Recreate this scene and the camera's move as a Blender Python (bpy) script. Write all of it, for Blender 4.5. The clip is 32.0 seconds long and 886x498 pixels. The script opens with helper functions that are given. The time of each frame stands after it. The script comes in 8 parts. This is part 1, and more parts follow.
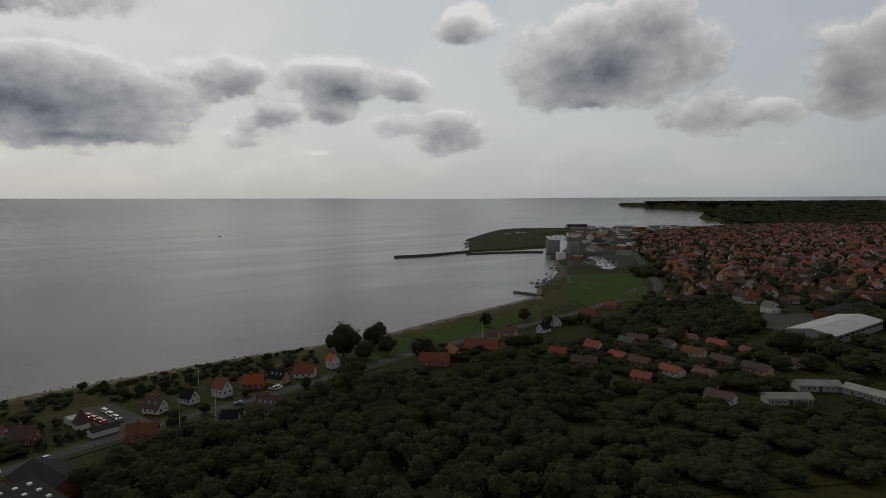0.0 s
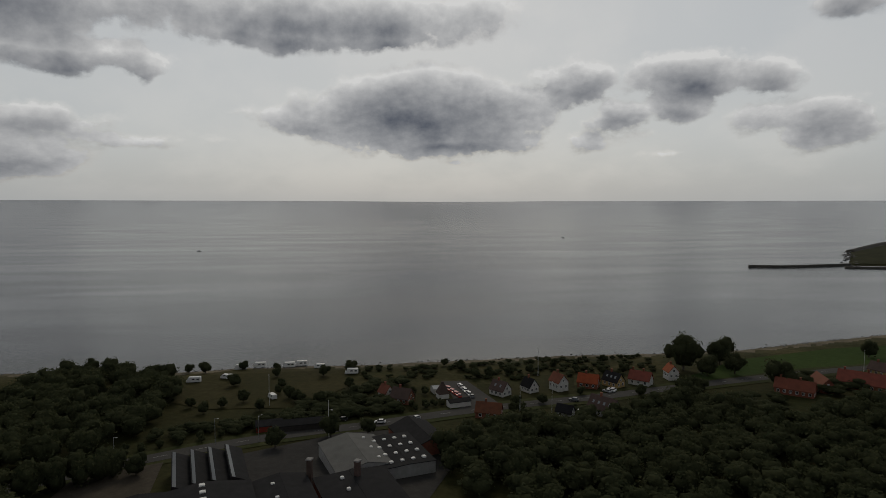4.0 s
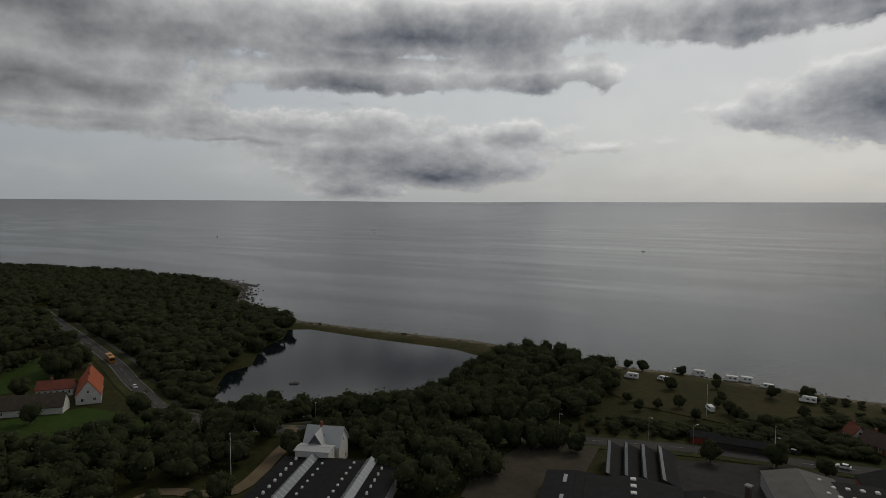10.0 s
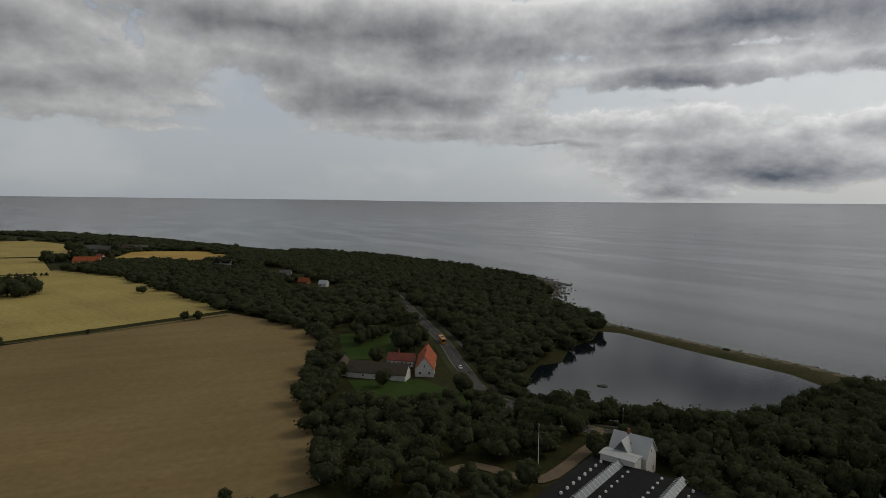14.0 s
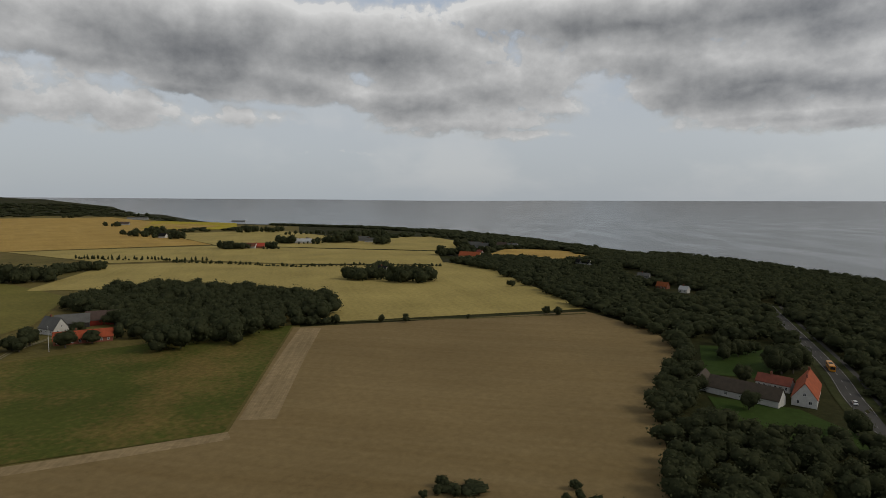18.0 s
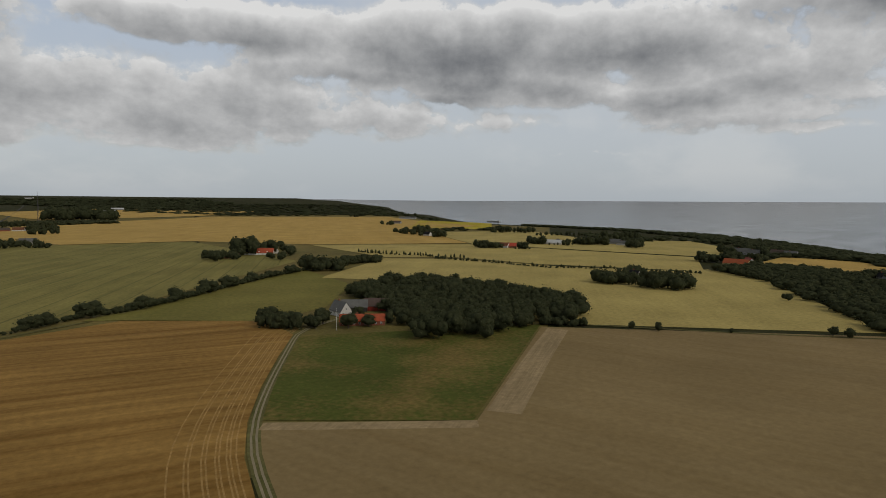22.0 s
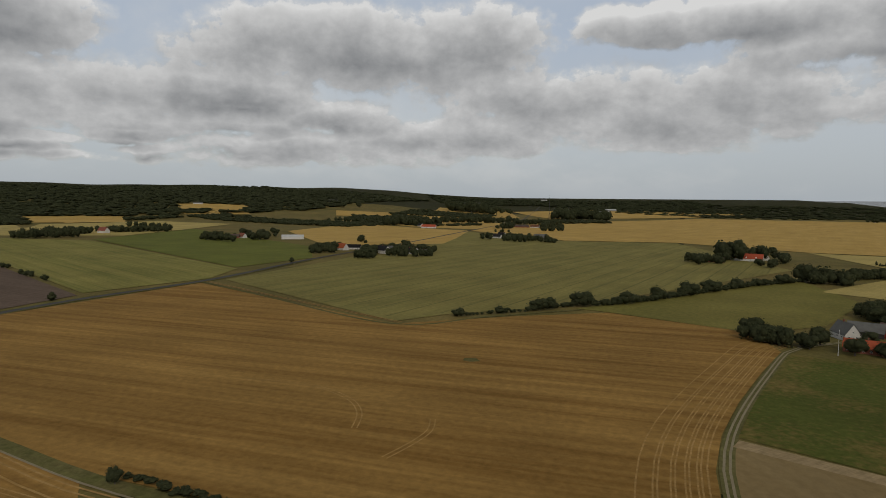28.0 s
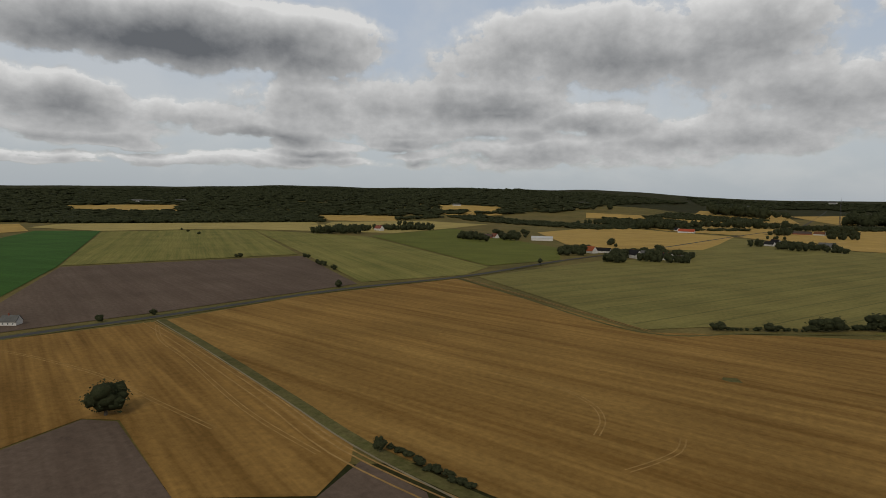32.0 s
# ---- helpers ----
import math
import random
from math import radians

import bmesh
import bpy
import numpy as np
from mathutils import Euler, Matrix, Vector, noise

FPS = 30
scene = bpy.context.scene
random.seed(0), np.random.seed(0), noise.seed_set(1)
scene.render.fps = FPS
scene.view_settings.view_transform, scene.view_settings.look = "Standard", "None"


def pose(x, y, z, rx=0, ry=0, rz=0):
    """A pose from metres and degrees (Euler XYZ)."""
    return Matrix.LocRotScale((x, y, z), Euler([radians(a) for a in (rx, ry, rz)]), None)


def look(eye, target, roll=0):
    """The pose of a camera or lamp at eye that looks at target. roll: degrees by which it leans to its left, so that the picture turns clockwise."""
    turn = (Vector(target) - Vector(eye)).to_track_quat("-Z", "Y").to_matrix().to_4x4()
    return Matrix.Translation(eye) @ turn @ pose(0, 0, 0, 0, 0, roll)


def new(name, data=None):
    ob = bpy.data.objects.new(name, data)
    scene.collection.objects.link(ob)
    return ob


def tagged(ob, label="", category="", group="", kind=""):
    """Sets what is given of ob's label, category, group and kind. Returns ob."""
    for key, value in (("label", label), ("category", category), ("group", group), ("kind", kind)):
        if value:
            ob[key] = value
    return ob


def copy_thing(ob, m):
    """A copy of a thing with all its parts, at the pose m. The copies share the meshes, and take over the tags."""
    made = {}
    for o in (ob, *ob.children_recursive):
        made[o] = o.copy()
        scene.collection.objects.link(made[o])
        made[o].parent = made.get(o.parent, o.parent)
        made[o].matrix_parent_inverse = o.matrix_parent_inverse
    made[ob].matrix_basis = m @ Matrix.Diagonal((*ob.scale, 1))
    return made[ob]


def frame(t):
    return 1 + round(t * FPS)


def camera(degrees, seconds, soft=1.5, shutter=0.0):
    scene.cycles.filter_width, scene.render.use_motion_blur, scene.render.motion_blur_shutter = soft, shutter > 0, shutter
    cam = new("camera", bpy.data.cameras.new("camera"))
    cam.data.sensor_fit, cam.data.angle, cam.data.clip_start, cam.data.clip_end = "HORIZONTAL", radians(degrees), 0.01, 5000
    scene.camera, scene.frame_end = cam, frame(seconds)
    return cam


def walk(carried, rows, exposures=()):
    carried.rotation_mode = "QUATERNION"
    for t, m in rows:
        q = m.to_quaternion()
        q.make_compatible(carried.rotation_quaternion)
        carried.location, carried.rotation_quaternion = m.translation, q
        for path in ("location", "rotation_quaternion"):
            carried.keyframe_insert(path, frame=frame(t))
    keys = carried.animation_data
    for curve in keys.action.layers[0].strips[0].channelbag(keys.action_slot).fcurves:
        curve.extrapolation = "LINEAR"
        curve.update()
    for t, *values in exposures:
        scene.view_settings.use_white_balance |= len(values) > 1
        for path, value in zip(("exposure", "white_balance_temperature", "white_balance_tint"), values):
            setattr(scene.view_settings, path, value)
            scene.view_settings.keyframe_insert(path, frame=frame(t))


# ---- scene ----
# ---- camera: it hovers over one spot and turns ----
# seconds, pitch, roll, yaw
cam = camera(72.52, 32.0, soft=0.9)
PATH = [
    (0.0, -4.46, 0.16, 0.12),
    (0.5, -4.43, 0.17, 4.32),
    (1.0, -4.38, 0.19, 8.69),
    (1.5, -4.32, 0.22, 12.56),
    (2.0, -4.27, 0.20, 16.08),
    (2.5, -4.23, 0.13, 19.88),
    (3.0, -4.21, 0.03, 23.47),
    (3.5, -4.20, -0.04, 27.70),
    (5.5, -4.11, 0.07, 42.83),
    (6.0, -4.10, 0.03, 47.05),
    (6.5, -4.10, -0.05, 51.06),
    (7.0, -4.12, -0.14, 52.85),
    (7.5, -4.14, -0.19, 55.43),
    (8.0, -4.16, -0.20, 60.43),
    (8.5, -4.17, -0.20, 65.19),
    (9.0, -4.16, -0.21, 69.38),
    (9.5, -4.16, -0.23, 70.97),
    (10.0, -4.15, -0.24, 72.19),
    (10.5, -4.15, -0.23, 74.76),
    (11.0, -4.14, -0.23, 77.71),
    (11.5, -4.14, -0.25, 80.98),
    (12.0, -4.15, -0.29, 84.65),
    (12.5, -4.15, -0.36, 88.45),
    (13.0, -4.16, -0.45, 92.62),
    (13.5, -4.18, -0.51, 96.45),
    (14.0, -4.21, -0.53, 101.43),
    (14.5, -4.23, -0.53, 106.35),
    (16.5, -4.26, -0.33, 119.82),
    (17.0, -4.27, -0.30, 125.88),
    (17.5, -4.28, -0.26, 131.82),
    (18.0, -4.28, -0.27, 134.58),
    (18.5, -4.27, -0.32, 137.04),
    (19.0, -4.25, -0.37, 141.81),
    (19.5, -4.25, -0.41, 147.14),
    (20.0, -4.25, -0.43, 151.18),
    (20.5, -4.26, -0.44, 152.61),
    (21.0, -4.27, -0.44, 153.76),
    (21.5, -4.27, -0.44, 154.91),
    (22.0, -4.28, -0.42, 158.03),
    (22.5, -4.28, -0.42, 161.34),
    (23.0, -4.30, -0.42, 164.95),
    (23.5, -4.32, -0.43, 168.14),
    (24.0, -4.34, -0.44, 172.39),
    (24.5, -4.37, -0.45, 177.47),
    (25.0, -4.40, -0.46, 182.58),
    (25.5, -4.40, -0.46, 188.08),
    (27.5, -4.47, -0.56, 198.81),
    (28.0, -4.48, -0.57, 201.80),
    (28.5, -4.49, -0.59, 203.08),
    (29.0, -4.50, -0.61, 204.81),
    (29.5, -4.51, -0.64, 209.05),
    (30.0, -4.52, -0.68, 213.45),
    (30.5, -4.52, -0.71, 215.46),
    (31.0, -4.52, -0.74, 217.89),
    (31.5, -4.54, -0.76, 221.52),
    (32.0, -4.55, -0.78, 225.13),
]
walk(cam, [(t, pose(0, 0, 85.0, 90 + pitch, roll, yaw)) for t, pitch, roll, yaw in PATH], [(0.0, -0.42), (6.0, -0.62), (9.0, -0.50), (13.0, -0.26), (18.0, -0.02), (22.0, 0.06), (26.0, 0.0), (32.0, 0.02)])

# ---- sky: a bright veil with heavy clouds, the sun behind them over the sea ----
SUN_TURN, SUN_HEIGHT = 32.0, 38.0


def math_node(tree, op, a, b=None, c=None, clamp=False):
    n = tree.nodes.new("ShaderNodeMath")
    n.operation, n.use_clamp = op, clamp
    for i, v in enumerate((a, b, c)):
        if v is None:
            continue
        if isinstance(v, (int, float)):
            n.inputs[i].default_value = v
        else:
            tree.links.new(v, n.inputs[i])
    return n.outputs[0]


def ranged(tree, v, a, b, c, d, smooth_step=False):
    n = tree.nodes.new("ShaderNodeMapRange")
    n.interpolation_type = "SMOOTHSTEP" if smooth_step else "LINEAR"
    tree.links.new(v, n.inputs[0])
    for i, x in enumerate((a, b, c, d)):
        n.inputs[i + 1].default_value = x
    return n.outputs[0]


def mix_colour(tree, fac, a, b, mode="MIX"):
    n = tree.nodes.new("ShaderNodeMix")
    n.data_type, n.blend_type = "RGBA", mode
    for slot, v in ((0, fac), (6, a), (7, b)):
        if isinstance(v, (int, float)):
            n.inputs[slot].default_value = v
        elif isinstance(v, tuple):
            n.inputs[slot].default_value = (*v, 1) if len(v) == 3 else v
        else:
            tree.links.new(v, n.inputs[slot])
    return n.outputs[2]


# clouds: turn and height in degrees, half width, half height, weight
CLOUDS_SOUTH_WEST = [
    (-37.9, 12, 3.9, 2.33, 1.2), (-34.3, 9.8, 3.9, 2.91, 1.3), (-32.3, 12.9, 3.4, 1.24, 0.5), (-28.6, 4.4, 1.8, 0.69, 0.48), (-27, 7.3, 4, 1.19, 1),
    (-24.8, 13.1, 1.9, 1.24, 0.62), (-24.1, 5.8, 1.8, 0.62, 0.8), (-23.7, 8, 2.9, 2.06, 0.95), (-18.3, 15.8, 4.2, 2.24, 1.15), (-15, 12.6, 8, 3.78, 1.6),
    (-13.9, 9.7, 3, 1.47, 1.35), (-2.5, 16, 3.6, 1.6, 1.15), (-0.9, 6.7, 3.3, 1.98, 1.15), (2.9, 7.2, 3.7, 1.64, 0.75), (4.2, 10.4, 3.3, 1.61, 1.1),
    (9.2, 11.1, 5.9, 1.84, 1.35),
]
CLOUDS_SOUTH = [
    (11.1, 4.3, 2, 0.41, 0.4), (11.2, 8.7, 2.8, 1.39, 1.15), (12.1, 4.3, 2, 0.41, 0.4), (16.2, 8.2, 2, 1.62, 1.15), (18.1, 6.1, 4.5, 1.03, 0.62),
    (19.5, 11, 3.2, 2.09, 1.2), (22.4, 11.6, 2.6, 0.79, 0.75), (24.5, 9, 4.2, 1.12, 0.85), (30.6, 3.6, 2.4, 0.41, 0.42), (31.1, 6.1, 8.8, 1.23, 1.35),
    (33.1, 8.4, 9.9, 3.42, 1.7), (34.2, 14.9, 3.9, 1.03, 1), (38, 15.5, 6.4, 1.56, 1.3), (43.5, 7.8, 5.6, 1.25, 0.9), (43.7, 16.8, 16.4, 2.31, 1.35),
    (46, 15.6, 15, 1.84, 1.35),
]
CLOUDS_SOUTH_EAST = [
    (56.2, 5.2, 4.9, 0.75, 0.5), (58.6, 11.3, 1.6, 1.14, 1.2), (60.4, 5.5, 9.8, 0.77, 0.62), (63, 11.9, 5.6, 1.36, 1.4), (67.6, 6.6, 7.4, 1.5, 0.8),
    (72.5, 3.3, 8.9, 1.39, 1.55), (74.9, 16.6, 20.2, 2.26, 1.5), (76.5, 15.3, 18.8, 1.37, 1), (77, 4.8, 13.2, 2.62, 1.05), (79.7, 14.9, 20.7, 1.9, 1.1),
    (79.8, 11.8, 12.9, 1.59, 1.55), (80.8, 1.8, 5, 1.41, 1.25), (84.3, 7.6, 11.5, 1.58, 1.05), (90.8, 6.2, 7.3, 0.74, 1.2), (94.9, 8.1, 4, 1.7, 1.1),
    (95.5, 7.3, 7.5, 1.69, 0.95),
]
CLOUDS_EAST = [
    (98.5, 12.4, 9.1, 2.62, 0.9), (99.7, 7.7, 7.3, 1.43, 0.85), (100.2, 15.2, 13.4, 2.52, 1.5), (102.1, 7.2, 10.3, 1.25, 1.05), (102.4, 10.3, 10.2, 1.65, 1.5),
    (105.8, 7.9, 7.4, 1.06, 1.1), (108.1, 16.5, 17.5, 2.49, 1.6), (108.2, 10.9, 9.5, 2.14, 1.45), (108.7, 10.2, 8.7, 1.93, 1.5), (116.5, 12.9, 8.7, 2.24, 1.2),
    (116.8, 17, 21, 1.84, 1.6), (124, 9.3, 3.5, 0.95, 0.8), (126.2, 11.5, 6.9, 3.1, 0.85), (127.1, 11.5, 8.9, 3.27, 0.95), (127.5, 6.4, 5.7, 0.68, 0.5),
    (130.9, 10.8, 6.1, 2.48, 1.25),
]
CLOUDS_NORTH_EAST = [
    (133, 7.8, 8.4, 1.22, 0.9), (135.5, 7.6, 9.7, 1.11, 0.6), (136.9, 9.7, 7.4, 1.57, 1.3), (139.5, 9.9, 6.9, 1.57, 1.35), (142.8, 14.2, 15.1, 2.77, 1.45),
    (145, 4.7, 4.2, 0.31, 0.42), (148.5, 11.5, 7.1, 2.29, 1.3), (155.2, 12, 11.5, 2.67, 1.6), (155.6, 10.9, 5.7, 1.49, 1.5), (156.2, 7.5, 8.7, 0.98, 0.55),
    (156.6, 14.1, 14.7, 3.36, 1.7), (157.8, 10.5, 5.1, 1.3, 1.65), (166.2, 12.7, 10.4, 1.72, 1.4), (167.3, 7.9, 12.5, 1.97, 0.8), (171.7, 6.2, 5.1, 0.97, 0.7),
    (173.6, 7.6, 11.7, 1.52, 0.75),
]
CLOUDS_NORTH = [
    (176.8, 8.9, 13, 2.99, 0.95), (177.6, 15.3, 13.3, 1.7, 1.4), (181.5, 7.5, 9.1, 2.57, 1.15), (181.6, 4.9, 5.1, 0.45, 0.7), (183.1, 4.9, 4.3, 0.45, 0.6),
    (183.5, 8.5, 8.5, 1.93, 0.85), (190.7, 9.2, 11.9, 2.83, 1), (193, 9, 10.4, 3.33, 1), (197.2, 14.5, 5.1, 2.37, 1.15), (197.3, 13.6, 4.9, 2.13, 1.1),
    (197.6, 15, 5.1, 2.82, 1.05), (198.4, 6, 7, 1.95, 1.2), (200.8, 6.1, 6, 1.52, 0.95), (205, 6.2, 6.3, 1.35, 1), (206.6, 13.4, 12.4, 3.63, 1.25),
    (210.6, 13.4, 14.2, 3.59, 1.25),
]
CLOUDS_NORTH_WEST = [
    (210.8, 7.5, 4.7, 1.29, 1.4), (210.8, 7.6, 4.4, 1.22, 1.45), (211.7, 7.9, 5.8, 1.41, 1.4), (214.4, 4.6, 11.9, 1.59, 0.95), (214.5, 3.7, 19.9, 0.72, 0.6),
    (219.6, 9.6, 7.3, 1.8, 1.35), (220, 4.6, 4.4, 0.55, 1.1), (220.4, 9, 6.3, 1.17, 1.45), (220.7, 6.8, 5.6, 0.96, 1.1), (221, 9.5, 6.3, 1.95, 1.35),
    (221.1, 4.8, 3.7, 0.57, 1.2), (227.6, 4.3, 3.2, 0.48, 1.15), (228.5, 6.1, 5, 0.78, 1.35), (228.9, 6.8, 8.8, 0.85, 0.9), (229.4, 5.5, 3.7, 0.76, 1.35),
    (231.8, 9.1, 11.7, 2.25, 0.95),
]
CLOUDS_WEST = [
    (232.7, 8.8, 13.3, 2.76, 0.95), (236.9, 4.8, 3.6, 0.56, 1.3), (237.9, 4.1, 3.7, 0.53, 1.25), (238.2, 13.3, 5.8, 2.27, 1.5), (238.6, 6.2, 4.8, 0.86, 1.35),
    (242.3, 6.4, 5.3, 0.99, 1.4), (247.4, 7.3, 6.8, 1.42, 0.95), (249, 14.1, 14.3, 2.64, 2.3), (249.3, 3.4, 18.3, 0.58, 0.85), (254.3, 4.6, 4.4, 0.46, 1.2),
    (257.4, 5.5, 8.3, 0.79, 1), (258.1, 7.9, 5.6, 1.8, 1.55), (259, 2.9, 8.8, 0.39, 0.9), (267.7, 10.1, 5.7, 2.21, 1.5), (268.7, 6.3, 5.6, 1.5, 1.3),
    (268.9, 3.8, 6.1, 0.76, 1.1),
]
CLOUDS = CLOUDS_SOUTH_WEST + CLOUDS_SOUTH + CLOUDS_SOUTH_EAST + CLOUDS_EAST + CLOUDS_NORTH_EAST + CLOUDS_NORTH + CLOUDS_NORTH_WEST + CLOUDS_WEST


def make_sky():
    world = bpy.data.worlds.new("sky")
    scene.world = world
    world.use_nodes = True
    t = world.node_tree
    t.nodes.clear()
    link = t.links.new
    out = t.nodes.new("ShaderNodeOutputWorld")
    sky = t.nodes.new("ShaderNodeTexSky")
    sky.sky_type, sky.sun_disc = "NISHITA", False
    sky.sun_elevation, sky.sun_rotation = radians(SUN_HEIGHT), radians(-SUN_TURN)
    sky.air_density, sky.dust_density = 1.2, 2.0
    place = t.nodes.new("ShaderNodeTexCoord").outputs["Generated"]
    spin = t.nodes.new("ShaderNodeVectorRotate")
    spin.rotation_type = "Z_AXIS"
    spin.inputs["Angle"].default_value = radians(-110)
    link(place, spin.inputs["Vector"])
    sep = t.nodes.new("ShaderNodeSeparateXYZ")
    link(spin.outputs[0], sep.inputs[0])
    x, y, z = sep.outputs
    turn = math_node(t, "ADD", math_node(t, "MULTIPLY", math_node(t, "ARCTAN2", math_node(t, "MULTIPLY", x, -1.0), y), 57.2958), 110.0)
    high = math_node(t, "MULTIPLY", math_node(t, "ARCSINE", z), 57.2958)
    high = math_node(t, "MAXIMUM", high, 0.0)
    def noise_at(height, scale, detail, rough, w):
        """Noise that stretches flat towards the horizon."""
        flat = math_node(t, "ADD", math_node(t, "MULTIPLY", height, 0.14), math_node(t, "MULTIPLY", math_node(t, "LOGARITHM", math_node(t, "ADD", height, 2.0), 2.718), 0.75))
        at = t.nodes.new("ShaderNodeCombineXYZ")
        link(math_node(t, "MULTIPLY_ADD", turn, 0.16, w * 7.3), at.inputs[0])
        link(math_node(t, "ADD", flat, w * 3.1), at.inputs[1])
        at.inputs[2].default_value = w
        n = t.nodes.new("ShaderNodeTexNoise")
        n.noise_dimensions = "3D"
        n.inputs["Scale"].default_value, n.inputs["Detail"].default_value, n.inputs["Roughness"].default_value = scale, detail, rough
        link(at.outputs[0], n.inputs["Vector"])
        return math_node(t, "SUBTRACT", n.outputs[0], 0.5)

    sway, heave = noise_at(high, 0.9, 4, 0.55, 9.0), noise_at(high, 1.0, 4, 0.55, 14.0)
    u = math_node(t, "MULTIPLY_ADD", sway, 9.0, turn)
    # unseen cloud cover overhead, added to cut the skylight on the land
    above = ranged(t, high, 19.0, 32.0, 0.0, 1.2, True)

    def thickness(rise):
        """How thick the clouds are at this spot, or a little above it."""
        height = math_node(t, "MULTIPLY_ADD", high, 1 + 0.07 * rise, 0.40 * rise) if rise else high
        uv = t.nodes.new("ShaderNodeCombineXYZ")
        link(u, uv.inputs[0])
        link(math_node(t, "MULTIPLY_ADD", heave, 2.2, height), uv.inputs[1])
        total = above
        for a, b, w, h, k in CLOUDS:
            off = t.nodes.new("ShaderNodeVectorMath")
            off.operation = "MULTIPLY_ADD"
            link(uv.outputs[0], off.inputs[0])
            off.inputs[1].default_value, off.inputs[2].default_value = (1 / w, 1 / h, 0), (-a / w, -b / h, 0)
            size = t.nodes.new("ShaderNodeVectorMath")
            size.operation = "LENGTH"
            link(off.outputs[0], size.inputs[0])
            total = math_node(t, "SMOOTH_MAX", total, math_node(t, "MULTIPLY_ADD", size.outputs["Value"], -k / 1.5, k), 0.12)
        total = math_node(t, "MAXIMUM", total, 0.0)
        big, fine, puff = noise_at(height, 0.8, 4, 0.5, 0.0), noise_at(height, 2.2, 5, 0.56, 4.0), noise_at(height, 6.0, 5, 0.6, 21.0)
        grain = math_node(t, "MULTIPLY_ADD", big, 1.3, math_node(t, "MULTIPLY_ADD", fine, 1.0, math_node(t, "MULTIPLY", puff, 0.5)))
        grain = math_node(t, "MULTIPLY", grain, ranged(t, total, 0.0, 0.45, 0.15, 1.0))
        return math_node(t, "ADD", total, grain)

    dense, over = thickness(0.0), thickness(1.0)
    cover = ranged(t, dense, 0.16, 0.46, 0.0, 1.0, True)
    shade = math_node(t, "MULTIPLY_ADD", over, 1.05, math_node(t, "MULTIPLY", dense, 0.12))
        # veil: brighter round the hidden sun
    sun = Vector((-math.sin(radians(SUN_TURN)), math.cos(radians(SUN_TURN)), math.tan(radians(16)))).normalized()
    near = t.nodes.new("ShaderNodeVectorMath")
    near.operation = "DOT_PRODUCT"
    link(place, near.inputs[0])
    near.inputs[1].default_value = sun
    glow = ranged(t, near.outputs["Value"], 0.1, 1.0, 0.0, 1.0, True)
    dark = math_node(t, "MULTIPLY", math_node(t, "POWER", ranged(t, shade, 0.15, 2.25, 0.0, 1.0), 0.66), math_node(t, "MULTIPLY_ADD", glow, 0.12, 1.0), clamp=True)
    veil = mix_colour(t, glow, mix_colour(t, ranged(t, high, 7.0, 16.0, 0.0, 1.0, True), (0.50, 0.535, 0.575), (0.45, 0.51, 0.60)), (0.79, 0.815, 0.825))
    low = ranged(t, high, 0.0, 7.0, 1.0, 0.0, True)
    veil = mix_colour(t, math_node(t, "MULTIPLY", low, 0.75), veil, mix_colour(t, glow, (0.42, 0.465, 0.505), (0.60, 0.632, 0.645)))
    wisp = math_node(t, "ADD", noise_at(high, 0.5, 6, 0.55, 31.0), 0.5)
    streak = ranged(t, wisp, 0.42, 0.66, 0.0, 0.6, True)
    veil = mix_colour(t, math_node(t, "MULTIPLY", streak, ranged(t, high, 0.5, 3.0, 0.3, 1.0)), veil, mix_colour(t, glow, (0.60, 0.615, 0.63), (0.89, 0.895, 0.885)))
    lit = mix_colour(t, glow, (0.66, 0.66, 0.655), (0.93, 0.93, 0.92))
    deep = mix_colour(t, glow, (0.12, 0.128, 0.14), (0.105, 0.122, 0.16))
    cloud = mix_colour(t, dark, lit, deep)
    blue = t.nodes.new("ShaderNodeBackground")
    link(sky.outputs[0], blue.inputs[0])
    blue.inputs[1].default_value = 0.06
    grey = t.nodes.new("ShaderNodeBackground")
    link(mix_colour(t, cover, veil, cloud), grey.inputs[0])
    grey.inputs[1].default_value = 1.0
    mixed = t.nodes.new("ShaderNodeMixShader")
    link(math_node(t, "MAXIMUM", cover, 0.8), mixed.inputs[0])
    link(blue.outputs[0], mixed.inputs[1])
    link(grey.outputs[0], mixed.inputs[2])
    link(mixed.outputs[0], out.inputs[0])


make_sky()
sun_lamp = bpy.data.lights.new("sun", "SUN")
sun_lamp.energy, sun_lamp.angle, sun_lamp.color = 1.2, radians(20), (1.0, 0.90, 0.74)
new("sun", sun_lamp).matrix_world = look((0, 0, 300), (300 * math.sin(radians(SUN_TURN)), -300 * math.cos(radians(SUN_TURN)), 300 - 300 * math.tan(radians(SUN_HEIGHT))))

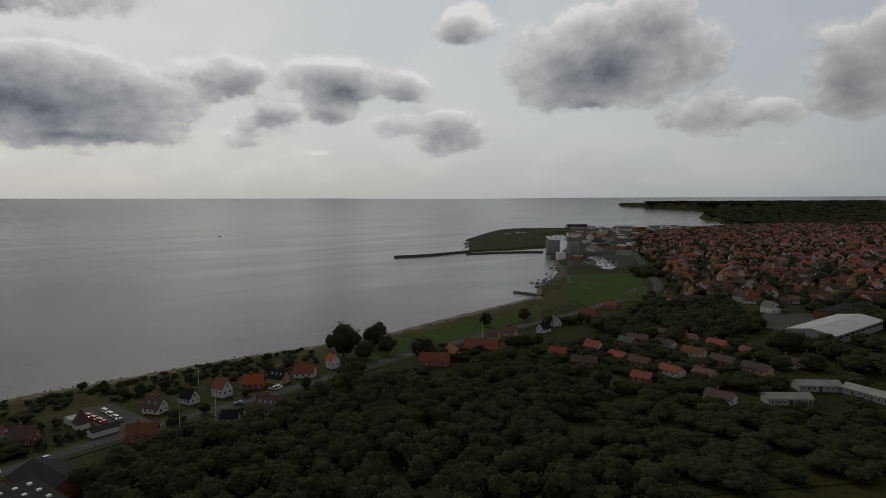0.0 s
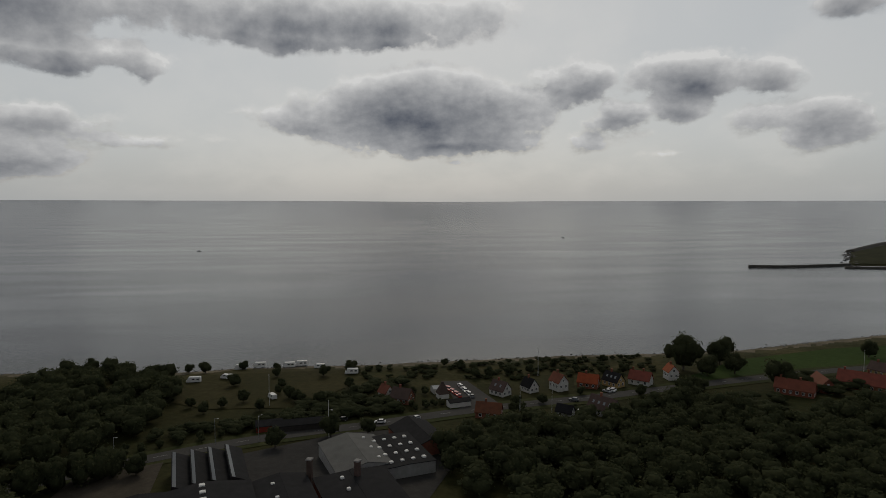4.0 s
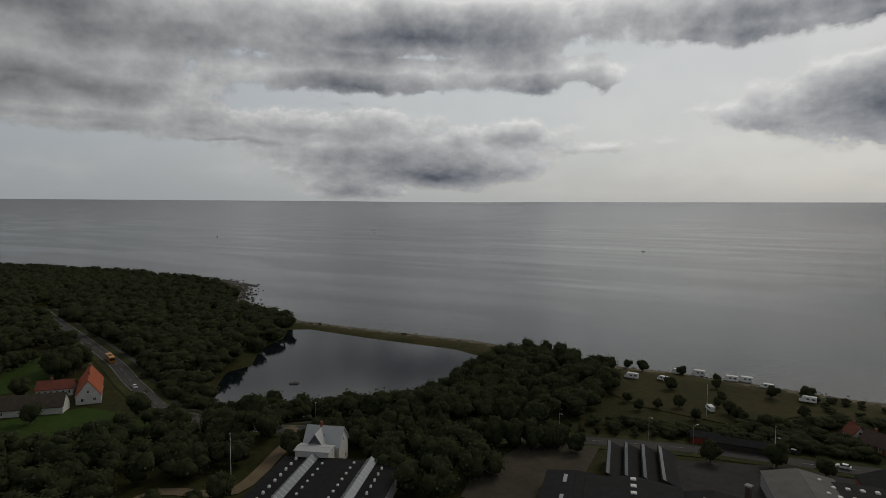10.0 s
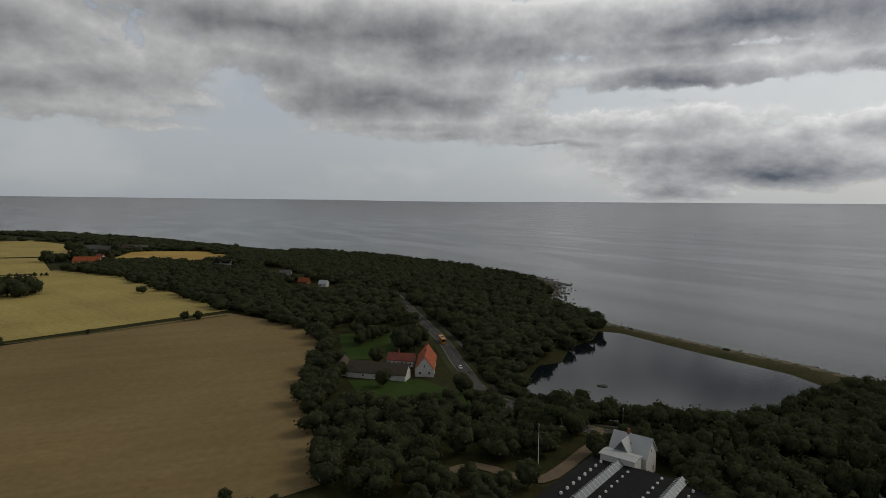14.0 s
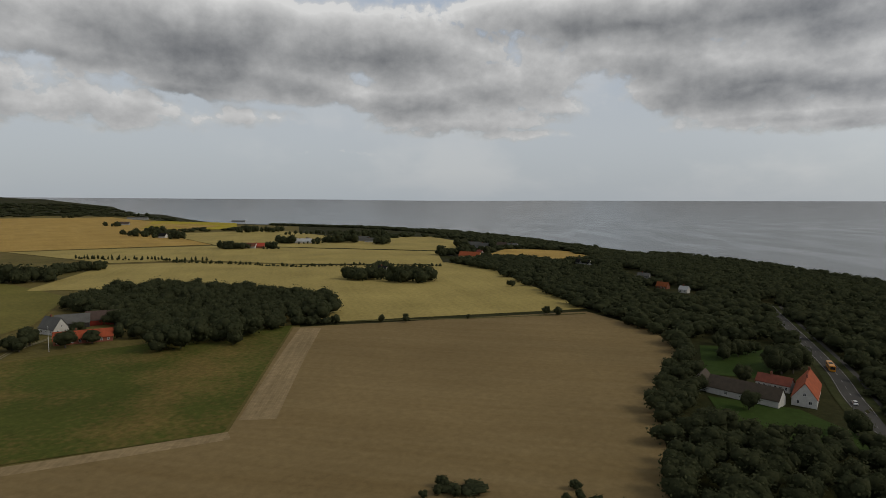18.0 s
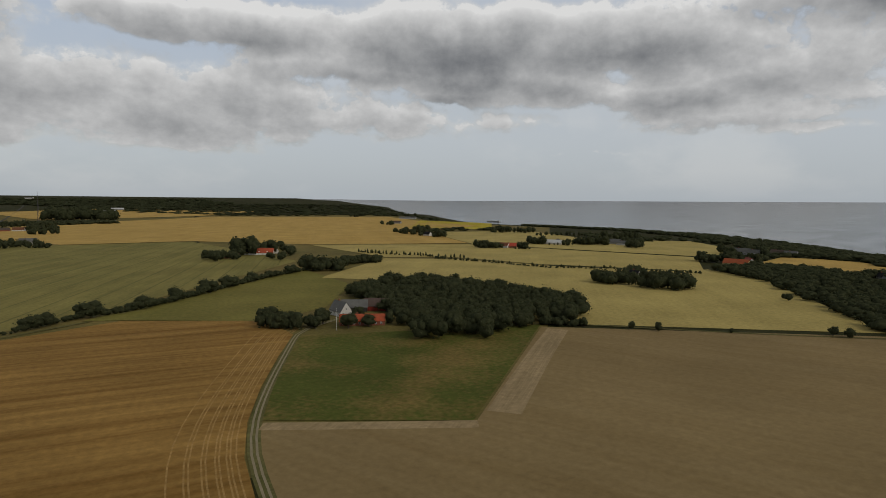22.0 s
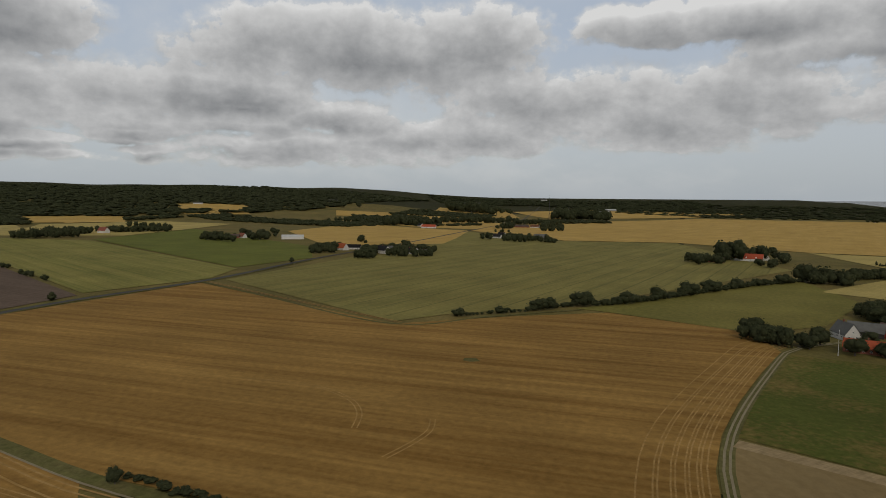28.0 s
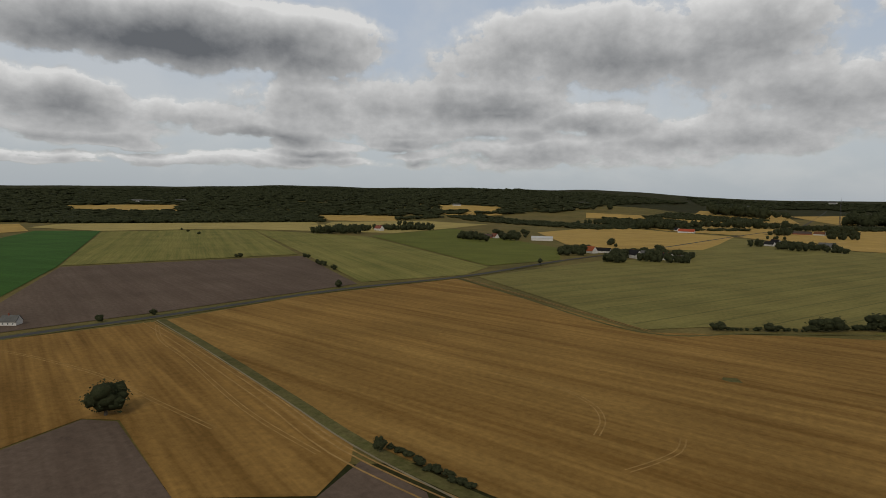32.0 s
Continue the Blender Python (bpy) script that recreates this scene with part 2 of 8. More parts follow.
# ---- materials ----
def material(name, colour, other=None, rough=0.9, scale=1.0, fine=None, bump=0.0, metal=0.0, where="Object", island=0.0, each=0.0, stretch=(1, 1, 1), lean=0.0, specular=0.3, contrast=(0.35, 0.65), clumps=0.0):
    """A surface of two colours in patches of 1/scale metres, with a finer grain, relief, and a spread from piece to piece."""
    m = bpy.data.materials.new(name)
    m.use_nodes = True
    t = m.node_tree
    link = t.links.new
    p = t.nodes["Principled BSDF"]
    p.inputs["Roughness"].default_value, p.inputs["Metallic"].default_value = rough, metal
    p.inputs["Specular IOR Level"].default_value = min(specular, 0.04) if where == "World" else specular
    other = other or tuple(0.72 * c for c in colour)
    if where == "Object":
        at = t.nodes.new("ShaderNodeTexCoord").outputs["Object"]
    else:
        at = t.nodes.new("ShaderNodeNewGeometry").outputs["Position"]
    mapping = t.nodes.new("ShaderNodeMapping")
    mapping.vector_type = "TEXTURE"
    mapping.inputs["Rotation"].default_value = (0, 0, radians(lean))
    mapping.inputs["Scale"].default_value = stretch
    link(at, mapping.inputs[0])
    big = t.nodes.new("ShaderNodeTexNoise")
    big.inputs["Scale"].default_value, big.inputs["Detail"].default_value = scale, 4
    link(mapping.outputs[0], big.inputs["Vector"])
    small = t.nodes.new("ShaderNodeTexNoise")
    small.inputs["Scale"].default_value, small.inputs["Detail"].default_value = fine or scale * 9, 5
    link(mapping.outputs[0], small.inputs["Vector"])
    fac = math_node(t, "ADD", math_node(t, "MULTIPLY", big.outputs[0], 0.6), math_node(t, "MULTIPLY", small.outputs[0], 0.4))
    c = mix_colour(t, ranged(t, fac, contrast[0], contrast[1], 0, 1), colour, other)
    if clumps:
        tuft = t.nodes.new("ShaderNodeTexNoise")
        tuft.inputs["Scale"].default_value, tuft.inputs["Detail"].default_value, tuft.inputs["Roughness"].default_value = 0.33, 6, 0.72
        link(at, tuft.inputs["Vector"])
        worn = t.nodes.new("ShaderNodeTexNoise")
        worn.inputs["Scale"].default_value, worn.inputs["Detail"].default_value = 0.017, 3
        link(at, worn.inputs["Vector"])
        amount = math_node(t, "MULTIPLY", ranged(t, tuft.outputs[0], 0.28, 0.72, 1 - clumps, 1 + clumps), ranged(t, worn.outputs[0], 0.3, 0.7, 1 - clumps * 0.5, 1 + clumps * 0.5))
        spots = t.nodes.new("ShaderNodeHueSaturation")
        link(c, spots.inputs["Color"])
        link(amount, spots.inputs["Value"])
        c = spots.outputs[0]
    vary = None
    if island:
        vary, amount = t.nodes.new("ShaderNodeNewGeometry").outputs["Random Per Island"], island
    elif each:
        vary, amount = t.nodes.new("ShaderNodeObjectInfo").outputs["Random"], each
    if vary:
        hsv = t.nodes.new("ShaderNodeHueSaturation")
        link(c, hsv.inputs["Color"])
        link(ranged(t, vary, 0, 1, 1 - amount, 1 + amount), hsv.inputs["Value"])
        link(ranged(t, vary, 0, 1, 0.5 + 0.06 * amount, 0.5 - 0.06 * amount), hsv.inputs["Hue"])
        c = hsv.outputs[0]
    link(c, p.inputs["Base Color"])
    if bump:
        b = t.nodes.new("ShaderNodeBump")
        b.inputs["Strength"].default_value, b.inputs["Distance"].default_value = min(bump, 1.0), bump
        link(small.outputs[0], b.inputs["Height"])
        link(b.outputs[0], p.inputs["Normal"])
    return m


def water(name, base, ripple, size, rough, bed=None):
    """Water, paler where a sandy bed shows through the shallows."""
    m = bpy.data.materials.new(name)
    m.use_nodes = True
    t = m.node_tree
    link = t.links.new
    p = t.nodes["Principled BSDF"]
    p.inputs["Base Color"].default_value = (*base, 1)
    p.inputs["IOR"].default_value = 1.33
    if bed:
        shallow = t.nodes.new("ShaderNodeAttribute")
        shallow.attribute_name = "shallow"
        patch = t.nodes.new("ShaderNodeTexNoise")
        patch.inputs["Scale"].default_value, patch.inputs["Detail"].default_value = 0.012, 3
        link(t.nodes.new("ShaderNodeNewGeometry").outputs["Position"], patch.inputs["Vector"])
        link(mix_colour(t, math_node(t, "MULTIPLY", shallow.outputs["Fac"], ranged(t, patch.outputs[0], 0.35, 0.6, 0.3, 1.0)), base, bed), p.inputs["Base Color"])
    at = t.nodes.new("ShaderNodeNewGeometry").outputs["Position"]
    wide = t.nodes.new("ShaderNodeMapping")
    wide.vector_type = "TEXTURE"
    wide.inputs["Rotation"].default_value = (0, 0, radians(40))
    wide.inputs["Scale"].default_value = (420, 90, 1)
    link(at, wide.inputs[0])
    slick = t.nodes.new("ShaderNodeTexNoise")
    slick.inputs["Scale"].default_value, slick.inputs["Detail"].default_value, slick.inputs["Distortion"].default_value = 1.0, 5, 0.8
    link(wide.outputs[0], slick.inputs["Vector"])
    waves = t.nodes.new("ShaderNodeTexNoise")
    waves.inputs["Scale"].default_value, waves.inputs["Detail"].default_value = 1 / size, 4
    link(at, waves.inputs["Vector"])
    b = t.nodes.new("ShaderNodeBump")
    b.inputs["Distance"].default_value = ripple
    link(ranged(t, slick.outputs[0], 0.40, 0.70, 0.9, 0.6), b.inputs["Strength"])
    link(waves.outputs[0], b.inputs["Height"])
    link(b.outputs[0], p.inputs["Normal"])
    link(ranged(t, slick.outputs[0], 0.42, 0.70, rough, rough * 0.72), p.inputs["Roughness"])
    return m


SEA = water("sea_water", (0.012, 0.018, 0.022), 0.16, 2.2, 0.22, (0.04, 0.042, 0.034))
POND = water("pond_water", (0.006, 0.009, 0.011), 0.03, 1.5, 0.06)
POND.node_tree.nodes["Principled BSDF"].inputs["Specular IOR Level"].default_value = 0.3
INLAND = material("dry_field_grass", (0.105, 0.092, 0.030), (0.150, 0.115, 0.040), scale=0.008, fine=0.05, where="World", clumps=0.3)
GRASS = material("rough_grass", (0.020, 0.024, 0.008), (0.038, 0.035, 0.013), clumps=0.35, scale=0.03, fine=0.6, where="World", bump=0.25)
BEACH = material("shore_sand_and_weed", (0.175, 0.148, 0.104), (0.075, 0.068, 0.048), clumps=0.3, scale=0.09, fine=0.9, where="World", bump=0.15)
DUNE = material("dry_shore_grass", (0.062, 0.054, 0.022), (0.026, 0.030, 0.011), clumps=0.35, scale=0.05, fine=0.6, where="World", bump=0.25)
LAWN = material("lawn", (0.026, 0.048, 0.010), (0.038, 0.060, 0.014), clumps=0.2, scale=0.03, fine=0.4, where="World", bump=0.1)
ASPHALT = material("asphalt", (0.055, 0.053, 0.050), (0.075, 0.073, 0.069), scale=0.08, fine=1.4, where="World", bump=0.02)
GRAVEL = material("gravel_track", (0.125, 0.092, 0.060), (0.165, 0.130, 0.088), scale=0.15, fine=1.5, where="World", bump=0.05)
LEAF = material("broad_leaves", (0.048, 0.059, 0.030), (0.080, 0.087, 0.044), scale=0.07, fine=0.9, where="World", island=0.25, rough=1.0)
# inner lumps: the leaf colour darkened, so shade inside crowns is painted in
LEAF_CORE_SHADE = material("shaded_inner_leaves", (0.040, 0.049, 0.025), (0.074, 0.080, 0.040), scale=0.25, fine=1.6, where="World", rough=1.0, bump=0.5)
for leaves in (LEAF, LEAF_CORE_SHADE):
    # light passes through thin leaves
    lt = leaves.node_tree
    front = lt.nodes["Principled BSDF"]
    through_leaf, both = lt.nodes.new("ShaderNodeBsdfTranslucent"), lt.nodes.new("ShaderNodeMixShader")
    both.inputs[0].default_value = 0.45
    lt.links.new(front.inputs["Base Color"].links[0].from_socket, through_leaf.inputs["Color"])
    lt.links.new(front.outputs[0], both.inputs[1])
    lt.links.new(through_leaf.outputs[0], both.inputs[2])
    lt.links.new(both.outputs[0], lt.nodes["Material Output"].inputs["Surface"])
BARK = material("bark", (0.10, 0.085, 0.065), (0.05, 0.042, 0.034), scale=3, bump=0.05)


def crop(name, a, b, lean, long=160, wide=5, fine=4.0, contrast=(0.38, 0.62), clumps=0.24):
    return material(name, a, b, scale=1.0, fine=fine, where="World", stretch=(long, wide, 40), lean=lean, bump=0.06, contrast=contrast, clumps=clumps)


PALE_SOIL = crop("bare_dry_field", (0.172, 0.122, 0.054), (0.216, 0.160, 0.078), -58, 160, 12, contrast=(0.25, 0.75), clumps=0.16)
STUBBLE = crop("straw_stubble", (0.275, 0.166, 0.050), (0.160, 0.088, 0.023), 4, 240, 8.5, fine=3.2, contrast=(0.36, 0.64))
STUBBLE_B = crop("straw_stubble_b", (0.275, 0.160, 0.047), (0.158, 0.087, 0.023), -8, 190, 7.0, fine=3.2, contrast=(0.36, 0.64))
PLOUGH = crop("ploughed_earth", (0.098, 0.070, 0.052), (0.120, 0.088, 0.066), -8, 200, 10)
GREEN_CROP = crop("green_crop", (0.195, 0.168, 0.054), (0.145, 0.132, 0.042), 78, 250, 14)
WHEAT = crop("pale_wheat", (0.350, 0.280, 0.098), (0.285, 0.230, 0.080), 60, 300, 16, contrast=(0.28, 0.72))
WHEAT_GOLD = crop("gold_wheat", (0.405, 0.275, 0.084), (0.325, 0.215, 0.062), 80, 300, 24, contrast=(0.28, 0.72))
YOUNG = crop("young_green", (0.122, 0.128, 0.028), (0.094, 0.108, 0.022), 70, 160, 9)
STRIPED = crop("striped_green", (0.205, 0.182, 0.054), (0.135, 0.134, 0.036), -22, 400, 9)
VIVID = crop("vivid_green", (0.034, 0.084, 0.016), (0.044, 0.102, 0.020), 20, 200, 12)
RAPE = crop("yellow_field", (0.36, 0.29, 0.03), (0.30, 0.25, 0.03), 60)
MEADOW = material("meadow", (0.066, 0.077, 0.016), (0.145, 0.105, 0.034), scale=0.03, fine=0.45, where="World", bump=0.15, contrast=(0.45, 0.64), clumps=0.3)
PASTURE = material("pasture", (0.126, 0.117, 0.030), (0.165, 0.143, 0.040), clumps=0.25, scale=0.012, fine=0.2, where="World", bump=0.1)


# walls, roofs and small things
WHITE_WALL = material("white_lime_wall", (0.56, 0.55, 0.52), (0.44, 0.43, 0.40), scale=0.8, each=0.08)
YELLOW_WALL = material("ochre_wall", (0.42, 0.29, 0.12), (0.33, 0.23, 0.10), scale=0.8, each=0.12)
GREY_WALL = material("grey_render_wall", (0.30, 0.30, 0.29), (0.22, 0.22, 0.21), scale=0.8, each=0.12)
BRICK_WALL = material("red_brick_wall", (0.23, 0.085, 0.05), (0.16, 0.06, 0.04), scale=1.5, bump=0.02, each=0.12)
TIMBER_RED = material("red_painted_boards", (0.26, 0.035, 0.02), (0.18, 0.028, 0.018), scale=1.2)
TIMBER_DARK = material("dark_boards", (0.045, 0.04, 0.036), (0.03, 0.027, 0.024), scale=1.2)
RED_TILE = material("red_clay_tiles", (0.200, 0.066, 0.038), (0.130, 0.048, 0.030), scale=0.5, fine=5, bump=0.06, each=0.3)
ORANGE_TILE = material("orange_clay_tiles", (0.33, 0.075, 0.028), (0.23, 0.054, 0.022), scale=0.5, fine=5, bump=0.06, each=0.22)
BROWN_TILE = material("brown_weathered_tiles", (0.085, 0.057, 0.047), (0.058, 0.041, 0.034), scale=0.5, fine=5, bump=0.06, each=0.2)
DARK_ROOF = material("dark_roofing", (0.022, 0.022, 0.023), (0.014, 0.014, 0.015), scale=0.4, fine=4, bump=0.03, each=0.2, rough=0.9, specular=0.08)
GREY_ROOF = material("grey_sheet_roof", (0.105, 0.105, 0.10), (0.07, 0.07, 0.066), scale=0.25, fine=3, bump=0.03, each=0.2)
WHITE_ROOF = material("white_sheet_roof", (0.44, 0.45, 0.45), (0.36, 0.37, 0.37), scale=0.15, fine=2)
OLD_TILE = material("weathered_red_tiles", (0.120, 0.062, 0.046), (0.078, 0.046, 0.037), scale=0.5, fine=5, bump=0.06, each=0.3)
CEMENT_ROOF = material("pale_cement_sheets", (0.27, 0.265, 0.25), (0.19, 0.185, 0.175), scale=0.25, fine=3, bump=0.03, each=0.12)
YARD = material("worn_yard_tarmac", (0.034, 0.033, 0.032), (0.050, 0.048, 0.045), scale=0.08, fine=1.4, where="World", clumps=0.2)
THATCH = material("thatch", (0.075, 0.058, 0.042), (0.05, 0.04, 0.03), scale=0.6, fine=6, bump=0.1)
WHITE_PAINT = material("white_paint", (0.72, 0.72, 0.70), (0.64, 0.64, 0.62), scale=2, rough=0.5)
CONCRETE = material("concrete", (0.26, 0.25, 0.24), (0.20, 0.195, 0.185), scale=0.3, fine=2, bump=0.03)
STONE = material("boulders", (0.10, 0.095, 0.088), (0.06, 0.058, 0.054), scale=0.6, fine=4, bump=0.1, island=0.25)
METAL = material("galvanised_metal", (0.42, 0.43, 0.44), (0.34, 0.35, 0.36), scale=2, rough=0.45, metal=0.8)
RUBBER = material("rubber", (0.02, 0.02, 0.02), (0.03, 0.03, 0.03), scale=5)
WOOD_POST = material("weathered_wood", (0.17, 0.14, 0.10), (0.11, 0.09, 0.065), scale=2, bump=0.02)
ROAD_PAINT = material("road_paint", (0.34, 0.34, 0.33), (0.24, 0.24, 0.23), scale=1.5)


def glass(name, tint):
    m = bpy.data.materials.new(name)
    m.use_nodes = True
    p = m.node_tree.nodes["Principled BSDF"]
    p.inputs["Base Color"].default_value, p.inputs["Roughness"].default_value = (*tint, 1), 0.06
    p.inputs["Specular IOR Level"].default_value = 0.6
    return m


PANE = glass("window_pane", (0.02, 0.023, 0.026))
SKY_PANE = glass("rooflight_pane", (0.22, 0.24, 0.25))


def paint(name, colour, rough=0.3):
    m = material(name, colour, tuple(0.9 * c for c in colour), rough=rough, scale=1.0, specular=0.5)
    return m


CAR_PAINT = [paint("car_white", (0.68, 0.68, 0.68)), paint("car_silver", (0.36, 0.37, 0.38)), paint("car_black", (0.02, 0.02, 0.022)), paint("car_red", (0.40, 0.02, 0.015)), paint("car_blue", (0.03, 0.06, 0.16)), paint("car_grey", (0.10, 0.105, 0.11))]
BUS_PAINT = paint("bus_yellow", (0.62, 0.26, 0.012), 0.35)
GRAVEL_DARK = material("dusty_gravel", (0.050, 0.043, 0.033), (0.070, 0.060, 0.047), clumps=0.2, scale=0.1, fine=1.2, where="World", bump=0.05)
PASTURE_DRY = material("dry_meadow", (0.034, 0.033, 0.013), (0.050, 0.044, 0.018), clumps=0.3, scale=0.03, fine=0.4, where="World", bump=0.15)
MEADOW_DARK = material("scrub_meadow", (0.018, 0.023, 0.008), (0.036, 0.034, 0.013), clumps=0.35, scale=0.05, fine=0.5, where="World", bump=0.25)
# ---- the lie of the land: sea level is 0, the viewpoint is 85 m up over the origin ----
EYE_Z = 85.0
COAST = [(1190, 4080), (1740, 3200), (1190, 2818), (1043, 2139), (540, 1850), (303, 1870), (173, 1774), (54, 1323),
         (39, 1016), (120, 1050), (200, 1110), (214, 1020), (158, 960), (148, 797), (126, 678), (103, 632), (91, 599), (83, 538),
         (19, 459), (-35, 390), (-75, 355), (-118, 323), (-160, 285), (-195, 253), (-251, 209), (-282, 177), (-321, 155),
         (-353, 132), (-404, 78), (-450, 34), (-490, 8), (-524, -6), (-657, -4), (-706, -21), (-768, -102), (-905, -277),
         (-955, -388), (-1060, -587), (-1220, -863), (-1340, -1180), (-1350, -1545), (-1250, -1930), (-1130, -2450),
         (-1240, -3300), (-1130, -3420), (-1240, -4107)]
LAND = np.array(COAST + [(-900, -5300), (2500, -5200), (5300, -2500), (5600, 0), (5300, 2500), (2600, 5000), (1500, 5200)], float)


def sea_level(r):
    """The sea climbs a little far out, so that it meets the sky at eye height."""
    r = np.asarray(r, float)
    far = EYE_Z + r * np.tan(np.radians(-2.214 + 2.394 * (r - 2200) / 2700))
    return np.where(r < 2200, 0.0, np.maximum(far, 0))


def smooth(a, b, v):
    u = np.clip((v - a) / (b - a), 0, 1)
    return u * u * (3 - 2 * u)


def shore_distance(x, y):
    """Metres from the shore, positive inland."""
    x, y = np.asarray(x, float), np.asarray(y, float)
    best = np.full(x.shape, 1e9)
    inside = np.zeros(x.shape, bool)
    for (ax, ay), (bx, by) in zip(LAND, np.roll(LAND, -1, 0)):
        ex, ey = bx - ax, by - ay
        u = np.clip(((x - ax) * ex + (y - ay) * ey) / (ex * ex + ey * ey), 0, 1)
        best = np.minimum(best, np.hypot(x - ax - u * ex, y - ay - u * ey))
        cross = ((ay > y) != (by > y)) & (x < (bx - ax) * (y - ay) / (by - ay + 1e-12) + ax)
        inside ^= cross
    return np.where(inside, best, -best)


# hollows with water in them: outline and the level of the bed
HOLLOWS = [([(-265, -16), (-287, -16), (-315, -12), (-325, 0), (-361, 5), (-386, 19), (-413, 24), (-410, 38), (-370, 72), (-328, 113), (-300, 125), (-262, 90), (-235, 62), (-240, 15)], 0.2),
           ([(205, 880), (225, 940), (246, 945), (222, 766), (198, 743)], -1.5), ([(200, 1110), (228, 1231), (249, 1495), (311, 1565), (267, 1281), (214, 1040)], -1.5)]


def edge_distance(x, y, poly):
    """Metres outside (positive) or inside an outline."""
    best, inner = np.full(x.shape, 1e9), np.zeros(x.shape, bool)
    p = np.asarray(poly, float)
    for (ax, ay), (bx, by) in zip(p, np.roll(p, -1, 0)):
        ex, ey = bx - ax, by - ay
        u = np.clip(((x - ax) * ex + (y - ay) * ey) / (ex * ex + ey * ey), 0, 1)
        best = np.minimum(best, np.hypot(x - ax - u * ex, y - ay - u * ey))
        inner ^= ((ay > y) != (by > y)) & (x < (bx - ax) * (y - ay) / (by - ay + 1e-12) + ax)
    return np.where(inner, -best, best)


def ground(x, y):
    """The height of the land."""
    x, y = np.asarray(x, float), np.asarray(y, float)
    r = np.hypot(x, y)
    d = shore_distance(x, y)
    z = np.where(d > 0, 2.2 * smooth(0, 22, d) + 6.8 * smooth(30, 240, d), np.maximum(d * 0.12, -6))
    turn = np.degrees(np.arctan2(-x, y)) % 360
    hill = smooth(195, 214, turn) * (1 - 0.55 * smooth(235, 262, turn)) * smooth(2000, 3700, r)
    z = z + np.where(d > 0, hill * (69 + 5 * np.sin(turn * 0.4) + 2 * np.sin(turn * 1.1 + 1)), 0)
    plain = smooth(150, 300, d) * smooth(2300, 4800, r)
    for outline, bed in HOLLOWS:
        away = edge_distance(x, y, outline)
        z = np.where((away < 30) & (d > 0), np.minimum(z, bed + 1.0 + np.maximum(away, -4) * 0.25), z)
    z = sea_level(r) + z + plain * 8
    # the far southern shore stays below the skyline
    return np.where((turn > 290) & (r > 2500), np.minimum(z, EYE_Z - r * 0.0022), z)


# ---- ground, sea and fields ----
def mesh_of(name, verts, faces, mats, index=None):
    me = bpy.data.meshes.new(name)
    verts, faces = np.asarray(verts, np.float32), np.asarray(faces, np.int32)
    n, k = faces.shape
    me.vertices.add(len(verts))
    me.vertices.foreach_set("co", verts.ravel())
    me.loops.add(n * k)
    me.loops.foreach_set("vertex_index", faces.ravel())
    me.polygons.add(n)
    me.polygons.foreach_set("loop_start", np.arange(0, n * k, k, dtype=np.int32))
    me.polygons.foreach_set("loop_total", np.full(n, k, np.int32))
    for m in mats:
        me.materials.append(m)
    if index is not None:
        me.polygons.foreach_set("material_index", np.asarray(index, np.int32))
    me.update(calc_edges=True)
    return me


def polar_sheet(radii, turns):
    a = np.radians(turns)
    r = np.asarray(radii)
    x, y = -np.outer(r, np.sin(a)), np.outer(r, np.cos(a))
    n, m = len(r), len(a)
    i, j = np.meshgrid(np.arange(n - 1), np.arange(m), indexing="ij")
    k = (j + 1) % m
    quads = np.stack([i * m + j, (i + 1) * m + j, (i + 1) * m + k, i * m + k], -1).reshape(-1, 4)
    return x.ravel(), y.ravel(), quads


def make_ground():
    turns = np.r_[np.arange(-44, 270, 0.4), np.arange(270, 316, 2.0)]
    radii = np.r_[0.5, 20, 40, 70 * 1.016 ** np.arange(0, 269)]
    x, y, quads = polar_sheet(radii, turns)
    z = ground(x, y)
    d = shore_distance(x, y)[quads].mean(1)
    r = np.hypot(x, y)[quads].mean(1)
    turn = np.degrees(np.arctan2(-x, y))[quads].mean(1) % 360
    edge = 8 + 2.5 * np.sin(turn * 3.1) + 1.8 * np.sin(turn * 7.7)
    kind = np.where((d < edge) & (r < 1000), 1, np.where((d < 40 + 2 * edge) & (r < 700), 2, 0))
    kind = np.where((kind == 0) & (turn > 148) & (turn < 275) & (d > 200) & (r > 170) & (r < 3200), 3, kind)
    me = mesh_of("ground", np.stack([x, y, z], 1), quads, [GRASS, BEACH, DUNE, INLAND], kind)
    me.polygons.foreach_set("use_smooth", np.ones(len(quads), bool))
    tagged(new("ground", me), "rough green and dry grassland with a sandy shore", "ground", kind="structure")
    x, y, quads = polar_sheet(np.r_[0.5, 60 * 1.04 ** np.arange(0, 114), 5088], np.arange(0, 360, 1.5))
    r = np.hypot(x, y)
    me = mesh_of("sea", np.stack([x, y, sea_level(r)], 1), quads, [SEA])
    me.attributes.new("shallow", "FLOAT", "POINT").data.foreach_set("value", np.where(r < 900, 1 - smooth(0, 45, -shore_distance(x, y)), 0.0).astype(np.float32))
    me.polygons.foreach_set("use_smooth", np.ones(len(quads), bool))
    tagged(new("sea", me), "calm grey sea with faint slicks under cloud", "sea", kind="structure")


make_ground()


def lift(r):
    return 0.08 + 0.0005 * r


